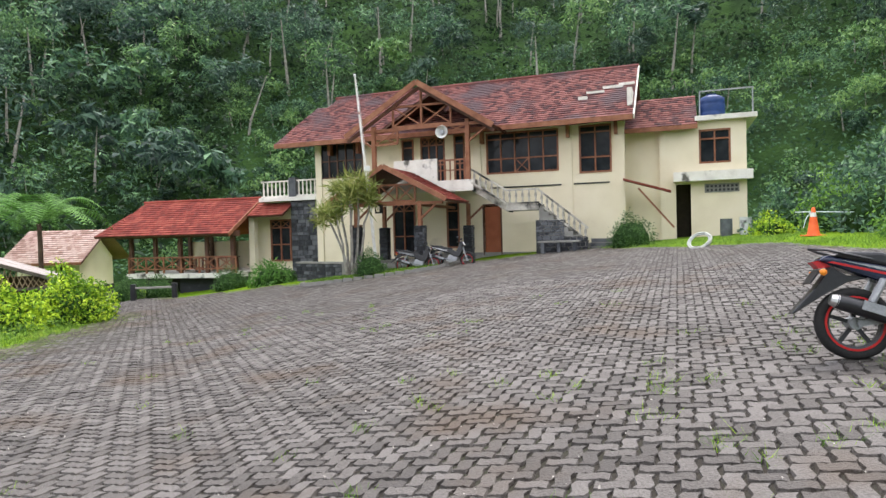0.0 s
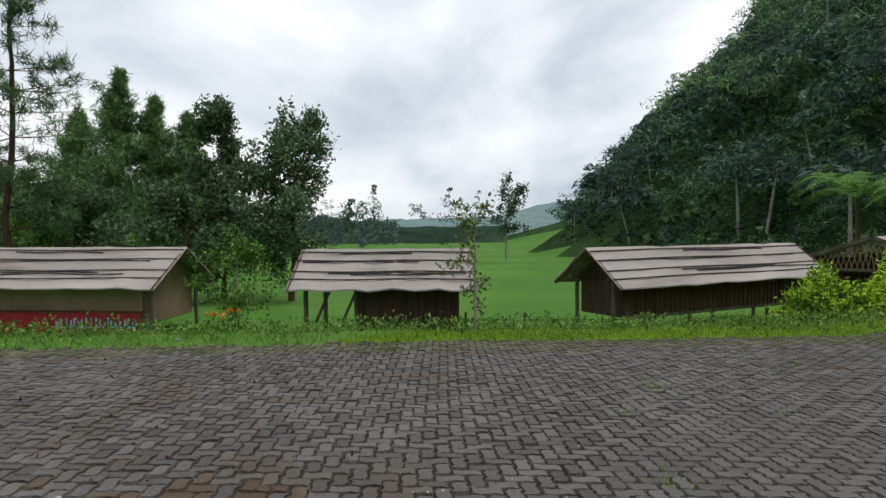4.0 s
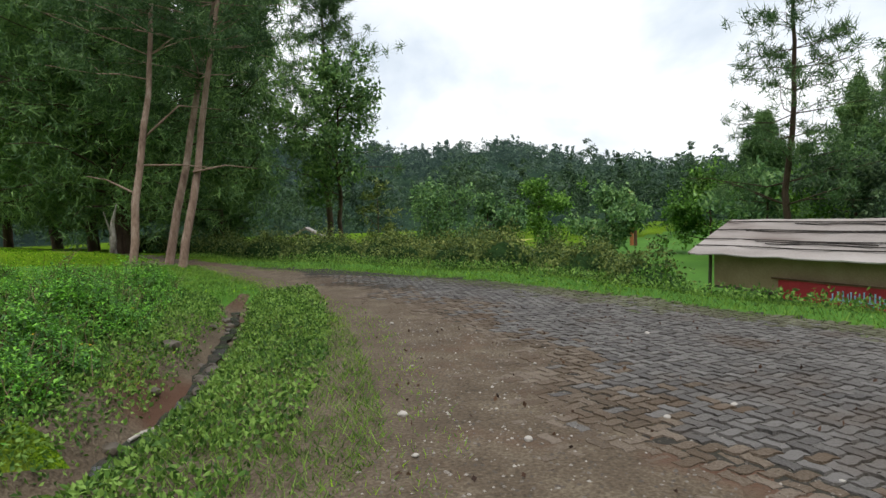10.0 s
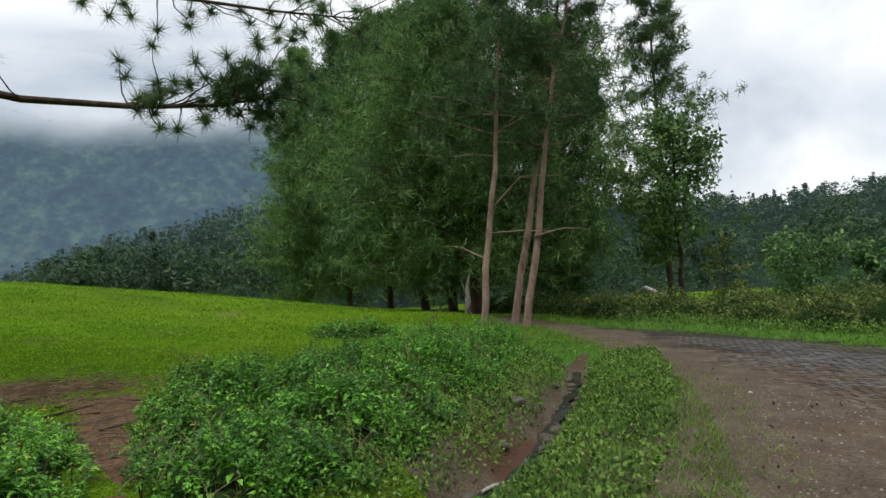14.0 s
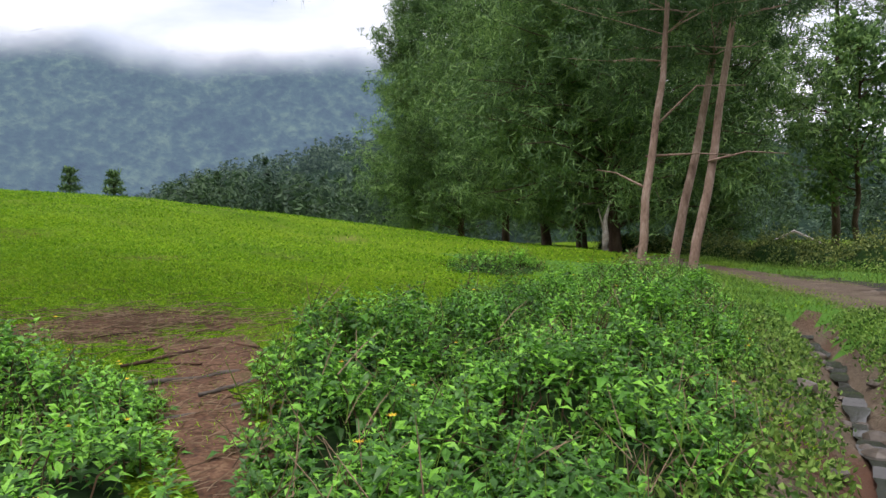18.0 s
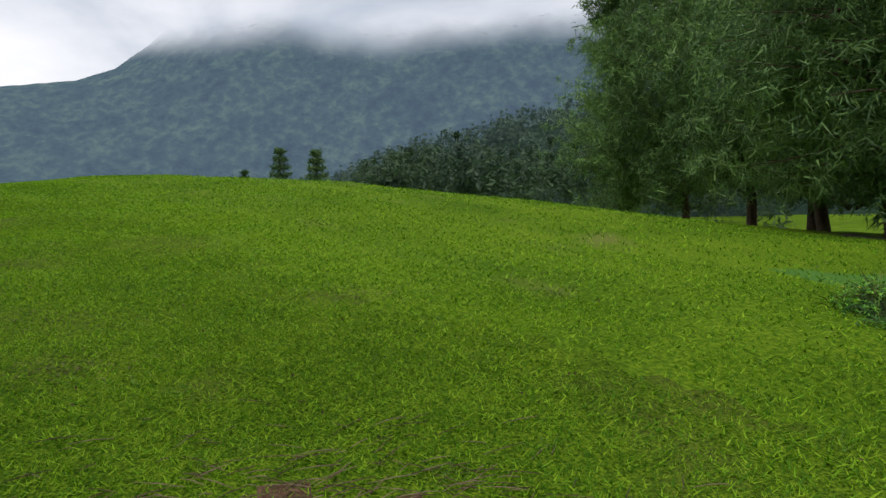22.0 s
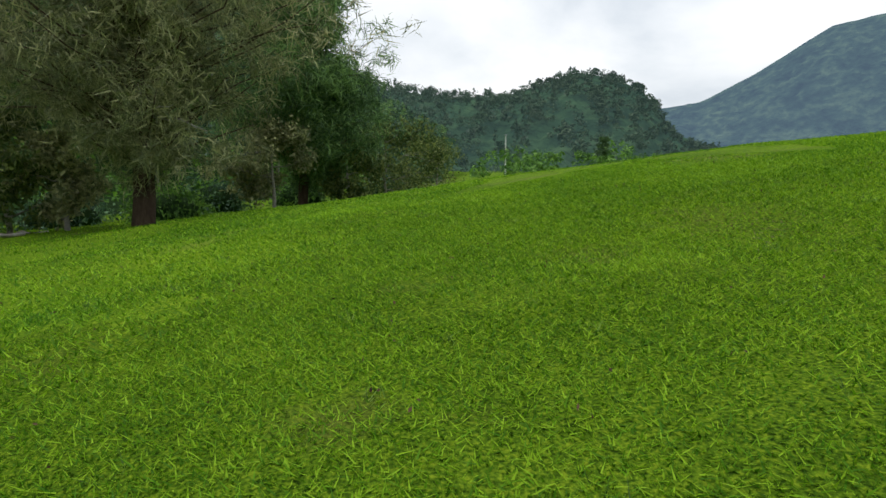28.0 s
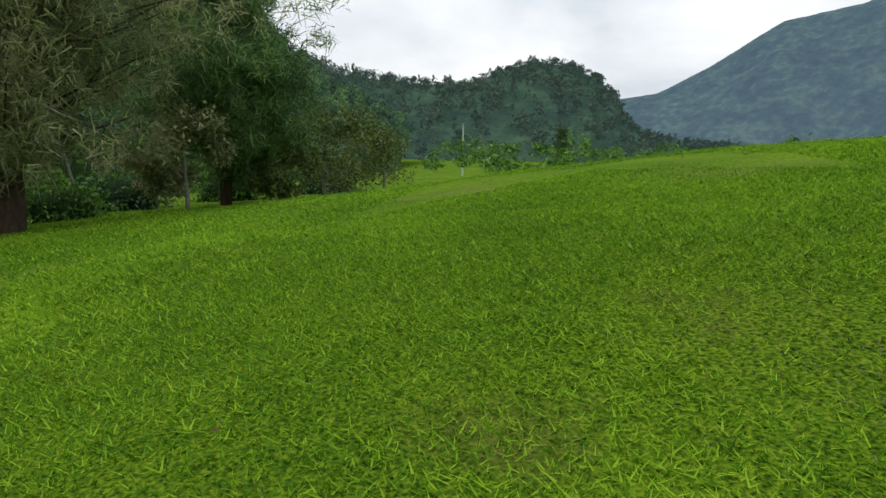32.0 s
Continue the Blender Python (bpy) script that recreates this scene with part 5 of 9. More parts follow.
    # low wing left of the stone flank
    part("wing_wall", Geo().box(-4.2, 0.7, -0.8, -1.77, 0.9, 3.2), M["cream"], H)
    part("wing_column", Geo().box(-4.0, -0.3, -0.8, -3.66, 0.0, 2.75), M["cream"], H)
    framed_window(H, "wing_window", -3.3, 0.35, -2.0, 2.6, 0.7, 2, (0.4, 0.8), cross=[(0, 2), (1, 2)])
    tile_roof(H, "skirt_roof", (-4.6, 0.6, 3.5), (2.9, 0, 0), (0, -1.2, -0.7), mat="tile_clean")
    # outside stair with landing
    st = part("stair", Geo().box(10.6, -2.2, 2.5, 12.0, -1.0, 2.75), M["mildew"], H)
    part("stair_flight", Geo().add([(8.9, -1.9, 3.8), (10.6, -1.9, 2.75), (10.6, -1.0, 2.75), (8.9, -1.0, 3.8), (8.9, -1.9, 3.5), (10.6, -1.9, 2.45), (10.6, -1.0, 2.45), (8.9, -1.0, 3.5)],
                                   [(0, 3, 2, 1), (4, 5, 6, 7), (0, 1, 5, 4), (2, 3, 7, 6), (1, 2, 6, 5), (3, 0, 4, 7)]), M["mildew"], st)
    low0 = 1.25
    for i in range(10):
        x = 12.0 + i * 0.2
        z = 2.75 - (i + 1) * 0.17
        part("stair_step", Geo().box(x, -2.2, low0 - 0.4, x + 0.2, -1.0, z), M["concrete"], st)
    stone_face(st, (12.0, -2.2, 0.6), (1, 0, 0), 2.0, 0.75, 0.24, 0.16, 91)
    part("stair_base", Geo().box(11.85, -2.19, 0.5, 12.9, -1.0, 2.05), M["mortar"], st)
    stone_face(st, (11.85, -2.21, 1.2), (1, 0, 0), 1.2, 0.85, 0.24, 0.16, 93)
    baluster_rail(st, (9.0, -1.95, 3.75), (10.6, -2.1, 2.75), 0.62, 0.3, "mildew")
    baluster_rail(st, (10.6, -2.15, 2.75), (12.0, -2.15, 2.75), 0.62, 0.3, "mildew")
    baluster_rail(st, (12.0, -2.15, 2.7), (14.0, -2.15, 1.05), 0.62, 0.3, "mildew")
    for i in range(4):
        gs = part("garden_step", Geo().box(14.05, -2.5 + i * 0.3, 0.3, 15.3, -2.2 + i * 0.3, 0.72 + i * 0.16), M["stone"], st, "dark step")
        part("nosing", Geo().box(14.03, -2.52 + i * 0.3, 0.722 + i * 0.16, 15.32, -2.45 + i * 0.3, 0.75 + i * 0.16), M["concrete"], gs, "pale worn nosing")
    # right-hand annex
    part("link_wall", Geo().box(15.202, 1.2, 0.6, 16.9, 1.4, 6.2), M["cream"], H)
    part("link_pilaster", Geo().box(16.75, 0.9, 0.8, 17.05, 1.198, 6.2), M["cream"], H)
    tile_roof(H, "link_roof", (15.3, 3.4, 7.7), (3.0, 0, 0), (0, -2.9, -1.75))
    part("link_fascia", Geo().box(15.3, 0.44, 5.76, 18.3, 0.49, 5.95), M["wood"], H)
    wall_with_holes(H, "annex_wall", 17.052, 20.2, 0.8, 6.1, 0.9, 1.1, [(17.4, 0.8, 18.0, 3.45), (18.35, 4.3, 19.6, 5.75)], "cream")
    part("annex_side", Geo().box(20.0, 1.102, 0.8, 20.2, 5.0, 6.1), M["cream"], H)
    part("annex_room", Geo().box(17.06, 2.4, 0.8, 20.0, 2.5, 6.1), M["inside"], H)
    framed_window(H, "annex_window", 18.35, 4.3, 19.6, 5.75, 0.98, 2, (0.72,))
    part("annex_ledge", Geo().box(17.3, 0.45, 3.55, 20.4, 0.898, 3.95), M["white"], H, "mould-stained white ledge")
    part("annex_roof_slab", Geo().box(18.2, 0.6, 6.1, 20.6, 5.2, 6.3), M["white"], H)
    v = part("vent_block", Geo().box(18.55, 0.86, 3.05, 19.9, 0.898, 3.42), M["concrete"], H)
    for i in range(8):
        for j in range(2):
            part("vent_hole", Geo().box(18.62 + i * 0.16, 0.845, 3.1 + j * 0.16, 18.72 + i * 0.16, 0.862, 3.2 + j * 0.16), M["black"], v)
    rl = part("roof_rail", Geo().beam((18.4, 0.8, 7.35), (20.5, 0.8, 7.35), 0.05), M["grey_metal"], H)
    for x in (18.4, 20.45):
        part("rail_post", Geo().beam((x, 0.8, 6.3), (x, 0.8, 7.35), 0.05), M["grey_metal"], rl)
    part("lean_to_roof", Geo().beam((15.3, -0.3, 3.7), (17.2, -0.3, 3.1), 0.9, 0.07), M["tile_clean"], H)
    part("lean_to_prop", Geo().beam((15.9, -0.5, 3.3), (17.3, -0.3, 1.6), 0.07), M["wood"], H)
    return H


house = main_house()


def on_house(x, y, z, rz=0.0):
    return house.matrix_basis @ pose(x, y, z, 0, 0, rz)


def water_tank():
    T = thing("water_tank", "round dark blue plastic water tank on the annex roof", "water tank", on_house(18.95, 2.2, 6.3))
    part("body", Geo().lathe([(0.0, 0), (0.52, 0), (0.55, 0.06), (0.55, 0.3), (0.53, 0.34), (0.55, 0.38), (0.55, 0.66), (0.53, 0.7), (0.55, 0.74), (0.53, 0.95), (0.35, 1.06), (0.2, 1.1)], sides=20), M["tank"], T, smooth=True)
    part("lid", Geo().lathe([(0.22, 1.09), (0.22, 1.15), (0.0, 1.17)], sides=16), M["tank"], T)


def loudspeaker():
    S = thing("loudspeaker", "round white horn loudspeaker hung under the balcony gable", "loudspeaker", on_house(7.8, -2.35, 6.05))
    part("horn", Geo().lathe([(0.27, 0), (0.29, 0.02), (0.27, 0.05), (0.16, 0.12), (0.08, 0.26), (0.06, 0.4), (0.0, 0.4)], sides=20), M["pale"], S, smooth=True, at=pose(0, 0, 0, -90))
    part("driver", Geo().lathe([(0.0, 0.02), (0.1, 0.02), (0.1, 0.1)], sides=14), M["grey_metal"], S, at=pose(0, 0, 0, -90))
    part("bracket", Geo().beam((0, 0.3, 0), (0, 0.42, 0.3), 0.04), M["grey_metal"], S)


def pavilion():
    P = thing("open_pavilion", "open timber pavilion with red tile hip roof on a raised deck", "pavilion", pose(-4.67, 39.4, 0, 0, 0, -36))
    L, D, zd = 9.0, 5.5, -0.12
    part("deck", Geo().box(2.4, 0, zd - 0.25, L, D, zd), M["white"], P)
    part("stone_footing", Geo().box(2.6, 1.2, -1.9, 3.6, 1.5, zd - 0.25).box(5.2, 0.6, -1.9, L, 0.9, zd - 0.25), M["stone"], P)
    # Dark sheet added below the deck, painted as the shade there.
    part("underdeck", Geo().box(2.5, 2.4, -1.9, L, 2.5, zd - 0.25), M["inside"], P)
    for x in (2.6, 4.1, 5.6, 7.2, 8.7):
        for y in (0.2, D - 0.2):
            part("post", Geo().box(x - 0.09, y - 0.09, zd, x + 0.09, y + 0.09, 1.95), M["darkwood"], P)
    part("eave_beam", Geo().box(1.9, -0.2, 1.75, L + 0.3, -0.05, 2.05), M["darkwood"], P)
    part("half_wall", Geo().box(2.5, D - 0.1, zd, L, D, 1.5), M["cream"], P)
    r = part("railing", Geo().beam((2.5, 0.1, 0.72), (8.9, 0.1, 0.72), 0.07).beam((2.5, 0.1, 0.1), (8.9, 0.1, 0.1), 0.07), M["wood"], P)
    xs = np.linspace(2.5, 8.9, 7)
    for x in xs:
        part("rail_post", Geo().beam((x, 0.1, zd), (x, 0.1, 0.75), 0.08), M["wood"], r)
    for a, b in zip(xs, xs[1:]):
        part("cross_brace", Geo().beam((a, 0.09, 0.1), (b, 0.09, 0.72), 0.05).beam((a, 0.11, 0.72), (b, 0.11, 0.1), 0.05), M["wood"], r)
        part("rail_upright", Geo().beam(((a + b) / 2, 0.1, 0.1), ((a + b) / 2, 0.1, 0.72), 0.05), M["wood"], r)
    tile_roof(P, "roof", (1.6, D / 2, 3.8), (L - 1.6, 0, 0), (0, -D / 2 - 0.7, -1.9), mat="tile_clean")
    tile_roof(P, "roof", (1.05, D / 2 - 0.6, 3.2), (0.55, 0, 0), (0, -D / 2 - 0.1, -1.3), mat="tile_clean")
    part("back_slope", Geo().add([(1.6, D / 2, 3.8), (L, D / 2, 3.8), (L, D + 0.7, 1.9), (1.6, D + 0.7, 1.9)], [(0, 1, 2, 3)]), M["tile_clean"], P)
    part("gable_board", Geo().beam((L + 0.03, D / 2, 3.75), (L + 0.03, -0.7, 1.85), 0.05, 0.2), M["wood"], P)
    part("ridge_cap", Geo().tube([(1.5, D / 2, 3.82), (L + 0.1, D / 2, 3.82)], [0.1, 0.1], 8), M["tile_clean"], P)
    for x in (4.6, 6.8):
        b = thing("meal_table", "dark timber table standing inside the pavilion", "table", P.matrix_basis @ pose(x, 2.4, zd))
        part("tabletop", Geo().box(-0.7, -0.4, 0.7, 0.7, 0.4, 0.76), M["darkwood"], b)
        for sx in (-0.6, 0.6):
            for sy in (-0.3, 0.3):
                part("leg", Geo().box(sx - 0.04, sy - 0.04, 0, sx + 0.04, sy + 0.04, 0.7), M["darkwood"], b)


def cottage():
    C = thing("cottage", "small cream cottage with a pale weathered tile roof", "house", pose(-10.6, 43.8, 0, 0, 0, -20))
    part("wall", Geo().box(2.0, 0, -2.4, 5.5, 4.0, 0.75), M["cream"], C)
    part("base", Geo().box(1.97, -0.03, -2.6, 5.53, 4.03, -1.0), M["stone"], C)
    framed_window(C, "window", 4.2, -0.35, 5.0, 0.35, -0.002, 2, ())
    tile_roof(C, "roof", (1.6, 2.0, 2.4), (4.6, 0, 0), (0, -3.2, -1.9), mat="tile_pale")
    part("back_slope", Geo().add([(1.6, 2.0, 2.4), (6.2, 2.0, 2.4), (6.2, 5.2, 0.5), (1.6, 5.2, 0.5)], [(0, 1, 2, 3)]), M["tile_pale"], C)
    part("gable_wall", Geo().add([(5.49, 0, 0.75), (5.49, 4, 0.75), (5.49, 2, 2.2), (5.3, 0, 0.75), (5.3, 4, 0.75), (5.3, 2, 2.2)], [(0, 1, 2), (5, 4, 3)]), M["cream"], C)
    part("fascia", Geo().box(1.6, -1.26, 0.4, 6.2, -1.2, 0.56), M["wood"], C)
    for i in range(4):
        part("entrance_step", Geo().box(5.7, -1.8 + 0.3 * i, -2.2, 7.9, -1.5 + 0.3 * i, -1.75 + 0.17 * i), M["concrete"], C)


water_tank()
loudspeaker()
pavilion()
cottage()

# ---- bamboo huts beside the road ----
def sheet_roof(parent, L, y0, z0, ym, zm, y1, z1, x0=0.0, seed=1, rows=((0.12, 2), (0.34, 2), (0.62, 3), (0.8, 1))):
    """Two slopes of grey fibre sheeting, held down by split bamboo."""
    rng = np.random.default_rng(seed)
    for nm, ya, za in (("roof_sheet", y0, z0), ("roof_sheet", y1, z1)):
        n = 16
        g = Geo()
        top, low = [], []
        for i in range(n + 1):
            x = x0 + L * i / n
            sag = 0.02 * math.sin(i * 1.7 + seed) + rng.normal(0, 0.006)
            for t in (0, 0.33, 0.67, 1.0):
                y, z = ym + (ya - ym) * t, zm + (za - zm) * t + sag * (1 if t not in (0,) else 0.4) + rng.normal(0, 0.006)
                top.append((x, y + (rng.normal(0, 0.02) if t == 1.0 else 0), z))
        k = 4
        f = [(i * k + j, (i + 1) * k + j, (i + 1) * k + j + 1, i * k + j + 1) for i in range(n) for j in range(k - 1)]
        g.add(top, f)
        g.add([(x, y, z - 0.035) for x, y, z in top], [q[::-1] for q in f])
        edge = [i * k + 3 for i in range(n + 1)]
        for a, b in zip(edge, edge[1:]):
            g.add([top[a], top[b], tuple(np.array(top[b]) - (0, 0, 0.035)), tuple(np.array(top[a]) - (0, 0, 0.035))], [(0, 1, 2, 3)])
        for e in (0, n):
            for j in range(3):
                a, b = top[e * k + j], top[e * k + j + 1]
                g.add([a, b, tuple(np.array(b) - (0, 0, 0.035)), tuple(np.array(a) - (0, 0, 0.035))], [(0, 1, 2, 3)])
        part(nm, g, M["thatch"], parent, smooth=False)
    for t, m in rows:
        for r in range(m):
            xa = x0 + rng.uniform(0.0, 0.4 * L) * (r > 0)
            xb = x0 + L - rng.uniform(0.0, 0.35 * L) * (r > 0)
            tt = t + r * 0.035 + rng.normal(0, 0.008)
            pts = []
            for s in np.linspace(0, 1, 9):
                w = tt + 0.012 * math.sin(s * 9 + r * 2 + seed)
                pts.append((xa + (xb - xa) * s, ym + (y0 - ym) * w, zm + (z0 - zm) * w + 0.03))
            part("batten", Geo().tube(pts, 0.017, 5), M["batten"], parent)


def hut(at, L, label, kind, wall_mat, walls, ground, seed, ridge_z=1.12, eave_z=0.3, y0=0.0, ym=2.1, y1=4.2):
    Hh = thing("bamboo_hut", label, "hut", at, "roadside huts")
    sheet_roof(Hh, L, y0, eave_z, ym, ridge_z, y1, eave_z, seed=seed)
    rng = np.random.default_rng(seed)
    g0 = ground
    for x in np.linspace(0.35, L - 0.35, 4):
        for y in (y0 + 0.55, y1 - 0.55):
            top = eave_z + 0.2
            part("post", Geo().tube(wander(rng, (x, y, g0 - 0.3), (x + rng.normal(0, 0.02), y, top), 5, 0.012), 0.055, 7), M["post"], Hh)
    for y in (y0 + 0.55, y1 - 0.55):
        part("plate", Geo().beam((0.1, y, eave_z + 0.17), (L - 0.1, y, eave_z + 0.17), 0.08), M["post"], Hh)
    part("ridge_pole", Geo().tube([(0.02, ym, ridge_z - 0.07), (L - 0.02, ym, ridge_z - 0.07)], 0.045, 7), M["post"], Hh)
    for x in (0.05, L - 0.05):
        for ya in (y0, y1):
            part("barge_rafter", Geo().beam((x, ym, ridge_z - 0.05), (x, ya, eave_z - 0.03), 0.05, 0.07), M["darkwood"], Hh)
    for xa, xb, za, zb in walls:
        ya, yb = y0 + 0.5, y1 - 0.5
        part("wall_panel", Geo().box(xa, ya - 0.02, za, xb, ya + 0.02, zb), M[wall_mat], Hh)
        part("wall_panel", Geo().box(xa, yb - 0.02, za, xb, yb + 0.02, zb), M[wall_mat], Hh)
        for x in (xa, xb):
            s = (ridge_z - eave_z) / (ym - y0)
            prof = [(ya + 0.021, za), (yb - 0.021, za), (yb - 0.021, zb), (ym, ridge_z - 0.12), (ya + 0.021, zb)]
            v = [(x - 0.02, p, q) for p, q in prof] + [(x + 0.02, p, q) for p, q in prof]
            part("gable_panel", Geo().add(v, [(0, 1, 2), (0, 2, 3), (0, 3, 4), (7, 6, 5), (8, 7, 5), (9, 8, 5)]).add(v, [(0, 5, 6, 1), (2, 7, 8, 3), (3, 8, 9, 4)]), M[wall_mat], Hh)
        part("floor_beam", Geo().beam((xa, ya, za - 0.04), (xb, ya, za - 0.04), 0.08), M["post"], Hh)
        part("floor", Geo().box(xa, ya + 0.03, za - 0.02, xb, yb - 0.03, za + 0.02), M["darkwood"], Hh)
    return Hh


hut_a = hut(pose(-22.13, 0.35, 0, 0, 0, 44.6), 7.25, "tan board hut with a grey bamboo-tied sheet roof and red banner", "a", "board", [(0.6, 6.7, -0.92, 0.26)], -1.35, 3, ridge_z=1.07, eave_z=0.08, ym=1.91, y1=3.82)
hut_b = hut(pose(-12.77, 6.78, 0, 0, 0, 46.8), 4.08, "small stilt hut with half-open front and grey sheet roof", "b", "bamboo", [(1.5, 3.75, -0.72, 0.36)], -1.1, 5, ridge_z=1.07, eave_z=0.24, ym=1.62, y1=3.24)
hut_c = hut(pose(-8.7, 13.48, 0, 0, 0, 76.3), 8.85, "dark woven bamboo hut with grey sheet roof behind weeds", "c", "bamboo", [(0.55, 8.3, -0.7, 0.2)], -1.1, 8, ridge_z=1.05, eave_z=0.09, ym=1.25, y1=2.5)
for xa in (0.55, 1.15):
    part("knee_brace", Geo().beam((xa, 0.55, -0.55), (xa + 0.38, 0.55, 0.3), 0.06), M["post"], hut_b)
for x in np.linspace(1.55, 3.7, 15):
    part("wall_batten", Geo().beam((x, 0.47, -0.72), (x, 0.47, 0.32), 0.035), M["bamboo"], hut_b)
for x in np.linspace(0.6, 8.2, 42):
    part("wall_batten", Geo().beam((x, 0.47, -0.7), (x, 0.47, 0.17), 0.035), M["bamboo"], hut_c)
lat = Geo()
for i in range(9):
    lat.beam((0.5, 0.45 + i * 0.18, 0.18), (0.5, 0.57 + i * 0.18, 0.42), 0.02)
    lat.beam((0.5, 0.57 + i * 0.18, 0.18), (0.5, 0.45 + i * 0.18, 0.42), 0.02)
tagged(part("gable_lattice", lat, M["bamboo"], hut_c), kind="stuff")


def banner():
    B = thing("red_banner", "faded red cloth banner with pale blue lettering on the hut's base", "banner", hut_a.matrix_basis @ pose(2.9, 0.4, -1.1))
    n = 12
    top = [(3.8 * i / n, -0.02 + 0.02 * math.sin(i * 1.9), 0.52 + 0.015 * math.sin(i)) for i in range(n + 1)]
    low = [(3.8 * i / n, -0.02 + 0.03 * math.sin(i * 1.9 + 0.6), 0.0) for i in range(n + 1)]
    part("cloth", Geo().add(top + low, [(i, i + 1, n + 2 + i, n + 1 + i) for i in range(n)]), M["banner"], B)
    rngb = np.random.default_rng(9)
    g = Geo()
    x = 1.5
    while x < 3.72:
        w, h = rngb.uniform(0.05, 0.14), rngb.uniform(0.1, 0.24)
        g.box(x, -0.062, 0.12, x + w, -0.05, 0.16)
        g.box(x + w * 0.5, -0.062, 0.161, x + w * 0.5 + 0.035, -0.05, 0.16 + h)
        if rngb.random() < 0.5:
            g.box(x + 0.02, -0.062, 0.05, x + 0.05, -0.05, 0.08)
        x += w + 0.012
    tagged(part("lettering", g, M["banner_text"], B, "pale blue script strokes"), kind="stuff")
    part("wooden_rail", Geo().beam((-0.2, -0.03, 0.56), (4.0, -0.03, 0.54), 0.05), M["darkwood"], B)


banner()


def lattice_hut():
    Hh = thing("lattice_hut", "open hut with a bamboo lattice gable and pale sheet roof", "hut", pose(-6.36, 25.2, 0, 0, 0, 8), "roadside huts")
    zr, zez, w, Ln = 1.2, 0.25, 2.6, 6.0
    for s in (-1, 1):
        rows = Geo()
        for i in range(8):
            ya, yb = Ln * i / 8, Ln * (i + 1) / 8 + 0.05
            rows.add([(0, ya, zr + 0.01 * (i % 2)), (0, yb, zr + 0.01 * (i % 2)), (s * w, yb, zez + 0.01 * (i % 2)), (s * w, ya, zez + 0.01 * (i % 2)),
                      (0, ya, zr - 0.03), (0, yb, zr - 0.03), (s * w, yb, zez - 0.03), (s * w, ya, zez - 0.03)], [(0, 1, 2, 3), (7, 6, 5, 4), (0, 3, 7, 4), (1, 5, 6, 2), (2, 6, 7, 3)])
        tagged(part("roof_sheets", rows, M["thatch"], Hh), kind="stuff")
        part("barge_rafter", Geo().beam((0, -0.03, zr), (s * w, -0.03, zez), 0.06, 0.12), M["post"], Hh)
        for y in (0.2, 3.0, 5.8):
            part("post", Geo().box(s * 2.1 - 0.06, y - 0.06, -2.2, s * 2.1 + 0.06, y + 0.06, 0.42), M["post"], Hh)
    lt = Geo()
    for i in range(-14, 15):
        x = i * 0.16
        h = max(0.0, (zr - 0.12) - abs(x) * (zr - zez) / w)
        lo = 0.1
        if h - lo > 0.1:
            lt.beam((x - 0.1, 0.05, lo), (x + 0.1, 0.05, h), 0.025)
            lt.beam((x + 0.1, 0.07, lo), (x - 0.1, 0.07, h), 0.025)
    tagged(part("gable_lattice", lt, M["board"], Hh), kind="stuff")
    part("back_wall", Geo().box(-2.1, 3.0, -2.0, 2.1, 3.1, 0.4), M["bamboo"], Hh)
    part("tie_beam", Geo().beam((-2.2, 0.05, 0.08), (2.2, 0.05, 0.08), 0.1), M["post"], Hh)


lattice_hut()


def far_hut():
    F = thing("thatched_shelter", "low dark thatched shelter behind the hedge", "shelter", SOUTH_FRAME @ pose(-36.5, -30.5, -1.5, 0, 0, 40))
    for s in (-1, 1):
        part("roof_slope", Geo().add([(-2.6, 0, 2.4), (2.6, 0, 2.4), (2.8, s * 2.2, 1.2), (-2.8, s * 2.2, 1.2), (-2.6, 0, 2.28), (2.6, 0, 2.28), (2.8, s * 2.2, 1.08), (-2.8, s * 2.2, 1.08)],
                                     [(0, 1, 2, 3), (7, 6, 5, 4), (2, 6, 7, 3), (0, 3, 7, 4), (1, 5, 6, 2)]), M["thatch"], F)
    for x in (-2.3, 2.3):
        for y in (-1.6, 1.6):
            part("post", Geo().box(x - 0.08, y - 0.08, -0.3, x + 0.08, y + 0.08, 1.5), M["darkwood"], F)
    # Sheet in the painted interior darkness, for the shelter's shaded inside.
    part("back_wall", Geo().box(-2.3, -0.1, -0.3, 2.3, 0.0, 1.9), M["inside"], F)


far_hut()


def climbing_tower():
    C = thing("rope_tower", "tall orange timber rope-course pole with crossbars", "pole", SOUTH_FRAME @ pose(-53.6, -10.4, -1.6, 0, 0, 20))
    part("mast", Geo().tube([(0, 0, 0), (0, 0, 4.6)], [0.16, 0.13], 8), M["orange_paint"], C)
    part("mast", Geo().tube([(0.9, 0.2, 0), (0.9, 0.2, 3.6)], [0.14, 0.12], 8), M["darkwood"], C)
    part("crossbar", Geo().beam((-0.6, 0, 3.1), (1.2, 0.1, 3.1), 0.14), M["orange_paint"], C)
    part("brace", Geo().beam((0, 0, 2.2), (1.6, 0.1, 3.4), 0.1), M["darkwood"], C)


climbing_tower()


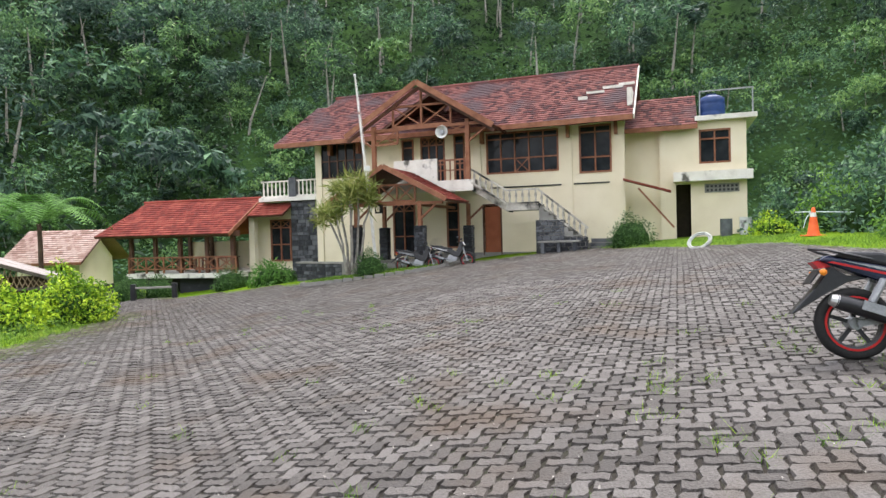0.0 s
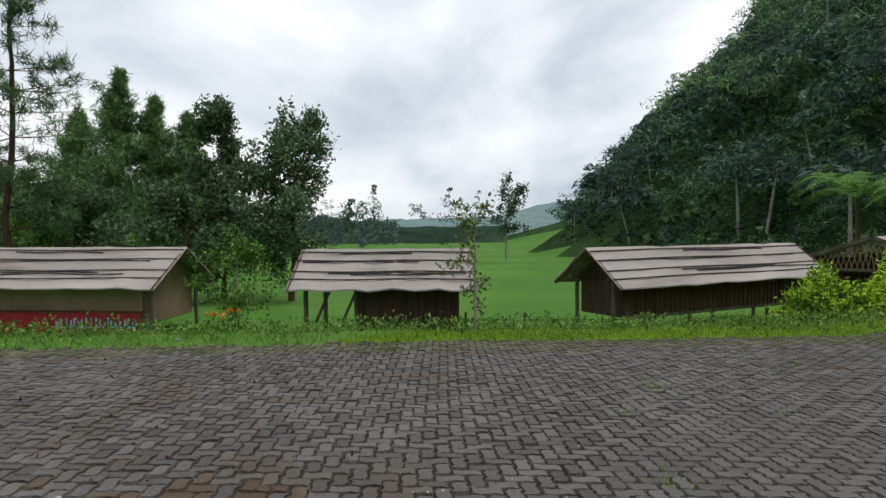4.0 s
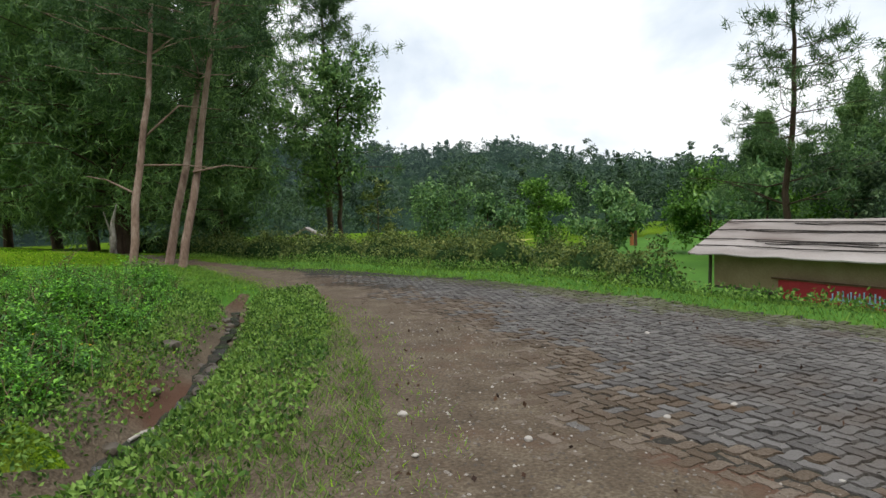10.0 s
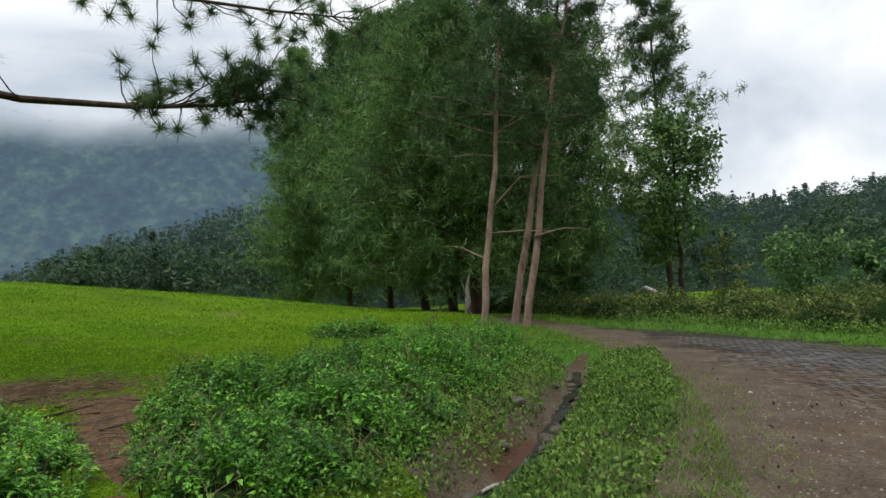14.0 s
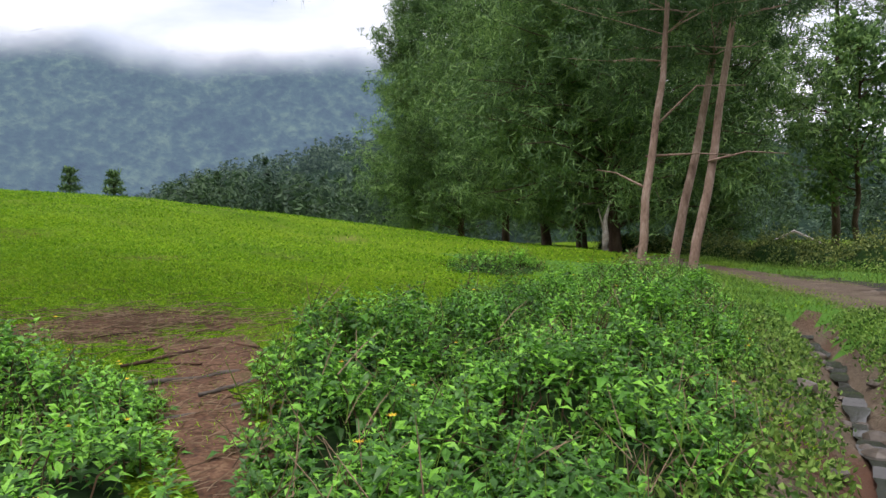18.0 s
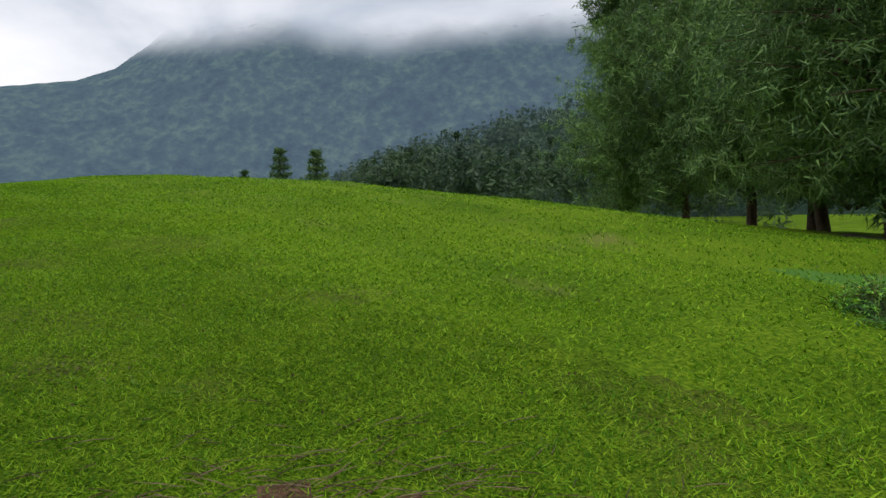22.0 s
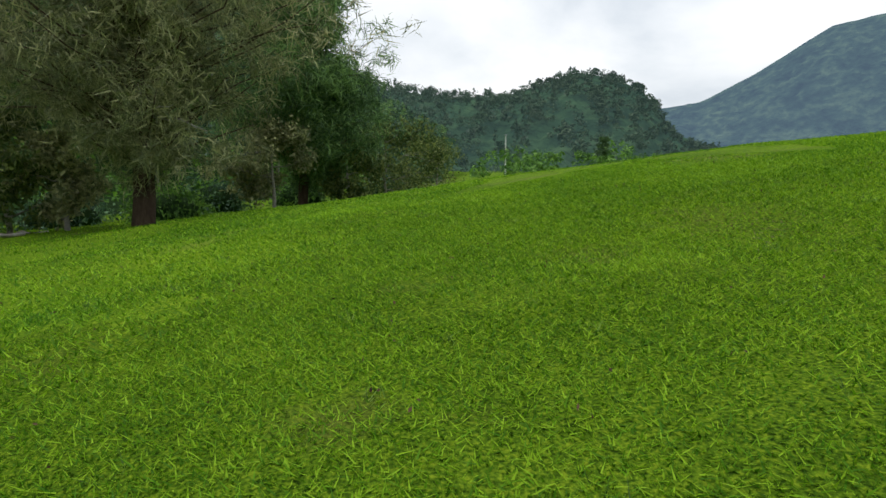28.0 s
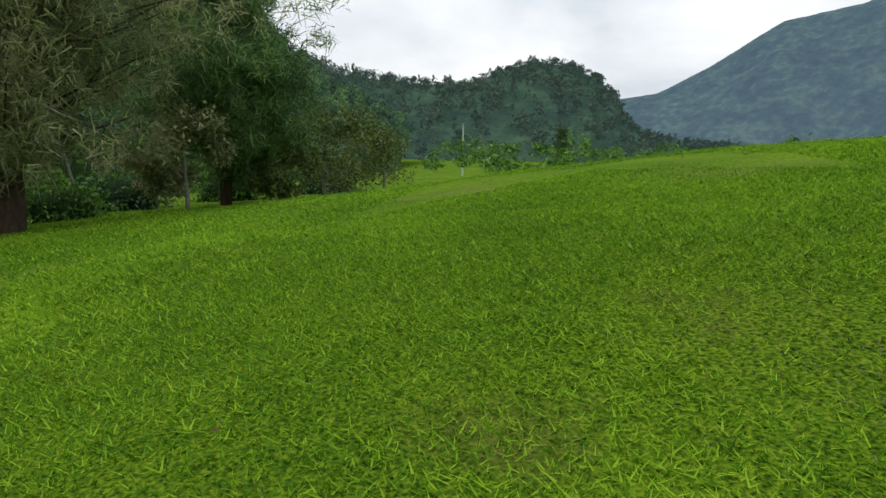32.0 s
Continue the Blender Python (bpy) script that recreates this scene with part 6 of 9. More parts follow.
def bamboo_fence(points, name="bamboo_fence"):
    p0 = points[0]
    F = thing(name, "low green bamboo rail fence at the field's edge", "fence", rest(p0[0], p0[1]))
    o = np.array(F.matrix_basis.translation)
    tops = []
    for x, y in points:
        z = float(surface_z(np.array([x]), np.array([y]))[0])
        part("fence_post", Geo().tube([np.array((x, y, z - 0.2)) - o, np.array((x + 0.03, y, z + 0.62)) - o], 0.03, 6), M["post"], F)
        tops.append(np.array((x, y, z + 0.45)) - o)
    for a, b in zip(tops, tops[1:]):
        part("rail", Geo().tube([a, b], 0.03, 6), M["fern"], F)
        part("rail", Geo().tube([a - (0, 0, 0.25), b - (0, 0, 0.22)], 0.025, 6), M["fern"], F)


bamboo_fence([(-10.4, 9.9), (-9.8, 11.2), (-9.2, 12.4), (-8.6, 13.6)])

# ---- trees ----
rng = np.random.default_rng(17)
plant("tall_pine", "tall open pine with dark tufted boughs behind the huts", "tree", pose(-31.07, 4.63, -1.45), *pine(rng, 15.8, 0.2, 3.7, 15, 11, 30, 0.4, 0.17, (0.3, 0.2)), M["bark"], M["pine_needle"])
for x, y, h, s, sd in ((-48.5, 13.7, 14.8, 4.0, 1), (-48.8, 16.2, 13.2, 3.8, 2), (-47.1, 17.9, 12.0, 3.4, 3), (-53.0, 12.2, 12.2, 4.2, 4), (-48.1, 5.5, 9.5, 3.2, 5)):
    plant("dark_casuarina", "dark feathery she-oak at the field's edge", "tree", pose(x, y, -1.6), *casuarina(np.random.default_rng(sd), h, s, 0.06, 170, 18, 0.5, 0.2, width=0.045, shape=0.9), M["bark"], M["needle"], "field casuarinas")
plant("broadleaf_tree", "rounded broadleaf tree on the field behind the huts", "tree", pose(-24.01, 13.19, -1.45), *broadleaf(np.random.default_rng(6), 8.0, 1.85, 0.16, 150, 80, 0.2, 0.15, forks=15), M["bark"], M["fieldleaf"])
plant("broadleaf_tree", "tall pointed broadleaf tree on the field", "tree", pose(-26.54, 11.46, -1.45), *broadleaf(np.random.default_rng(7), 8.6, 1.35, 0.12, 180, 70, 0.2, 0.13, forks=24, taper_top=0.8), M["bark"], M["fieldleaf"])
plant("broadleaf_tree", "low spreading tree beside the pointed one", "tree", pose(-26.21, 9.60, -1.45), *broadleaf(np.random.default_rng(8), 4.9, 1.7, 0.14, 110, 70, 0.2, 0.12, forks=10), M["bark"], M["fieldleaf"])
plant("broadleaf_tree", "low dark tree at the foot of the pine", "tree", pose(-33.59, 7.46, -1.45), *broadleaf(np.random.default_rng(26), 5.4, 2.3, 0.1, 130, 70, 0.22, 0.13, forks=10), M["bark"], M["fieldleaf"])
plant("low_tree", "low many-stemmed tree between two huts", "tree", pose(-17.26, 7.71, -1.3), *broadleaf(np.random.default_rng(9), 2.9, 1.1, 0.3, 60, 34, 0.13, 0.05, forks=8), M["grey_bark"], M["broad"])
plant("slender_sapling", "slender sparse sapling beside the small hut", "tree", pose(-8.44, 8.15, -0.5), *broadleaf(np.random.default_rng(10), 2.75, 0.45, 0.25, 36, 14, 0.1, 0.035, forks=9), M["grey_bark"], M["azalea"])
plant("sparse_far_tree", "thin-crowned tree far across the field", "tree", pose(-51.6, 57.5, -1.8), *broadleaf(np.random.default_rng(11), 9.5, 2.4, 0.3, 70, 22, 0.4, 0.13, forks=10), M["grey_bark"], M["jungle_far"])
plant("young_tree", "slim upright sapling beyond the hedge", "tree", SOUTH_FRAME @ pose(-28.0, -17.6, -1.5), *broadleaf(np.random.default_rng(12), 5.2, 0.9, 0.3, 40, 16, 0.22, 0.06, forks=8), M["bark"], M["azalea"])
for x, y, h, s, sd in ((-44, -3, 5.4, 2.3, 13), (-41, -9, 4.4, 2.0, 14), (-47, -16, 5.6, 2.4, 15), (-38, 0.5, 5.0, 2.2, 16), (-40, -17, 4.2, 1.9, 18), (-37, 4.4, 5.6, 2.2, 19), (-45, -24, 5.8, 2.6, 22)):
    plant("orchard_tree", "bushy fruit tree beyond the hedge", "tree", SOUTH_FRAME @ pose(x, y, -1.5), *broadleaf(np.random.default_rng(sd), h, s, 0.12, 90, 45, 0.32, 0.12, forks=9), M["bark"], M["broad" if sd % 2 else "jungle_bright"], "orchard trees")

# pines and she-oaks where the road bends
plant("tall_pine", "tall open pine beyond the road's bend", "tree", SOUTH_FRAME @ pose(-30.7, -23.2, -1.5), *pine(np.random.default_rng(57), 20.0, 0.3, 4.9, 17, 11, 30, 0.5, 0.22, (0.3, 0.4)), M["bark"], M["pine_needle"])
for (x, y), lean, h, r, sd in (((-10.9, -13.6), (-2.6, -1.3), 13.0, 0.12, 31), ((-12.7, -14.5), (-3.9, 0.0), 15.0, 0.14, 32), ((-12.2, -13.2), (-3.3, 0.0), 14.0, 0.13, 33)):
    plant("leaning_pine", "slender leaning pine with pale flaking bark", "tree", rest_south(x, y), *pine(np.random.default_rng(sd), h, 0.42, 3.1, 11, 12, 30, 0.34, r, lean, 1.0), M["pinebark"], M["pine_needle"], "roadside pines")
for x, y, h, s, r, sd, drop in ((-15.9, -21.4, 17.5, 6.6, 0.34, 41, 0.35), (-16.4, -24.4, 16, 5.2, 0.26, 48, 0.2), (-17.4, -29.0, 18, 5.0, 0.26, 42, 0.0), (-18.2, -35.5, 21, 5.4, 0.26, 43, 0.0), (-18.6, -43.0, 24, 5.8, 0.26, 44, 0.0),
                                (-16.9, -48.6, 25, 4.8, 0.24, 45, 0.0), (-21.6, -22.4, 16.0, 5.0, 0.28, 46, 0.2), (-18.9, -32.0, 19, 4.6, 0.24, 47, 0.0)):
    plant("casuarina", "big dark she-oak with hanging feathery foliage", "tree", rest_south(x, y), *casuarina(np.random.default_rng(sd), h, s, 0.11, 165, 24, 0.5, r, base_drop=drop, strands=4, width=0.03 if sd == 41 else 0.042, shape=0.5), M["bark"], M["needle"], "roadside casuarinas")
plant("gum_tree", "tall open-crowned tree with wispy dark tufts", "tree", rest_south(-28.0, -20.3), *broadleaf(np.random.default_rng(49), 11.5, 2.6, 0.35, 120, 44, 0.3, 0.16, (0.4, 0.6), forks=16), M["bark"], M["needle"])


def side_branches():
    """Bare dead branches on the leaning pines and low crooked limbs of the she-oaks."""
    rng = np.random.default_rng(3)
    for a, b, c in (((-12.1, -14.25, 3.9), (-12.8, -13.4, 4.9), (-13.6, -12.6, 4.8)), ((-12.0, -14.4, 3.2), (-12.9, -13.5, 3.2), (-13.4, -12.8, 3.1)), ((-11.95, -14.45, 2.4), (-11.4, -14.9, 2.8), (-11.0, -15.2, 2.9)), ((-12.2, -12.2, 3.0), (-12.9, -11.6, 3.2), (-13.6, -11.0, 3.1))):
        shift = np.array((-0.6, -1.0, 0) if a[1] > -13 else (0.4, 0.25, 0))
        a, b, c = a + shift, b + shift, c + shift
        T = thing("dead_branch", "bare grey dead branch on a leaning pine", "branch", SOUTH_FRAME @ pose(*a))
        pts = [np.zeros(3), (np.array(b) - a) * 0.6, np.array(b) - a, np.array(c) - a]
        part("limb", Geo().tube(pts, [0.035, 0.03, 0.022, 0.01], 6), M["pinebark"], T, smooth=True)
    for x, y, dx, dy in ((-15.9, -21.6, -2.6, 1.5), (-17.2, -27.4, 2.6, -1.4), (-17.2, -27.2, -2.4, 1.6)):
        T = thing("low_limb", "crooked low limb of a she-oak", "branch", rest_south(x, y, 0, -0.9))
        part("limb", Geo().tube(wander(rng, (0, 0, 0), (dx, dy, 1.6), 7, 0.12), np.linspace(0.11, 0.04, 7), 7), M["bark"], T, smooth=True)
    T = thing("bleached_snag", "split bleached dead trunk leaning at a tree's foot", "log", rest_south(-14.6, -20.2))
    part("wood", Geo().tube([(0, 0, -0.1), (0.15, 0.25, 0.5), (0.05, 0.1, 1.2), (-0.1, 0.2, 1.9)], [0.16, 0.13, 0.08, 0.02], 7).tube([(0.1, 0.2, 0.5), (0.5, 0.3, 1.6)], [0.06, 0.015], 5), M["barewood"], T, smooth=True)


side_branches()

# pine whose bough hangs over the path
wood, crown = pine(np.random.default_rng(51), 11.5, 0.68, 2.8, 6, 8, 24, 0.3, 0.2)
rngb = np.random.default_rng(52)
z0 = rest_south(4.0, -6.6)[2][3]
way = np.array([(4.0, -6.6, 5.2), (2.3, -8.4, 5.0), (0.45, -9.1, 4.87), (-1.15, -8.25, 4.66), (-2.11, -7.58, 4.58), (-2.99, -6.94, 4.62)]) - (4.0, -6.6, z0)
wood.tube(way, [0.085, 0.07, 0.06, 0.045, 0.028, 0.012], 8)
seats = []
for k in range(58):
    t = 2.75 + 2.3 * rngb.random() ** 0.8
    i = min(4, int(t))
    root = way[i] + (way[i + 1] - way[i]) * (t - i)
    end = root + np.array([rngb.normal(-0.34, 0.34), rngb.normal(0.2, 0.32), rngb.uniform(-0.5, 1.0) * rngb.random() ** 0.3])
    wood.tube(wander(rngb, root, end, 5, 0.035), np.linspace(0.016, 0.005, 5), 5)
    seats.append(end)
    if k % 2:
        seats.append(root + (end - root) * 0.6 + rngb.normal(0, 0.05, 3))
for root, end in (((0.45, -9.1, 4.87), (0.9, -8.2, 5.2)), ((1.4, -8.75, 4.93), (1.1, -8.1, 5.3))):
    e = np.array(end) - (4.0, -6.6, z0)
    wood.tube(wander(rngb, np.array(root) - (4.0, -6.6, z0), e, 5, 0.03), np.linspace(0.014, 0.005, 5), 5)
    seats += [e, e + (0.08, 0.06, 0.06), e + (-0.1, 0.03, 0.04)]
upper = np.array([(4.0, -6.6, 7.4), (1.6, -8.9, 7.3), (-0.83, -9.5, 7.1), (-3.39, -7.9, 6.45), (-4.67, -7.34, 6.3)]) - (4.0, -6.6, z0)
wood.tube(upper, [0.07, 0.055, 0.04, 0.022, 0.01], 7)
for k in range(40):
    t = 1.7 + 2.25 * rngb.random()
    i = min(3, int(t))
    root = upper[i] + (upper[i + 1] - upper[i]) * (t - i)
    end = root + np.array([rngb.normal(-0.3, 0.4), rngb.normal(0.15, 0.4), rngb.uniform(-0.8, 0.5)])
    wood.tube(wander(rngb, root, end, 5, 0.04), np.linspace(0.014, 0.005, 5), 5)
    seats.append(end)
crown.tris(needles(rngb, seats, 120, 0.016, 0.27, 0.0075, 0.15))
plant("pine", "pine with a needled bough over the path", "tree", rest_south(4.0, -6.6), wood, crown, M["bark"], M["pine_needle"])

# trees along the lawn's east side
plant("lawn_casuarina", "wide dull-brown she-oak on the lawn's edge", "tree", rest_south(26.6, -13.2), *casuarina(np.random.default_rng(61), 12.5, 5.8, 0.16, 150, 24, 0.5, 0.36, width=0.026, shape=0.42, strands=5), M["bark"], M["needle_brown"])
plant("lawn_casuarina", "green she-oak behind the brown one", "tree", rest_south(33.5, -20.5), *casuarina(np.random.default_rng(62), 13.5, 4.0, 0.1, 110, 20, 0.6, 0.26, width=0.032, strands=6), M["bark"], M["needle"])
for x, y, h, s, sd, mt, lb in ((36.2, -26.0, 4.2, 2.4, 63, "azalea", "round bushy tree on the lawn's edge"), (43.0, -33.0, 4.0, 2.4, 64, "azalea", "round bushy tree on the lawn's edge"), (30.8, -18.4, 3.6, 1.5, 65, "needle_brown", "small dull-leaved tree beside the she-oak"),
                               (29.5, -9.5, 4.4, 1.8, 66, "azalea", "thin pale-stemmed tree at the wood's edge"), (31.8, -6.2, 4.8, 1.9, 67, "broad", "thin pale-stemmed tree at the wood's edge"), (28.6, -11.2, 3.2, 1.1, 68, "needle_brown", "small dark tree on the bank"), (33.0, -22.5, 3.0, 1.3, 69, "azalea", "small many-stemmed tree at the lawn's edge")):
    plant("small_tree", lb, "tree", rest_south(x, y), *broadleaf(np.random.default_rng(sd), h, s, 0.18, 90, 50, 0.2, 0.1, forks=10), M["grey_bark"], M[mt], "lawn-side trees")


def araucaria(rng, height, reach, tiers):
    wood, crown = Geo(), Geo()
    wood.tube([(0, 0, -0.3), (0, 0, height)], [height * 0.022, height * 0.004], 7)
    for i in range(tiers):
        t = 0.12 + 0.86 * i / (tiers - 1)
        r = reach * (1 - t * 0.86)
        m = 9
        for j in range(m):
            a = TAU * (j + rng.uniform(-0.3, 0.3)) / m
            s = np.linspace(0.15, 1, 6)[:, None]
            tip = np.array([math.cos(a) * r, math.sin(a) * r, r * 0.12])
            crown.quads(sprays(rng, np.array([0, 0, height * t]) + tip * s, 7, height * 0.012, height * 0.06, height * 0.018, lift=0.2))
    return wood, crown


for x, y, h, r, sd in ((61.5, -66.2, 6.8, 2.6, 71), (29.5, -186.6, 20.5, 6.4, 72), (16.7, -160.8, 17.6, 6.0, 73), (40.0, -190.0, 15.0, 4.4, 74)):
    plant("conifer", "dark tiered conifer beyond the lawn's crest", "tree", rest_south(x, y), *araucaria(np.random.default_rng(sd), h, r, 9), M["bark"], M["pine_needle"], "conifers beyond the lawn")

# tree ferns by the cottage and on the slope
for x, y, h, r, sd in ((-6.3, 35.9, 4.5, 3.3, 81), (-10.4, 39.4, 5.4, 3.4, 82), (27.5, 37.0, 1.8, 2.6, 83), (21.0, 44.5, 2.4, 2.4, 84)):
    plant("tree_fern", "tall tree fern with arching green fronds", "fern", rest(x, y), *tree_fern(np.random.default_rng(sd), h, 16, r, 0.1), M["bark"], M["fern"], "tree ferns")

pole = thing("lamp_pole", "thin white pole beyond the lawn", "pole", rest_south(93.4, -74.7))
part("shaft", Geo().tube([(0, 0, -0.3), (0, 0, 8.2)], [0.14, 0.1], 8), M["pale"], pole)
part("cap", Geo().lathe([(0.0, 8.2), (0.2, 8.22), (0.2, 8.4), (0, 8.5)], sides=8), M["grey_metal"], pole)

# ---- ground cover ----
def fill(rng, poly, density):
    p = np.array(poly)
    lo, hi = p.min(0), p.max(0)
    n = int(density * (hi[0] - lo[0]) * (hi[1] - lo[1]))
    x, y = rng.uniform(lo[0], hi[0], n), rng.uniform(lo[1], hi[1], n)
    ok = inside(poly, x, y)
    return x[ok], y[ok]


WALKED = south([(-0.24, 1.8), (-0.5, 0.5), (-0.3, -1.0), (-0.15, -2.8), (-0.3, -3.9), (-0.4, -5.6), (0.0, -6.2), (1.1, -7.3), (2.5, -8.6), (5.5, -12.1), (6.9, -13.6)])


def creepers(name, label, poly, density, leaf, tall, seed, clear=0.22):
    """A waist-deep drift of trailing plants: dark stems below, layered leaves above, a few yellow flowers."""
    rng = np.random.default_rng(seed)
    edge = poly + poly[:1]

    def top(x, y):
        e = np.clip(off_line(edge, x, y) / 0.55, 0.12, 1)
        return tall * np.sqrt(e) * (0.66 + hillocks(x, y, 0.9, 0.8) + hillocks(x, y, 0.7, 0.3))

    T = thing(name, label, "plants", pose(0, 0, 0))
    x, y = fill(rng, poly, density / 5)
    far = (off_line(WALKED, x, y) > clear) & (rng.random(len(x)) < 0.62 + hillocks(x, y, 1.3, 0.45))
    x, y = x[far], y[far]
    n = len(x)
    pairs = 4
    h = top(x, y) * rng.uniform(0.72, 1.12, n)
    low = 0.45 * rng.beta(1.0, 2.2, n)
    tip = np.c_[x, y, surface_z(x, y) + h * (1 - low)]
    lean = np.c_[rng.normal(0, 0.3, (n, 2)), np.ones(n)]
    lean = unit(lean)
    turn = rng.uniform(0, TAU, n)
    size = leaf * rng.uniform(0.65, 1.3, n)
    g = Geo()
    for q in range(pairs * 2):
        level = q // 2
        a = turn + (q % 2) * math.pi + level * 1.45 + rng.normal(0, 0.25, n)
        rise = (0.75 - 0.3 * level + rng.normal(0, 0.2, n))[:, None]
        d = unit(np.c_[np.cos(a), np.sin(a), np.zeros(n)] + np.array([0, 0, 1]) * rise)
        c = tip - lean * (0.045 * level) * (size / leaf)[:, None]
        L = (size * (0.55 + 0.2 * level) * rng.uniform(0.8, 1.2, n))[:, None]
        W = L * rng.uniform(0.40, 0.56, (n, 1))
        s_ = unit(np.cross(d, np.array([0, 0, 1.0])) + rng.normal(0, 0.15, (n, 3)))
        u = np.cross(s_, d)
        mid = c + d * L * 0.45 + u * L * 0.06
        end = c + d * L - u * L * 0.14
        V = np.stack([c, mid + s_ * W * 0.5 + u * W * 0.2, mid, mid - s_ * W * 0.5 + u * W * 0.2, end], 1).reshape(-1, 3)
        b = np.arange(n)[:, None] * 5
        g.add(V, np.concatenate([b + [0, 2, 1], b + [1, 2, 4], b + [0, 3, 2], b + [3, 4, 2]]))
    tagged(part("leaves", g, M["creeper"], T), kind="stuff")
    bx, by = fill(rng, poly, 46)
    ok = off_line(WALKED, bx, by) > clear + 0.1
    bx, by = bx[ok], by[ok]
    tagged(part("grass", Geo().tris(grass_blades(rng, np.c_[bx, by], surface_z(bx, by) + top(bx, by) * 0.5, tall * 0.62, 0.011, 0.5)), M["lush_blade"], T), kind="stuff")
    dx, dy = fill(rng, poly, 45)
    dry = (hillocks(dx, dy, 1.0, 0.9) > 0.12) & (off_line(WALKED, dx, dy) > clear + 0.1)
    dx, dy = dx[dry], dy[dry]
    stalks = Geo()
    dz = surface_z(dx, dy) + top(dx, dy)
    for a, b, c in zip(dx, dy, dz):
        q = rng.normal(0, 0.09, 3)
        stalks.tube([(a - q[0], b - q[1], c - 0.16), (a, b, c - 0.03), (a + q[0], b + q[1], c + 0.05 + abs(q[2]) * 0.5)], [0.004, 0.0035, 0.0015], 3)
    tagged(part("dry_growth", stalks, M["straw"], T), kind="stuff")
    stems = Geo()
    xs, ys = fill(rng, poly, 38)
    zs, hs = surface_z(xs, ys), top(xs, ys)
    for a, b_, cz, hh in zip(xs, ys, zs, hs):
        q = rng.normal(0, 0.1, 2)
        stems.tube([(a, b_, cz - 0.05), (a + q[0] * 0.5, b_ + q[1] * 0.5, cz + hh * 0.5), (a + q[0], b_ + q[1], cz + hh * 0.68)], [0.006, 0.005, 0.003], 3)
    tagged(part("stem_tangle", stems, M["litter"], T), kind="stuff")
    # Added dark sheet below the leaves; its colour paints the shade among the stems.
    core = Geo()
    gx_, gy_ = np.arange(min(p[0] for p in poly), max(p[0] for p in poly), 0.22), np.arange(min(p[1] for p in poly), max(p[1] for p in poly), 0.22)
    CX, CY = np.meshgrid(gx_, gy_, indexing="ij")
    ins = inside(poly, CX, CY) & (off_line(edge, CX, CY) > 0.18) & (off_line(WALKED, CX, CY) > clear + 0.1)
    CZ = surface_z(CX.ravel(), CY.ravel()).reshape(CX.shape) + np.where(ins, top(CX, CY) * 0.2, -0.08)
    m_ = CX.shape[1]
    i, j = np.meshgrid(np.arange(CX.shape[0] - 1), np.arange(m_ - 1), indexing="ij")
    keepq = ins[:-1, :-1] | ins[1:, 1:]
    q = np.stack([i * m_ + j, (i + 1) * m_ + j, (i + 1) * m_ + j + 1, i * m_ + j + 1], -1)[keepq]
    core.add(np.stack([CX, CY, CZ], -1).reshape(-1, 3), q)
    part("shaded_underlayer", core, M["floor_and_core_shade"], T, smooth=True)
    fxs, fys = fill(rng, poly, 2.6)
    for a, b_ in zip(fxs[:48], fys[:48]):
        if off_line(WALKED, np.array([a]), np.array([b_]))[0] < clear + 0.1:
            continue
        cz = float(surface_z(np.array([a]), np.array([b_]))[0] + top(np.array([a]), np.array([b_]))[0]) + 0.03
        fl = Geo()
        for p in range(9):
            t = TAU * p / 9
            o = np.array([a, b_, cz])
            fl.quads([[o, o + (0.009 * math.cos(t - 0.3), 0.009 * math.sin(t - 0.3), 0.002), o + (0.028 * math.cos(t), 0.028 * math.sin(t), 0.006), o + (0.009 * math.cos(t + 0.3), 0.009 * math.sin(t + 0.3), 0.002)]])
        fl.lathe([(0.006, 0.004), (0.004, 0.008), (0.0, 0.009)], (a, b_, cz), 6)
        part("flower", fl, M["yellow"], T, "small yellow daisy flower")
    return T


BUSH_W = south([(-0.72, -1.9), (-2.3, -2.1), (-3.4, -3.0), (-5.1, -4.55), (-7.2, -6.6), (-9.2, -9.3), (-9.6, -10.8), (-7.8, -10.8), (-5.5, -8.9), (-3.7, -7.8), (-2.1, -6.9), (-0.9, -5.6), (-0.62, -4.2), (-0.56, -3.0)])
BUSH_E = south([(-0.15, -1.9), (1.9, -2.1), (2.3, -5.6), (1.3, -6.3), (0.5, -6.0), (0.1, -5.55), (-0.2, -4.9), (-0.32, -4.0), (-0.28, -3.0)])
creepers("creeper_drift", "lush trailing green plants with yellow flowers beside the ditch", BUSH_W, 1600, 0.088, 0.54, 101, 0.12)
creepers("creeper_drift", "clump of trailing green plants with yellow flowers by the soil path", BUSH_E, 1700, 0.08, 0.5, 102, 0.02)
creepers("creeper_drift", "low separate clump of trailing plants on the lawn's edge", south([(-4.6, -10.8), (-5.6, -10.4), (-6.8, -10.9), (-7.4, -12.2), (-6.0, -12.4), (-4.9, -11.8)]), 800, 0.09, 0.45, 103)


def grass(name, label, mat, x, y, height, width, lean, seed):
    rng = np.random.default_rng(seed)
    g = Geo().tris(grass_blades(rng, np.c_[x, y], surface_z(x, y), height, width, lean))
    return tagged(part(name, g, M[mat]), label, "grass", kind="stuff")


rng = np.random.default_rng(200)
covered = lambda x, y: inside(BUSH_W, x, y) | inside(BUSH_E, x, y) | inside(ROAD, x, y)


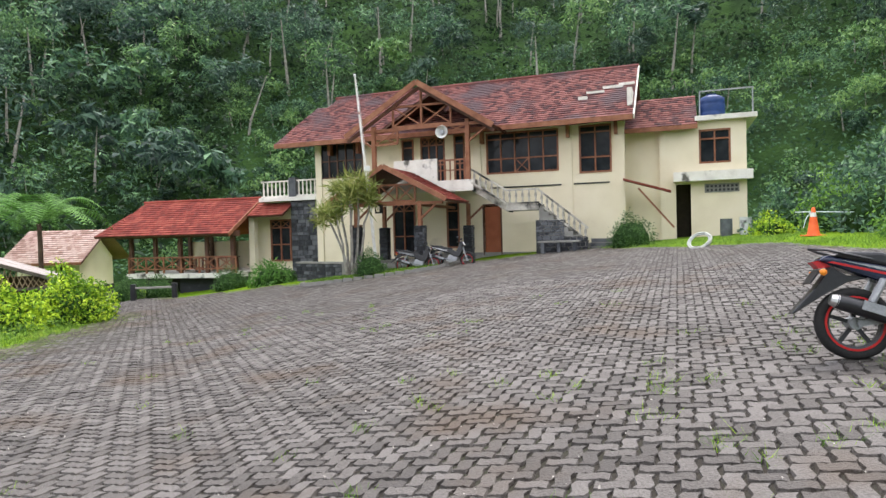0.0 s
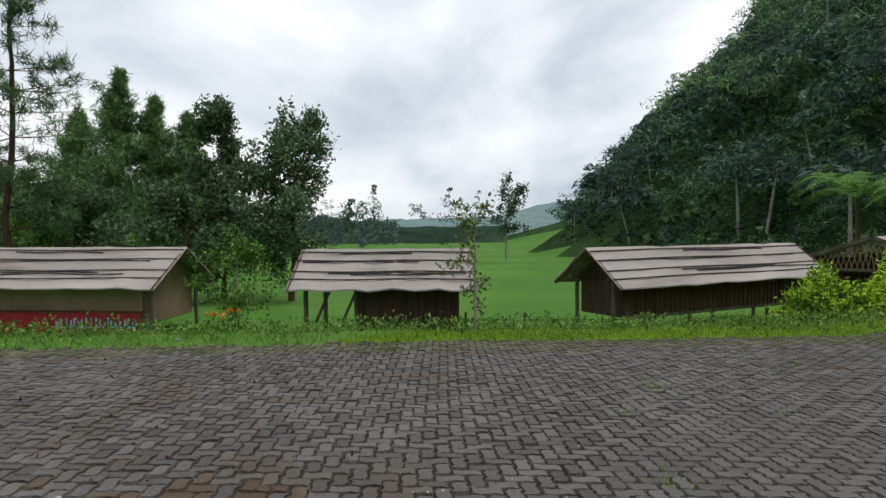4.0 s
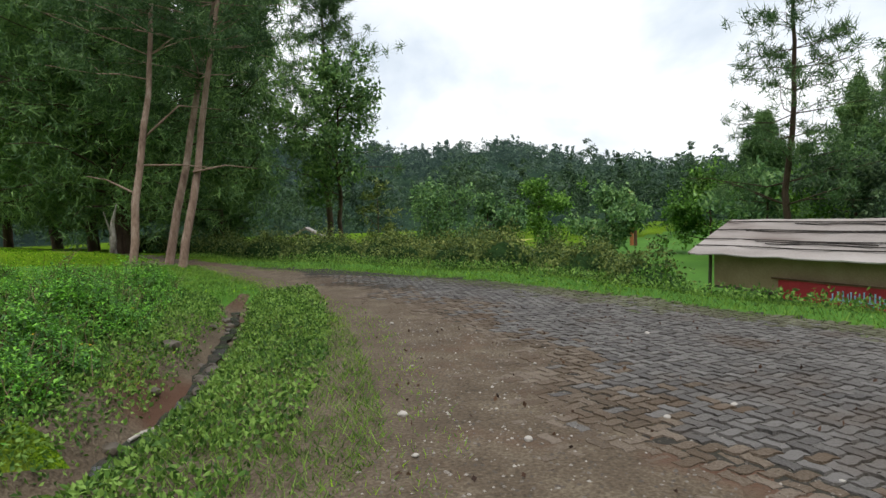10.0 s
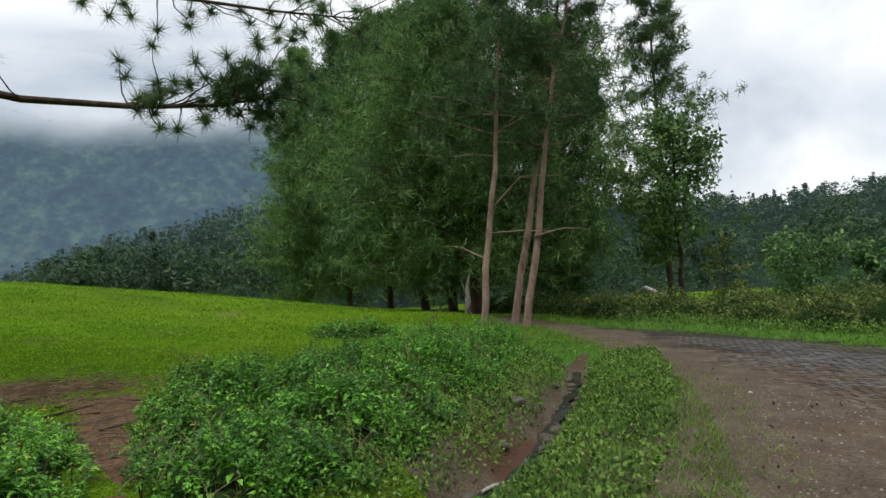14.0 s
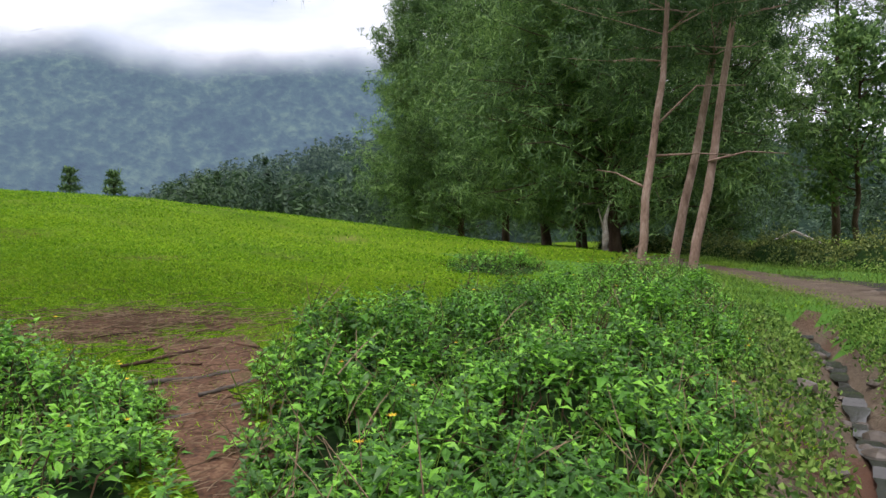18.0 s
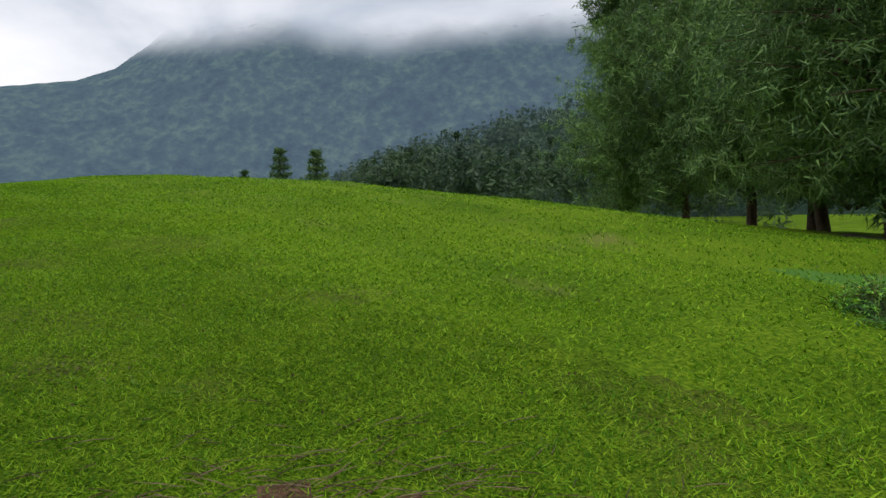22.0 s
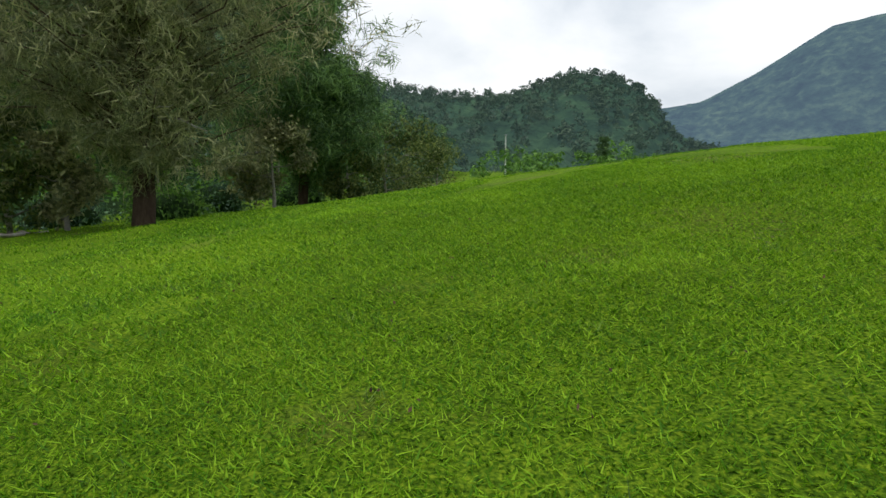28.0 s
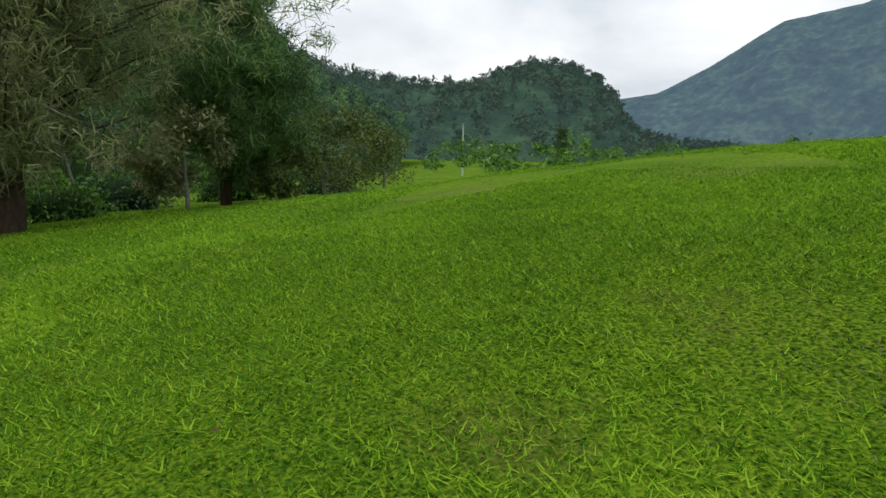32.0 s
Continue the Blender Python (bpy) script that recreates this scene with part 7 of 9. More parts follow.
WORN = [(2.72, -10.85, 0.75), (2.08, -9.8, 0.5), (2.56, -14.25, 0.8), (4.1, -13.1, 0.6), (0.24, -11.65, 0.6), (8.3, -16.3, 0.8), (11.9, -20.4, 1.0), (4.5, -11.76, 0.6)]


def bare(x, y):
    """Worn places of the lawn, from 0 to 1."""
    px, py = to_plan(x, y)
    spots = sum(np.exp(-(((px - a) / r) ** 2 + ((py - b) / (r * 0.6)) ** 2)) for a, b, r in WORN)
    return np.clip(1.3 * spots * (0.9 + hillocks(x, y, 1.2, 0.35)) + np.clip(hillocks(x, y, 1.5, 1.3) + hillocks(x, y, 0.9, 0.45) - 0.3, 0, 1), 0, 1)


def lawn_spots(density, lo, hi, box):
    x, y = fill(rng, south([(box[0], box[2]), (box[1], box[2]), (box[1], box[3]), (box[0], box[3])]), density)
    d = off_line(WALKED[5:] + south([(14, -21)]), x, y)
    px, py = to_plan(x, y)
    patch = np.hypot((px - 0.2) / 1.3, (py + 7.5) / 1.05)
    soil = (off_line(path_soil, x, y) < 0.3) | (patch < 0.42)
    rim = (off_line(path_soil, x, y) < 0.55) | (patch < 0.85)
    ok = (d >= lo) & (d < hi) & ~covered(x, y) & (rng.random(len(x)) < np.where(soil, 0.07, np.where(rim, 0.4, 1.0))) & (off_line(DITCH, x, y) > 0.4)
    ok &= rng.random(len(x)) > 0.85 * bare(x, y)
    return x[ok], y[ok]


grass("lawn_grass", "short bright green lawn grass", "lawn_blade", *lawn_spots(3300, 0, 2.9, (-5, 14, -21, -4)), 0.036, 0.0125, 1.9, 201)
grass("lawn_grass_beyond", "short bright green lawn grass", "lawn_blade", *lawn_spots(1400, 2.9, 5.4, (-8, 18, -25, -3)), 0.040, 0.018, 1.8, 205)
grass("lawn_grass_upper", "short bright green lawn grass", "lawn_blade", *lawn_spots(420, 5.4, 9.0, (-11, 24, -29, -3)), 0.042, 0.026, 1.7, 202)
grass("lawn_grass_far", "lawn grass running up to the crest", "lawn_blade", *lawn_spots(60, 9.0, 22, (-14, 34, -40, 0)), 0.06, 0.034, 1.4, 203)
wr = np.random.default_rng(206)
wx, wy = np.concatenate([np.c_[wr.normal(a, r * 0.6, 1300), wr.normal(b, r * 0.36, 1300)] for a, b, r in WORN]).T
wx, wy = to_world(wx, wy)
grass("worn_thatch", "dead straw and bare earth showing through the lawn", "straw", wx, wy, 0.022, 0.012, 2.4, 207)
# tufts that stand taller
x, y = lawn_spots(1.2, 0, 20, (-8, 28, -34, -5))
xs, ys = np.repeat(x, 16) + rng.normal(0, 0.05, len(x) * 16), np.repeat(y, 16) + rng.normal(0, 0.035, len(x) * 16)
grass("lawn_tufts", "small darker tufts in the lawn", "lush_blade", xs, ys, 0.06, 0.009, 1.3, 204)


def beside(line, n, lo, hi, side):
    """Places at a distance beside a polyline; side: 1 to its left."""
    p = np.array(line, float)
    seg = np.diff(p, axis=0)
    ln = np.hypot(*seg.T)
    t = rng.uniform(0, ln.sum(), n)
    k = np.clip(np.searchsorted(np.cumsum(ln), t), 0, len(ln) - 1)
    u = (t - np.r_[0, np.cumsum(ln)][k]) / ln[k]
    d = seg[k] / ln[k][:, None]
    o = lo + (hi - lo) * rng.random(n)
    q = p[k] + seg[k] * u[:, None] + np.c_[-d[:, 1], d[:, 0]] * (o * side)[:, None]
    return q[:, 0], q[:, 1]


x, y = beside(WEST[1:], 26000, -0.15, 1.9, 1)
grass("verge_grass", "lush tall grass along the road's edge", "lush_blade", x, y, 0.12, 0.014, 0.9, 211)
x, y = beside(WEST[1:], 9000, 1.5, 4.2, 1)
grass("verge_weeds", "rank grass and weeds below the road", "lush_blade", x, y, 0.26, 0.018, 0.7, 212)
x, y = beside(WEST[2:], 11000, -1.0, 0.1, 1)
grass("edge_grass", "thin short grass creeping over the pavers", "lush_blade", x, y, 0.045, 0.010, 1.2, 213)
x, y = beside(south([(-1.9, 0.55)]) + SOUTH[:6], 28000, -0.15, 1.5, 1)
ok = off_line(DITCH, x, y) > 0.3
grass("ditch_grass", "soft grass strip between road and ditch", "lush_blade", x[ok], y[ok], 0.075, 0.011, 1.2, 214)
x, y = beside(south([(-1.9, 0.55)]) + SOUTH[:6], 4200, -0.7, 0.1, 1)
grass("ditch_edge_grass", "thin grass on the gravel's edge", "lawn_blade", x, y, 0.05, 0.008, 0.9, 215)
x, y = beside(DITCH, 26000, -1.5, 1.1, 1)
ok = off_line(DITCH, x, y) > 0.24 + rng.normal(0, 0.06, len(x))
cl = Geo().quads(sprays(np.random.default_rng(216), np.c_[x[ok], y[ok], surface_z(x[ok], y[ok]) + 0.055], 1, 0.025, 0.055, 0.032, lift=0.8))
tagged(part("ditch_weeds", cl, M["weed"]), "small broad-leaved weeds on the ditch's banks", "weeds", kind="stuff")
x, y = beside(WEST[2:], 5200, 0.2, 2.4, 1)
cl = Geo().quads(sprays(np.random.default_rng(217), np.c_[x, y, surface_z(x, y) + 0.16], 2, 0.06, 0.09, 0.04, lift=0.6))
tagged(part("verge_leaf_weeds", cl, M["weed"]), "broad-leaved weeds along the verge", "weeds", kind="stuff")
yard_edge = [(15.6, 21.9), (15.2, 20.4), (14.9, 18.5), (14.7, 15.5), (15.2, 12.8), (13.0, 9.0), (11.0, 4.0), (9.5, 0.4)]
x, y = beside(yard_edge, 6500, 0.0, 3.0, 1)
grass("bank_grass", "rough grass along the foot of the wooded bank", "lush_blade", x, y, 0.14, 0.016, 0.9, 218)

x, y = fill(rng, [(15.5, 21.0), (14.8, 18.0), (14.8, 15.5), (15.4, 12.8), (20.0, 15.5), (22.5, 18.0), (18.0, 20.0)], 120)
grass("annex_grass", "rough grass before the annexe wall", "lush_blade", x, y, 0.09, 0.015, 1.0, 219)

# water lying in the ditch
wt = Geo()
wr = np.random.default_rng(222)
line = np.array(DITCH[1:])
run = np.concatenate([[0], np.cumsum(np.hypot(*np.diff(line, axis=0).T))])
at = np.arange(0, run[-1], 0.14)
mx, my = np.interp(at, run, line[:, 0]), np.interp(at, run, line[:, 1])
tx, ty = np.gradient(mx), np.gradient(my)
tl = np.hypot(tx, ty)
wide = 0.085 + 0.05 * np.array([noise.noise((a * 1.7, 0.4, 2.0)) for a in at]) + wr.uniform(-0.025, 0.025, len(at))
sway = 0.07 * np.array([noise.noise((a * 1.1, 5.4, 1.0)) for a in at])
mx, my = mx - ty / tl * sway, my + tx / tl * sway
mz = surface_z(mx, my) + 0.05
for i in range(len(at) - 1):
    if wide[i] < 0.05:
        continue
    e = [(mx[k] + q * -ty[k] / tl[k] * wide[k], my[k] + q * tx[k] / tl[k] * wide[k], float(mz[k])) for k, q in ((i, 1), (i, -1), (i + 1, -1), (i + 1, 1))]
    wt.add(e, [(0, 1, 2, 3)])
tagged(part("ditch_water", wt, M["water"]), "shallow shining water in the ditch", "water", kind="structure")


# roots, sticks and stones of the soil path
def sticks():
    rng = np.random.default_rng(220)
    for i, (x, y, a, L, r) in enumerate(((-0.35, -5.5, 10, 0.75, 0.024), (-0.5, -4.75, 20, 0.6, 0.022), (-0.6, -5.15, 30, 0.42, 0.02), (-0.3, -6.2, 35, 1.1, 0.018), (-0.2, -6.7, 65, 0.9, 0.016), (-0.75, -6.4, 120, 0.7, 0.014), (-0.1, -6.0, -30, 0.8, 0.012), (0.3, -7.0, 20, 0.7, 0.012), (-0.6, -7.1, 50, 0.6, 0.012))):
        T = thing("root_step" if i < 3 else "fallen_stick", "weathered root crossing the red soil path as a step" if i < 3 else "dry fallen stick lying on red soil", "root" if i < 3 else "stick", rest_south(x, y, a, -r * 0.1))
        part("wood", Geo().tube(wander(rng, (-L / 2, 0, 0), (L / 2, 0, 0), 6, r * 0.5), np.linspace(r, r * 0.75, 6), 7), M["litter"] if i > 2 else M["post"], T, smooth=True)
    T = thing("ditch_stick", "bleached stick lying across the ditch", "stick", rest_south(-3.6, -2.3, 15, -0.05))
    part("wood", Geo().tube(wander(rng, (-0.3, 0, 0), (0.3, 0, 0.02), 5, 0.01), [0.02, 0.025, 0.022, 0.02, 0.014], 6), M["barewood"], T, smooth=True)

    g = Geo()
    for i in range(1500):
        x, y = (rng.normal(-0.45, 0.32), rng.uniform(-6.6, -3.2)) if i < 300 else (rng.normal(0.15, 0.7), rng.normal(-7.5, 0.55))
        x, y = (float(q) for q in to_world(x, y))
        a, L = rng.uniform(-0.8, 1.0), rng.uniform(0.06, 0.28)
        p, q = (x - L / 2 * math.cos(a), y - L / 2 * math.sin(a)), (x + L / 2 * math.cos(a), y + L / 2 * math.sin(a))
        zz = surface_z(np.array([p[0], q[0]]), np.array([p[1], q[1]])) + rng.uniform(0.004, 0.03, 2)
        g.tube([(*p, zz[0]), (x, y, zz.mean() + 0.006), (*q, zz[1])], [0.002, 0.0032, 0.0015], 4)
    tagged(part("dry_twigs", g, M["straw"]), "dry twigs and straw strewn over the red soil", "twigs", kind="stuff")


sticks()


def rock(rng, r):
    bm = bmesh.new()
    bmesh.ops.create_icosphere(bm, subdivisions=2, radius=1)
    for v in bm.verts:
        v.co *= 1 + 0.22 * noise.noise(v.co * 1.4 + Vector((r * 90, 0, 0)))
        v.co.x, v.co.y, v.co.z = v.co.x * r, v.co.y * r * 0.8, v.co.z * r * 0.55
    me = bpy.data.meshes.new("stone")
    bm.to_mesh(me)
    bm.free()
    me.materials.append(M["pebble"])
    return me


stones = [rock(rng, r) for r in (0.026, 0.036, 0.045, 0.02)]
spots = [(-7.08, -1.68), (-4.04, 1.09), (-4.04, 0.07), (-4.32, 2.89), (-10.25, 0.44), (-7.31, -2.31), (-10.41, 4.6), (-2.6, 1.9), (-3.4, 0.6), (-5.0, 1.8), (-3.0, 1.3), (-6.1, 0.3), (-2.3, 2.4), (-5.6, 2.2), (-8.4, 0.9)]
for i, (x, y) in enumerate(spots):
    st = new("stone", stones[i % 4])
    st.matrix_basis = rest_south(x, y, 40 * i, -0.012)
    tagged(st, "small pale stone lying on the road", "stone", "loose stones")
dr = np.random.default_rng(221)
wet_stones = [m.copy() for m in stones]
for m in wet_stones:
    m.materials.clear()
    m.materials.append(M["wet_stone"])
for i in range(26):
    k, u = dr.integers(1, len(DITCH) - 1), dr.random()
    (xa, ya), (xb, yb) = DITCH[k], DITCH[k + 1]
    st = new("ditch_stone", wet_stones[i % 4])
    o = dr.normal(0, 0.16, 2)
    st.matrix_basis = rest(xa + (xb - xa) * u + o[0], ya + (yb - ya) * u + o[1], 50 * i, -0.01) @ Matrix.Scale(2.2 + dr.random() * 1.6, 4)
    tagged(st, "wet brown stone lying in the ditch", "stone", "ditch stones")
x, y = fill(rng, south([(-1.5, 0.6), (-2.2, 3.4), (-6.5, 4.5), (-9.5, 0.5), (-7.6, -2.8), (-4.0, 0.3)]), 170)
g = Geo()
z = surface_z(x, y)
for a, b, c in zip(x, y, z):
    r = rng.uniform(0.005, 0.017)
    t = rng.uniform(0, TAU)
    q = [(a + r * math.cos(t + k * TAU / 5) * rng.uniform(0.7, 1.2), b + r * math.sin(t + k * TAU / 5) * rng.uniform(0.7, 1.2), c) for k in range(5)]
    g.add(q + [(a, b, c + r * 0.7)], [(k, (k + 1) % 5, 5) for k in range(5)])
tagged(part("gravel", g, M["pebble"]), "fine gravel strewn over the road's edge", "gravel", kind="stuff")
x, y = fill(rng, south([(-1.2, 1.0), (-2.2, 4.4), (-8.5, 5.5), (-11.0, 0.5), (-8.6, -4.0), (-4.0, 0.2)]), 6)
c = np.c_[x, y, surface_z(x, y) + 0.03]
tagged(part("dry_leaves", Geo().quads(sprays(rng, c, 1, 0.004, 0.05, 0.03, lift=0.1)), M["litter"]), "dry brown leaves lying on the road", "leaves", kind="stuff")
c = np.c_[lawn_spots(2, 0, 7, (-5, 13, -20, -4))]
c = np.c_[c, surface_z(c[:, 0], c[:, 1]) + 0.05]
tagged(part("lawn_litter", Geo().quads(sprays(rng, c, 2, 0.03, 0.028, 0.016, lift=0.4)), M["litter"]), "dead brown bits in the lawn", "leaves", kind="stuff")


# ---- hedges and bushes ----
def bush_thing(name, label, x, y, rx, ry, rz, mat, seed, n=1400, leaf=0.07, rot=0, group="", width=0.5, lump=0.16, sink=0.05, plan=False):
    r = np.random.default_rng(seed)
    T = thing(name, label, "bush", (rest_south if plan else rest)(x, y, rot, sink), group)
    part("leaves", bush(r, rx, ry, rz, n, leaf, width, lump), M[mat], T)
    part("twig_core", bush_core(rx, ry, rz), M["floor_and_core_shade"], T, smooth=True)
    return T


for x, y, rx, ry, rz, rot, sd in ((-5.25, 17.0, 1.3, 0.85, 1.25, 58, 1), (-4.2, 18.8, 1.15, 0.85, 1.35, 58, 2), (-2.95, 20.8, 1.3, 0.9, 1.5, 58, 3)):
    bush_thing("hedge_bush", "bright yellow-green hedge shrub at the road's edge", x, y, rx, ry, rz, "hedge", 300 + sd, 5200, 0.13, rot, "yellow-green hedge", lump=0.2)
variants = [bush_thing("tea_bush", "olive-green hedge shrub along the road's far side", -14.9, -0.6, 1.0, 0.9, 1.0, "azalea", 310 + i, 2400, 0.11, 0, "roadside hedge", lump=0.25, plan=True) if i == 0 else
            bush_thing("tea_bush", "olive-green hedge shrub along the road's far side", -15.6 - 0.4 * i, -2.4 * i, 1.0 + 0.1 * i, 0.9, 0.85 + 0.16 * i, "azalea", 310 + i, 2400, 0.11, 0, "roadside hedge", lump=0.25, plan=True) for i in range(3)]
k = 0
for row in range(3):
    for i in range(15):
        x, y = -15.6 - row * 2.0 - 0.24 * i + rng.normal(0, 0.3), -1.6 - 1.75 * i - row * 0.7 + rng.normal(0, 0.3)
        if row == 0 and i < 3:
            continue
        copy_thing(variants[k % 3], rest_south(x, y, rng.uniform(0, 360), 0.1))
        k += 1
bush_thing("leafy_weeds", "weedy shrub beside the tan hut", -14.2, -0.2, 0.7, 0.6, 0.75, "broad", 330, 700, 0.1, plan=True)
fb = bush_thing("canna_clump", "broad-leaved flower clump with orange blooms by the hut", -15.50, 6.76, 0.8, 0.7, 0.75, "broad", 331, 420, 0.24, 0, "", 0.4)
for i in range(9):
    o = np.array([rng.normal(0, 0.4), rng.normal(0, 0.35), rng.uniform(0.7, 0.95)])
    part("bloom", Geo().quads(sprays(rng, [o], 9, 0.02, 0.09, 0.05, lift=0.8)), M["orange"], fb, "orange bloom")

# slope undergrowth, as low leafy mass
def undergrowth(name, label, n, lo, hi, box, leaf, tall, mat, seed):
    r = np.random.default_rng(seed)
    p = scatter_uphill(r, n, lo, hi, box)
    h = tall * (0.5 + 0.9 * np.abs(hillocks(p[:, 0], p[:, 1], 1.0, 3.4)) + 0.5 * r.random(n))
    c = p + np.c_[np.zeros((n, 2)), h]
    nn = unit(r.normal(0, 0.55, (n, 3)) + np.array([0, 0, 0.9]))
    s = unit(np.cross(nn, r.normal(0, 1, (n, 3))))
    t = np.cross(nn, s)
    L = leaf * r.uniform(0.5, 1.4, (n, 1))
    Q = np.stack([c - s * L * 0.5, c + t * L * 0.26 + nn * L * 0.1, c + s * L * 0.5 - nn * L * 0.14, c - t * L * 0.26 + nn * L * 0.1], 1)
    return tagged(part(name, Geo().quads(Q), M[mat]), label, "undergrowth", kind="stuff")


undergrowth("slope_undergrowth", "tangled ferns and vines covering the slope behind the villa", 44000, -1, 26, (-40, 60, 4, 80), 0.32, 1.1, "jungle", 401)
# The two slope covers use the darkened leaves as shade under the trees.
undergrowth("slope_cover", "dense leaf cover on the upper slope, darkened as shade between crowns", 42000, 20, 80, (-80, 95, 4, 140), 0.6, 1.4, "jungle_shade", 402)
undergrowth("far_slope_cover", "leaf cover on the far end of the slope, darkened as shade", 30000, 0, 100, (-150, 5, 50, 200), 0.9, 2.0, "jungle_shade", 403)
undergrowth("east_undergrowth", "bright undergrowth at the lawn's wooded edge", 30000, -2, 30, (14, 110, -60, 8), 0.4, 1.2, "broad", 404)
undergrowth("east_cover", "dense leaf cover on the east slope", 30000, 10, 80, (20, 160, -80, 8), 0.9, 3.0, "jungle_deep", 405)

# ---- things in the yard ----
def slab(profile, w0, w1=None, y=0.0):
    """An outline in x and z, given thickness in y; w1: narrower towards its first and last points."""
    n = len(profile)
    g = Geo()
    v = [(x, y + s * w0 / 2, z) for s in (-1, 1) for x, z in profile]
    g.add(v, [list(range(n)), ])
    g.add(np.zeros((0, 3)), np.zeros((0, 4), int))
    g.f.append(np.array([[2 * n - 1 - i for i in range(n)]]))
    g.m.append(np.zeros(1, int))
    g.f.append(np.array([(i, i + n, (i + 1) % n + n, (i + 1) % n) for i in range(n)]))
    g.m.append(np.zeros(n, int))
    g.v.append(np.zeros((0, 3)))
    return g


def turned(profile, centre, sides=28):
    """A ring of (radius, y) turned about a wheel's axle."""
    g = Geo().lathe(profile, sides=sides)
    g.v = [np.c_[v[:, 0], v[:, 2], v[:, 1]] + np.asarray(centre, float) for v in g.v]
    return g


def wheel(parent, name, x, r):
    hub = part(name, turned([(0.0, -0.06), (0.05, -0.06), (0.055, 0.06), (0.0, 0.06)], (x, 0, r), 14), M["grey_metal"], parent, smooth=False)
    part("tyre", turned([(r - 0.075, -0.03), (r - 0.05, -0.05), (r - 0.012, -0.042), (r, -0.015), (r, 0.015), (r - 0.012, 0.042), (r - 0.05, 0.05), (r - 0.075, 0.03)], (x, 0, r), 36), M["rubber"], hub, "black tyre", True)
    part("rim", turned([(r - 0.105, -0.025), (r - 0.07, -0.036), (r - 0.07, 0.036), (r - 0.105, 0.025), (r - 0.105, -0.025)], (x, 0, r), 36), M["black"], hub, "black cast rim")
    part("rim_stripe", turned([(r - 0.086, -0.041), (r - 0.068, -0.041), (r - 0.068, -0.037), (r - 0.086, -0.037)], (x, 0, r), 36), M["red"], hub, "red rim stripe")
    for k in range(5):
        a = TAU * k / 5 + 0.3
        part("spoke", Geo().beam((x + 0.03 * math.cos(a), 0, r + 0.03 * math.sin(a)), (x + (r - 0.1) * math.cos(a), 0, r + (r - 0.1) * math.sin(a)), 0.028, 0.03), M["black"], hub)
    return hub


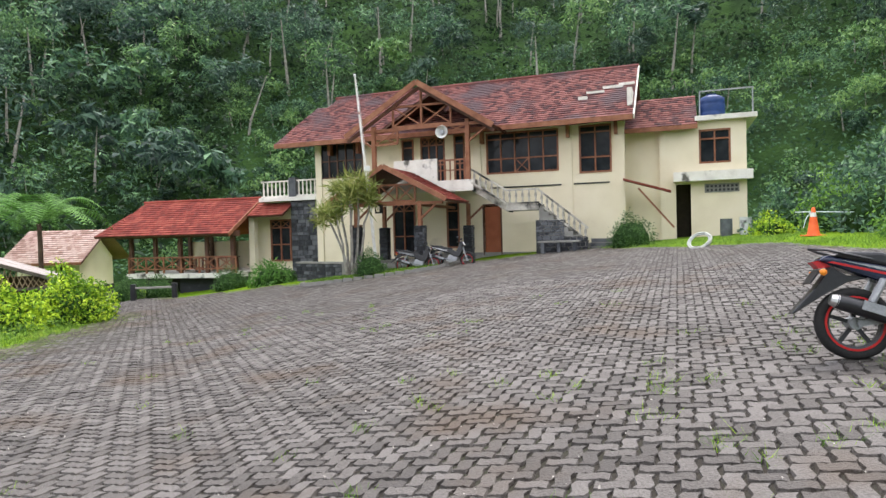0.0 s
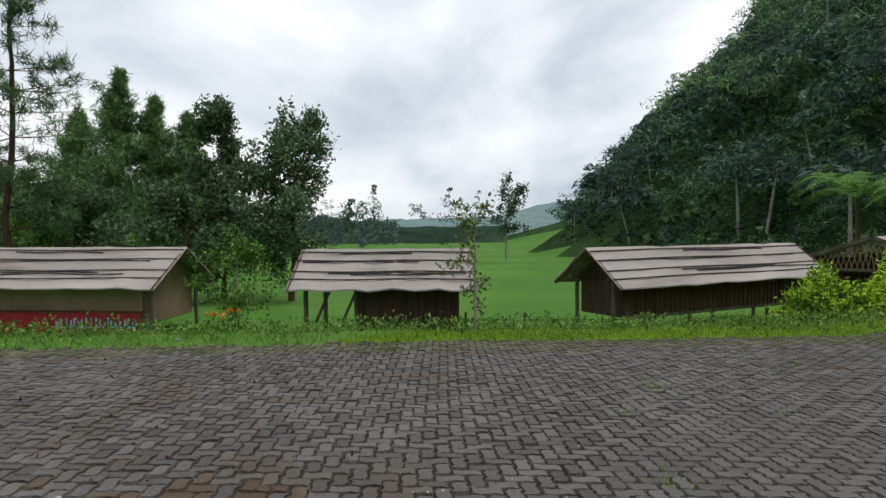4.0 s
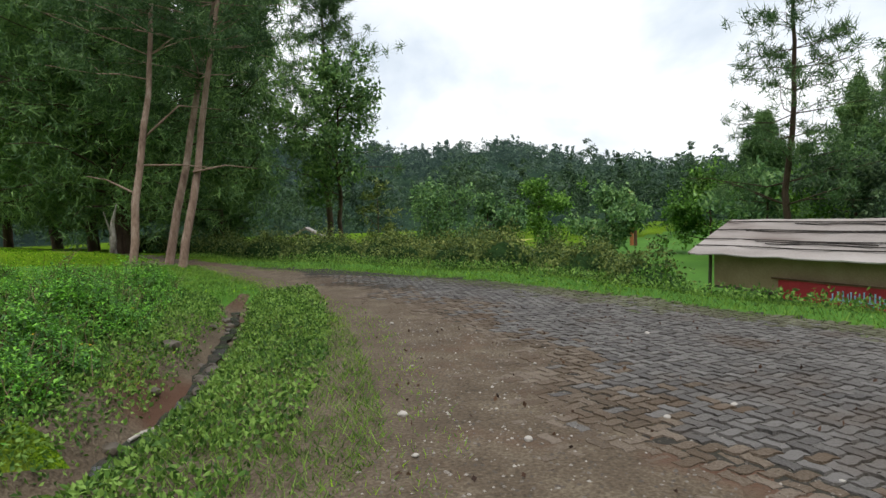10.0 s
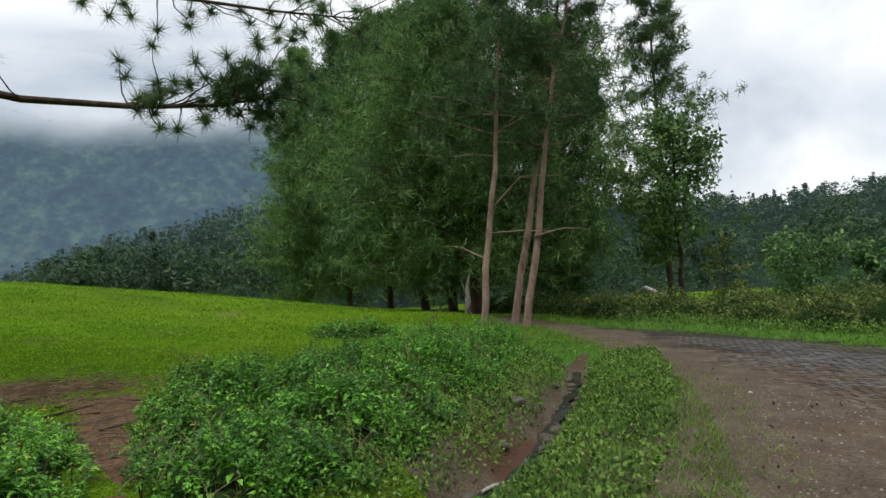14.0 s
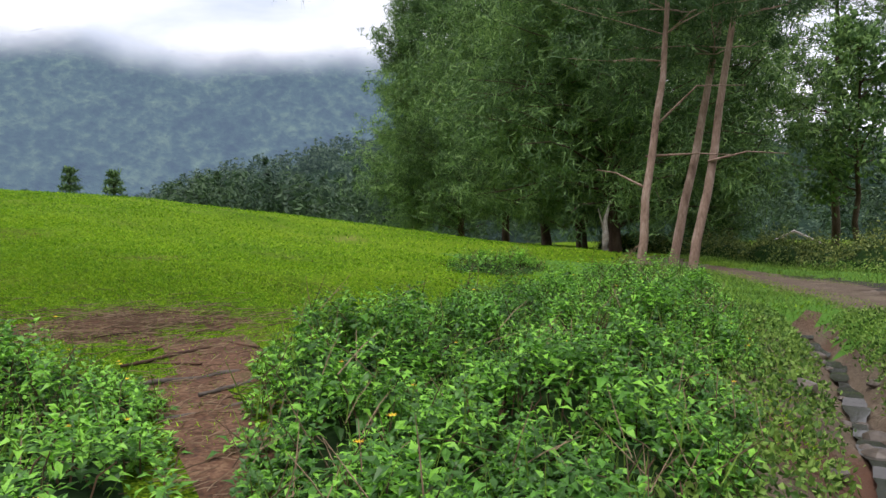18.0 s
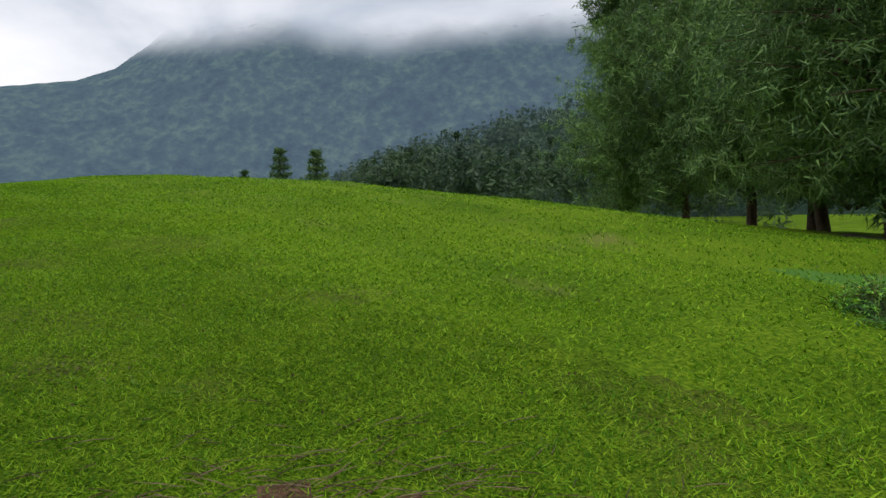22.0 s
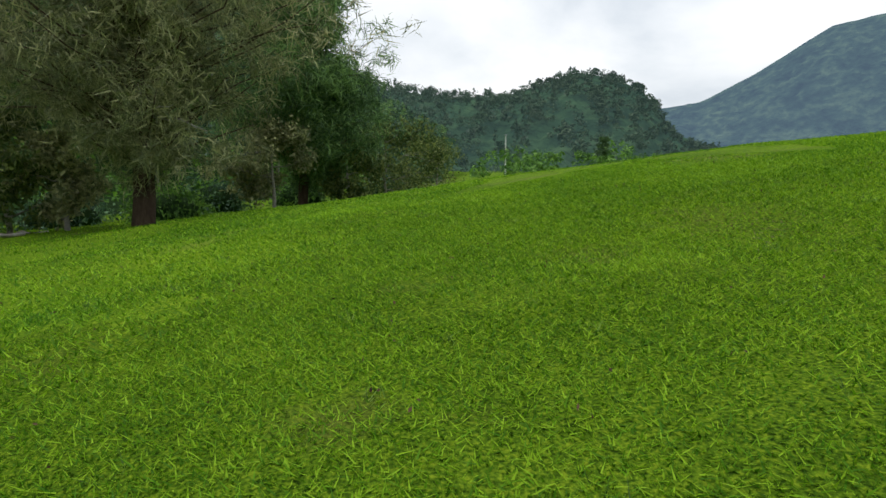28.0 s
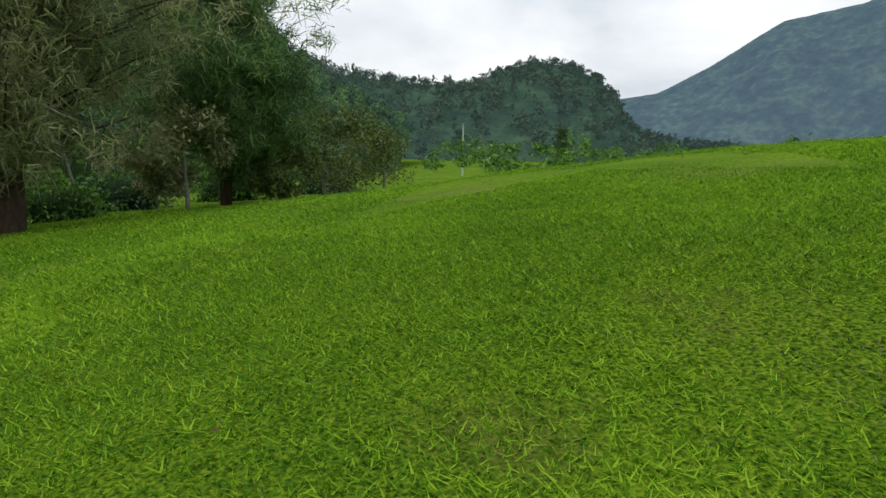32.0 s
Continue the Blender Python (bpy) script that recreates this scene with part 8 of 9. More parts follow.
def motorbike(label, at, paint="blue", stripe="red"):
    """Underbone motorbike; x ahead, its rear axle over the origin."""
    T = thing("motorbike", label, "motorbike", at, "parked motorbikes")
    r = 0.29
    wheel(T, "rear_wheel", 0.0, r)
    wheel(T, "front_wheel", 1.24, r)
    bevel(part("tail_fairing", slab([(-0.26, 0.80), (-0.2, 0.845), (0.2, 0.76), (0.5, 0.70), (0.52, 0.56), (0.3, 0.58), (-0.02, 0.70)], 0.2), M[paint], T, "dark glossy tail fairing"), 0.03, 2)
    for s in (-1, 1):
        part("fairing_stripe", slab([(-0.2, 0.782), (-0.16, 0.79), (0.25, 0.688), (0.46, 0.65), (0.46, 0.632), (0.25, 0.668)], 0.006, y=s * 0.104), M[stripe], T, "red side stripe")
        part("silver_panel", slab([(-0.1, 0.80), (0.25, 0.722), (0.5, 0.68), (0.5, 0.665), (0.25, 0.70)], 0.006, y=s * 0.105), M["grey_metal"], T, "silver side panel")
    bevel(part("seat", slab([(-0.2, 0.84), (-0.05, 0.87), (0.2, 0.86), (0.36, 0.79), (0.62, 0.77), (0.68, 0.72), (0.3, 0.73)], 0.22), M["black"], T, "black vinyl seat"), 0.035, 2)
    part("grab_rail", Geo().tube([(0.12, -0.11, 0.80), (-0.2, -0.12, 0.88), (-0.3, 0.0, 0.90), (-0.2, 0.12, 0.88), (0.12, 0.11, 0.80)], [0.012] * 5, 6), M["black"], T, smooth=True)
    part("tail_lamp", slab([(-0.30, 0.79), (-0.22, 0.80), (-0.16, 0.745), (-0.25, 0.735)], 0.12), M["red"], T, "red tail lamp")
    bevel(part("rear_mudguard", slab([(-0.16, 0.75), (-0.05, 0.68), (0.12, 0.66), (-0.05, 0.62), (-0.22, 0.52), (-0.46, 0.36), (-0.47, 0.37), (-0.28, 0.58)], 0.12), M["black"], T, "black rear mudguard"), 0.012)
    part("number_plate", slab([(-0.335, 0.62), (-0.255, 0.73), (-0.245, 0.72), (-0.325, 0.61)], 0.2), M["black"], T, "black number plate")
    for s in (-1, 1):
        part("turn_signal", Geo().lathe([(0.0, -0.03), (0.028, -0.01), (0.028, 0.015), (0.0, 0.03)], (-0.24, s * 0.13, 0.70), 10), M["orange"], T, "amber turn signal", True)
    mu = part("muffler", Geo().tube([(-0.17, -0.15, 0.47), (-0.12, -0.15, 0.455), (0.2, -0.14, 0.35), (0.42, -0.13, 0.27)], [0.058, 0.065, 0.065, 0.03], 12), M["black"], T, "black muffler", True)
    part("chrome_tip", Geo().tube([(-0.21, -0.15, 0.485), (-0.16, -0.15, 0.468)], [0.04, 0.06], 12), M["chrome"], mu, "chrome end cap")
    part("heat_shield", Geo().beam((0.0, -0.22, 0.44), (0.32, -0.205, 0.33), 0.012, 0.075), M["grey_metal"], mu, "grey heat shield")
    part("exhaust_pipe", Geo().tube([(0.4, -0.13, 0.275), (0.6, -0.12, 0.22), (0.82, -0.08, 0.26), (0.86, -0.03, 0.4)], [0.022] * 4, 8), M["grey_metal"], T, smooth=True)
    for s in (-1, 1):
        part("swingarm", Geo().beam((0, s * 0.085, r), (0.5, s * 0.07, 0.36), 0.025, 0.05), M["grey_metal"], T)
        part("shock_absorber", Geo().tube([(0.02, s * 0.11, 0.33), (0.1, s * 0.11, 0.46), (0.1, s * 0.11, 0.46), (0.2, s * 0.1, 0.64)], [0.018, 0.018, 0.03, 0.03], 8), M["grey_metal"], T, "grey spring shock absorber")
        part("footpeg", Geo().tube([(0.42, s * 0.1, 0.38), (0.42, s * 0.24, 0.38)], [0.014, 0.016], 7), M["black"], T)
        part("fork", Geo().tube([(1.24, s * 0.07, r), (1.06, s * 0.07, 0.78)], [0.024, 0.02], 8), M["grey_metal"], T)
        part("mirror", Geo().tube([(0.95, s * 0.2, 0.98), (0.93, s * 0.28, 1.12), (0.93, s * 0.3, 1.13), (0.93, s * 0.37, 1.16)], [0.006, 0.006, 0.04, 0.035], 8), M["black"], T, "black rear-view mirror")
        part("hand_grip", Geo().tube([(0.92, s * 0.2, 0.97), (0.88, s * 0.33, 0.96)], [0.018, 0.018], 8), M["rubber"], T)
    bevel(part("engine", slab([(0.45, 0.28), (0.8, 0.24), (0.88, 0.40), (0.8, 0.5), (0.5, 0.48)], 0.2), M["grey_metal"], T, "dull grey engine block"), 0.03, 2)
    bevel(part("body_cover", slab([(0.45, 0.72), (0.6, 0.72), (0.8, 0.62), (0.95, 0.9), (1.08, 0.9), (1.06, 0.6), (0.92, 0.38), (0.7, 0.42), (0.5, 0.56)], 0.24), M[paint], T, "dark glossy leg shield"), 0.03, 2)
    part("handlebar", Geo().tube([(0.92, -0.2, 0.97), (0.98, -0.08, 0.94), (0.98, 0.08, 0.94), (0.92, 0.2, 0.97)], [0.013] * 4, 7), M["black"], T)
    bevel(part("headlamp_cowl", slab([(0.92, 0.88), (0.98, 1.02), (1.06, 1.0), (1.14, 0.86), (1.04, 0.82)], 0.26), M[paint], T), 0.03, 2)
    part("headlamp", slab([(1.07, 0.985), (1.085, 0.985), (1.15, 0.87), (1.13, 0.86)], 0.16), M["pale"], T, "clear headlamp lens")
    part("front_mudguard", turned([(r + 0.015, -0.05), (r + 0.03, 0.0), (r + 0.015, 0.05), (r + 0.02, 0.0), (r + 0.015, -0.05)], (1.24, 0, r), 20), M[paint], T)
    part("side_stand", Geo().tube([(0.5, 0.1, 0.3), (0.42, 0.24, 0.01)], [0.012, 0.012], 6), M["grey_metal"], T)
    return T


def lean_on_ground(x, y, ahead, tilt=-7):
    z = float(surface_z(np.array([x]), np.array([y]))[0]) + 0.02
    return pose(x, y, z, tilt, 0, ahead)


motorbike("dark blue underbone motorbike with red-striped wheels on the pavers", lean_on_ground(5.0, 3.46, -36))
motorbike("black motorbike parked by the porch pillar", lean_on_ground(8.1, 23.9, -30), "black", "grey_metal")
motorbike("black and white scooter parked beside the porch", lean_on_ground(9.4, 23.5, -36), "black", "pale")


def traffic_cone():
    x, y = 17.3, 13.2
    T = thing("traffic_cone", "orange plastic traffic cone with a white band on rough grass", "cone", rest(x, y) @ Matrix.Scale(1.25, 4))
    bevel(part("base", Geo().box(-0.2, -0.2, 0, 0.2, 0.2, 0.03), M["cone"], T), 0.01)
    part("cone_body", Geo().lathe([(0.15, 0.03), (0.13, 0.06), (0.045, 0.62), (0.03, 0.68), (0.0, 0.68)], sides=20), M["cone"], T, smooth=True)
    part("band", Geo().lathe([(0.073, 0.455), (0.056, 0.555)], sides=20), M["pale"], T, "white reflective band")
    z = float(surface_z(np.array([x]), np.array([y]))[0])
    R = thing("barrier_rope", "pale blue-white rope strung from the cone", "rope", pose(x, y, z + 0.7))
    part("strand", Geo().tube([(-0.5, 0.2, 0.02), (0, 0, 0.02), (1.0, -0.42, -0.02), (2.6, -1.05, 0.06), (4.4, -1.8, 0.34)], [0.014] * 5, 6), M["rope"], R, smooth=True)
    part("tail", Geo().tube([(-0.02, 0.06, 0.02), (-0.16, 0.1, -0.16), (-0.3, 0.1, -0.46)], [0.01] * 3, 5), M["rope"], R, smooth=True)


M["rope"] = surface("faded_blue_rope", [(0.45, 0.55, 0.58), (0.62, 0.70, 0.72)], rough=0.7, bump=0.2)
traffic_cone()


def island():
    cx, cy, rx, ry, rot = 7.0, 24.35, 2.75, 1.15, radians(-24)
    c, s = math.cos(rot), math.sin(rot)
    T = thing("planted_island", "small grassed bed edged with grey kerb stones", "flower bed", pose(0, 0, 0))
    a = np.arange(40) * TAU / 40
    rings = []
    for k, h in ((1.0, 0.06), (0.96, 0.12), (0.5, 0.16), (0.02, 0.17)):
        x, y = cx + c * rx * k * np.cos(a) - s * ry * k * np.sin(a), cy + s * rx * k * np.cos(a) + c * ry * k * np.sin(a)
        rings.append(np.c_[x, y, surface_z(x, y) + h])
    i, j = np.meshgrid(np.arange(3), np.arange(40), indexing="ij")
    q = np.stack([i * 40 + j, i * 40 + (j + 1) % 40, (i + 1) * 40 + (j + 1) % 40, (i + 1) * 40 + j], -1).reshape(-1, 4)
    part("turf", Geo().add(np.concatenate(rings), q), M["turf"], T, smooth=True)
    stone = Geo().box(-0.17, -0.06, -0.1, 0.17, 0.06, 0.13).mesh("kerb_stone", [M["concrete"]])
    for t in np.arange(44) * TAU / 44:
        x, y = cx + c * (rx + 0.06) * math.cos(t) - s * (ry + 0.06) * math.sin(t), cy + s * (rx + 0.06) * math.cos(t) + c * (ry + 0.06) * math.sin(t)
        k = new("kerb_stone", stone)
        k.parent = T
        dx, dy = -rx * math.sin(t), ry * math.cos(t)
        k.matrix_basis = pose(x, y, float(surface_z(np.array([x]), np.array([y]))[0]), 0, 0, math.degrees(math.atan2(dy, dx) + rot))
    r = np.random.default_rng(700)
    u, v = r.uniform(-1, 1, 9000), r.uniform(-1, 1, 9000)
    ok = u * u + v * v < 0.95
    x, y = cx + c * rx * u[ok] - s * ry * v[ok], cy + s * rx * u[ok] + c * ry * v[ok]
    g = Geo().tris(grass_blades(r, np.c_[x, y], surface_z(x, y) + 0.13, 0.09, 0.02, 0.9))
    tagged(part("grass", g, M["lush_blade"], T), kind="stuff")
    x, y = 7.0, 24.6
    z = float(surface_z(np.array([x]), np.array([y]))[0])
    F = thing("flagpole", "leaning white flagpole with rusty patches and a rope cleat", "pole", pose(7.31, 24.75, z + 0.1))
    top = np.array([-0.46, 0.9, 8.1])
    part("shaft", Geo().tube([top * t for t in (-0.03, 0.25, 0.5, 0.75, 1)], [0.065, 0.06, 0.05, 0.04, 0.03], 10), M["polepaint"], F, smooth=True)
    part("finial", Geo().lathe([(0.0, -0.06), (0.06, -0.02), (0.06, 0.04), (0.0, 0.09)], tuple(top), 8), M["pale"], F, "white finial", True)
    part("cleat", Geo().box(-0.29, 0.37, 4.12, -0.08, 0.55, 4.34), M["pale"], F, "small white rope box")
    part("halyard", Geo().tube([top * 0.2 + (0.07, -0.05, 0), top * 0.5 + (0.09, -0.06, 0), top * 0.98 + (0.04, -0.03, 0)], [0.006] * 3, 4), M["pale"], F)
    D = thing("dracaena", "many-stemmed dracaena with pale yellow-green leaf rosettes", "plant", pose(6.3, 24.75, z + 0.1))
    r = np.random.default_rng(701)
    for k, (dx, dy, h) in enumerate(((-0.6, 0.1, 2.5), (-0.1, -0.2, 2.9), (0.35, 0.2, 3.5), (-0.95, -0.1, 2.2), (0.05, 0.3, 3.1), (0.8, 0.1, 2.9), (-0.35, 0.35, 3.4))):
        stem = part("stem", Geo().tube(wander(r, (dx * 0.25, dy * 0.3, -0.1), (dx, dy, h), 7, 0.04), np.linspace(0.06, 0.035, 7), 7), M["grey_bark"], D, smooth=True)
        heads = np.array([[dx, dy, h + 0.1]] * 5) + r.normal(0, 0.2, (5, 3))
        Q = sprays(r, heads, 46, 0.05, 0.62, 0.05, lift=0.5, bend=0.7)
        part("leaf_rosette", Geo().quads(Q), M["palm"], stem, "pale strap leaves")
    bush_thing("round_shrub", "clipped dark round shrub in the grassed bed", 6.75, 23.75, 0.72, 0.65, 1.2, "darkbush", 702, 1800, 0.08, lump=0.1)


M["polepaint"] = surface("flaking_white_pole_paint", [(0.52, 0.5, 0.46), (0.66, 0.64, 0.6), (0.74, 0.73, 0.7)], scale=4, fine=30, rough=0.6, bump=0.2, stain=((0.22, 0.09, 0.04), 0.56, 0.1), stain_scale=2.4)
island()


def retaining_wall():
    a, b = np.array([5.08, 29.88]), np.array([7.08, 26.05])
    z0 = float(surface_z(a[:1], a[1:])[0]) - 0.2
    d = (b - a) / np.linalg.norm(b - a)
    T = thing("garden_wall", "low dark stone garden wall beside the porch", "wall", pose(a[0], a[1], z0, 0, 0, math.degrees(math.atan2(d[1], d[0]))))
    L = float(np.linalg.norm(b - a))
    part("core", Geo().box(0, -0.15, 0, L, 0.15, 1.02), M["mortar"], T)
    part("coping", Geo().box(-0.03, -0.2, 1.022, L + 0.03, 0.2, 1.1), M["concrete"], T)
    stone_face(T, (0, -0.15, 0), (1, 0, 0), L, 1.0, 0.3, 0.17, 705)
    stone_face(T, (L, 0.15, 0), (-1, 0, 0), L, 1.0, 0.3, 0.17, 706)


retaining_wall()
bush_thing("fern_shrub", "bushy green fern at the end of the garden wall", 3.8, 30.2, 0.95, 0.9, 1.1, "fern", 710, 700, 0.3, width=0.25)
for x, y, rr, h, sd in ((2.2, 32.6, 0.95, 1.2, 711), (-1.0, 33.6, 0.85, 1.25, 712), (-2.4, 33.9, 0.8, 1.2, 713), (4.6, 30.9, 0.6, 0.8, 714)):
    bush_thing("clipped_shrub", "clipped dark green shrub in front of the pavilion", x, y, rr, rr, h, "darkbush", sd, 1500, 0.09, lump=0.1)


def low_bench():
    T = thing("rail_bench", "low black rail bench at the yard's edge", "bench", rest(-1.2, 32.3, -12))
    for x in (-0.9, 0.9):
        bevel(part("post", Geo().box(x - 0.11, -0.12, -0.1, x + 0.11, 0.12, 0.72), M["black"], T, "black square post"), 0.015)
    part("plank", Geo().box(-0.8, -0.1, 0.5, 0.8, 0.1, 0.58), M["concrete"], T, "pale grey plank")


low_bench()


def stone_bench():
    T = thing("garden_bench", "dark concrete garden bench at the stair's stone base", "bench", on_house(12.9, -2.75, 0.0))
    zg = float(surface_z(np.array([T.matrix_basis[0][3]]), np.array([T.matrix_basis[1][3]]))[0])
    T.matrix_basis = on_house(12.9, -2.75, zg)
    bevel(part("slab", Geo().box(-0.85, -0.2, 0.4, 0.85, 0.2, 0.48), M["concrete"], T, "pale worn slab"), 0.012)
    for x in (-0.65, 0.0, 0.65):
        part("leg", Geo().box(x - 0.07, -0.16, -0.1, x + 0.07, 0.16, 0.4), M["stone"], T)


stone_bench()
bush_thing("stair_shrub", "dense round shrub by the foot of the outer stair", 15.9, 19.7, 0.95, 0.85, 1.35, "darkbush", 720, 1900, 0.09, lump=0.12)


def hose_coil():
    T = thing("hose_coil", "coil of pale hose leaning on a low bank", "hose", rest(14.3, 14.6))
    r = np.random.default_rng(721)
    pts = []
    for k in range(7 * 18):
        t = TAU * k / 18
        R = 0.25 + 0.03 * math.sin(k * 0.13)
        p = Vector((R * 1.25 * math.cos(t), 0.012 * (k // 18) - 0.04 + r.normal(0, 0.004), R * math.sin(t)))
        p.rotate(Matrix.Rotation(radians(-38), 3, "X"))
        p.rotate(Matrix.Rotation(radians(-25), 3, "Y"))
        p.rotate(Matrix.Rotation(radians(-45), 3, "Z"))
        pts.append((p.x, p.y, p.z + 0.2))
    part("hose", Geo().tube(pts, [0.02] * len(pts), 6), M["hose"], T, smooth=True)


hose_coil()
for x, y, mt, lb in ((20.2, 19.2, "drumgrey", "dark grey steel drum against the annexe wall"), (20.75, 18.75, "drumwhite", "stained white drum against the annexe wall")):
    M.setdefault("drumgrey", surface("grey_drum_paint", [(0.07, 0.08, 0.09), (0.13, 0.14, 0.15)], rough=0.6, bump=0.2, stain=((0.12, 0.06, 0.03), 0.6, 0.1)))
    M.setdefault("drumwhite", surface("stained_white_drum", [(0.45, 0.46, 0.46), (0.66, 0.66, 0.65)], rough=0.6, bump=0.2, stain=((0.09, 0.09, 0.09), 0.52, 0.12), stain_scale=3))
    T = thing("drum", lb, "drum", rest(x, y) @ Matrix.Scale(0.8, 4), "drums")
    part("barrel", Geo().lathe([(0.0, 0.0), (0.28, 0.0), (0.285, 0.28), (0.3, 0.29), (0.285, 0.3), (0.285, 0.57), (0.3, 0.58), (0.285, 0.59), (0.285, 0.86), (0.3, 0.88), (0.27, 0.88), (0.26, 0.84), (0.0, 0.84)], sides=20), M[mt], T, smooth=False)

# shrubs along the bank east of the yard
k = 0
for x, y, rr, h, mt, leaf in ((21.5, 17.6, 1.3, 1.7, "jungle", 0.2), (20.3, 14.6, 1.4, 1.9, "broad", 0.17), (19.3, 12.6, 1.5, 2.1, "jungle", 0.22), (18.2, 10.4, 1.4, 1.8, "broad", 0.15), (17.6, 8.3, 1.5, 2.2, "jungle", 0.2), (16.6, 6.2, 1.4, 1.7, "broad", 0.16), (16.2, 3.6, 1.6, 2.2, "jungle", 0.2),
                          (23.5, 15.8, 1.8, 2.8, "jungle", 0.24), (21.6, 11.9, 2.0, 3.0, "jungle", 0.26), (20.2, 8.0, 2.0, 3.0, "jungle", 0.25), (18.8, 4.4, 1.9, 2.8, "jungle", 0.24), (16.3, 9.6, 0.7, 0.7, "fern", 0.2), (15.2, 7.2, 0.8, 0.7, "hedge", 0.12), (19.4, 16.4, 0.8, 0.8, "hedge", 0.13)):
    bush_thing("bank_shrub", "wild leafy shrub on the bank beside the yard" if h < 2.5 else "tall wild shrub climbing the wooded bank", x, y, rr, rr * 0.85, h, mt, 730 + k, 1500, leaf, 30 * k, "bank shrubs", lump=0.3, sink=0.15)
    k += 1

# brush on the bank past the brown she-oak
for x, y, rr, h, mt, sd in ((29.8, -8.0, 1.5, 1.3, "broad", 760), (33.2, -11.0, 1.7, 1.6, "jungle", 761), (31.5, -14.5, 1.6, 1.5, "broad", 762), (36.0, -17.0, 1.8, 1.9, "jungle", 763), (38.5, -22.0, 1.8, 1.9, "broad", 764), (27.8, -6.0, 1.2, 1.0, "broad", 765), (42.0, -28.5, 1.9, 1.9, "jungle", 766), (30.5, -4.0, 1.8, 2.2, "jungle", 767)):
    bush_thing("wild_shrub", "wild leafy shrub at the wood's edge", x, y, rr, rr, h, mt, sd, 1700, 0.2, 0, "wood-edge shrubs", lump=0.3, sink=0.15, plan=True)


def dead_spray():
    r = np.random.default_rng(770)
    T = thing("dead_branch", "white forked dead branch in the brown she-oak", "branch", SOUTH_FRAME @ pose(24.4, -13.6, 3.6))
    g = Geo()
    for tip in ((-0.9, 0.5, 0.7), (-1.2, -0.3, 0.2), (-0.7, -0.9, -0.4), (-1.3, -1.1, -0.5)):
        g.tube(wander(r, (0.6, 0.3, 0.1), tip, 6, 0.06), np.linspace(0.035, 0.01, 6), 5)
    part("limb", g, M["barewood"], T, smooth=True)
    for i, (x, y, a, L, rad) in enumerate(((28.0, -8.6, 20, 2.4, 0.12), (26.9, -9.6, 150, 1.8, 0.07), (28.8, -9.9, 80, 1.5, 0.05), (27.4, -8.2, 100, 1.6, 0.04))):
        T = thing("fallen_log", "grey fallen branch on the brush bank", "log", rest_south(x, y, a, -rad * 0.7))
        part("wood", Geo().tube(wander(r, (-L / 2, 0, 0), (L / 2, 0, 0.05), 7, 0.05), np.linspace(rad, rad * 0.5, 7), 7), M["barewood"], T, smooth=True)


dead_spray()


# ---- pavers ----
def herringbone(w, turn, reach, centre):
    """Corner, along and across vectors of zigzag blocks laid in herringbone."""
    c, s = math.cos(radians(turn)), math.sin(radians(turn))
    n = int(reach / w)
    i, j = np.meshgrid(np.arange(-n, n), np.arange(-n, n), indexing="ij")
    k = (i - j) % 4
    out = []
    for sel, along, across in ((k == 0, (1, 0), (0, 1)), (k == 3, (0, 1), (-1, 0))):
        x, y = i[sel] * w, j[sel] * w
        if along == (0, 1):
            x = x + w
        X, Y = centre[0] + c * x - s * y, centre[1] + s * x + c * y
        a = np.array([c * along[0] - s * along[1], s * along[0] + c * along[1]])
        b = np.array([c * across[0] - s * across[1], s * across[0] + c * across[1]])
        out.append((np.c_[X, Y], a, b))
    return out


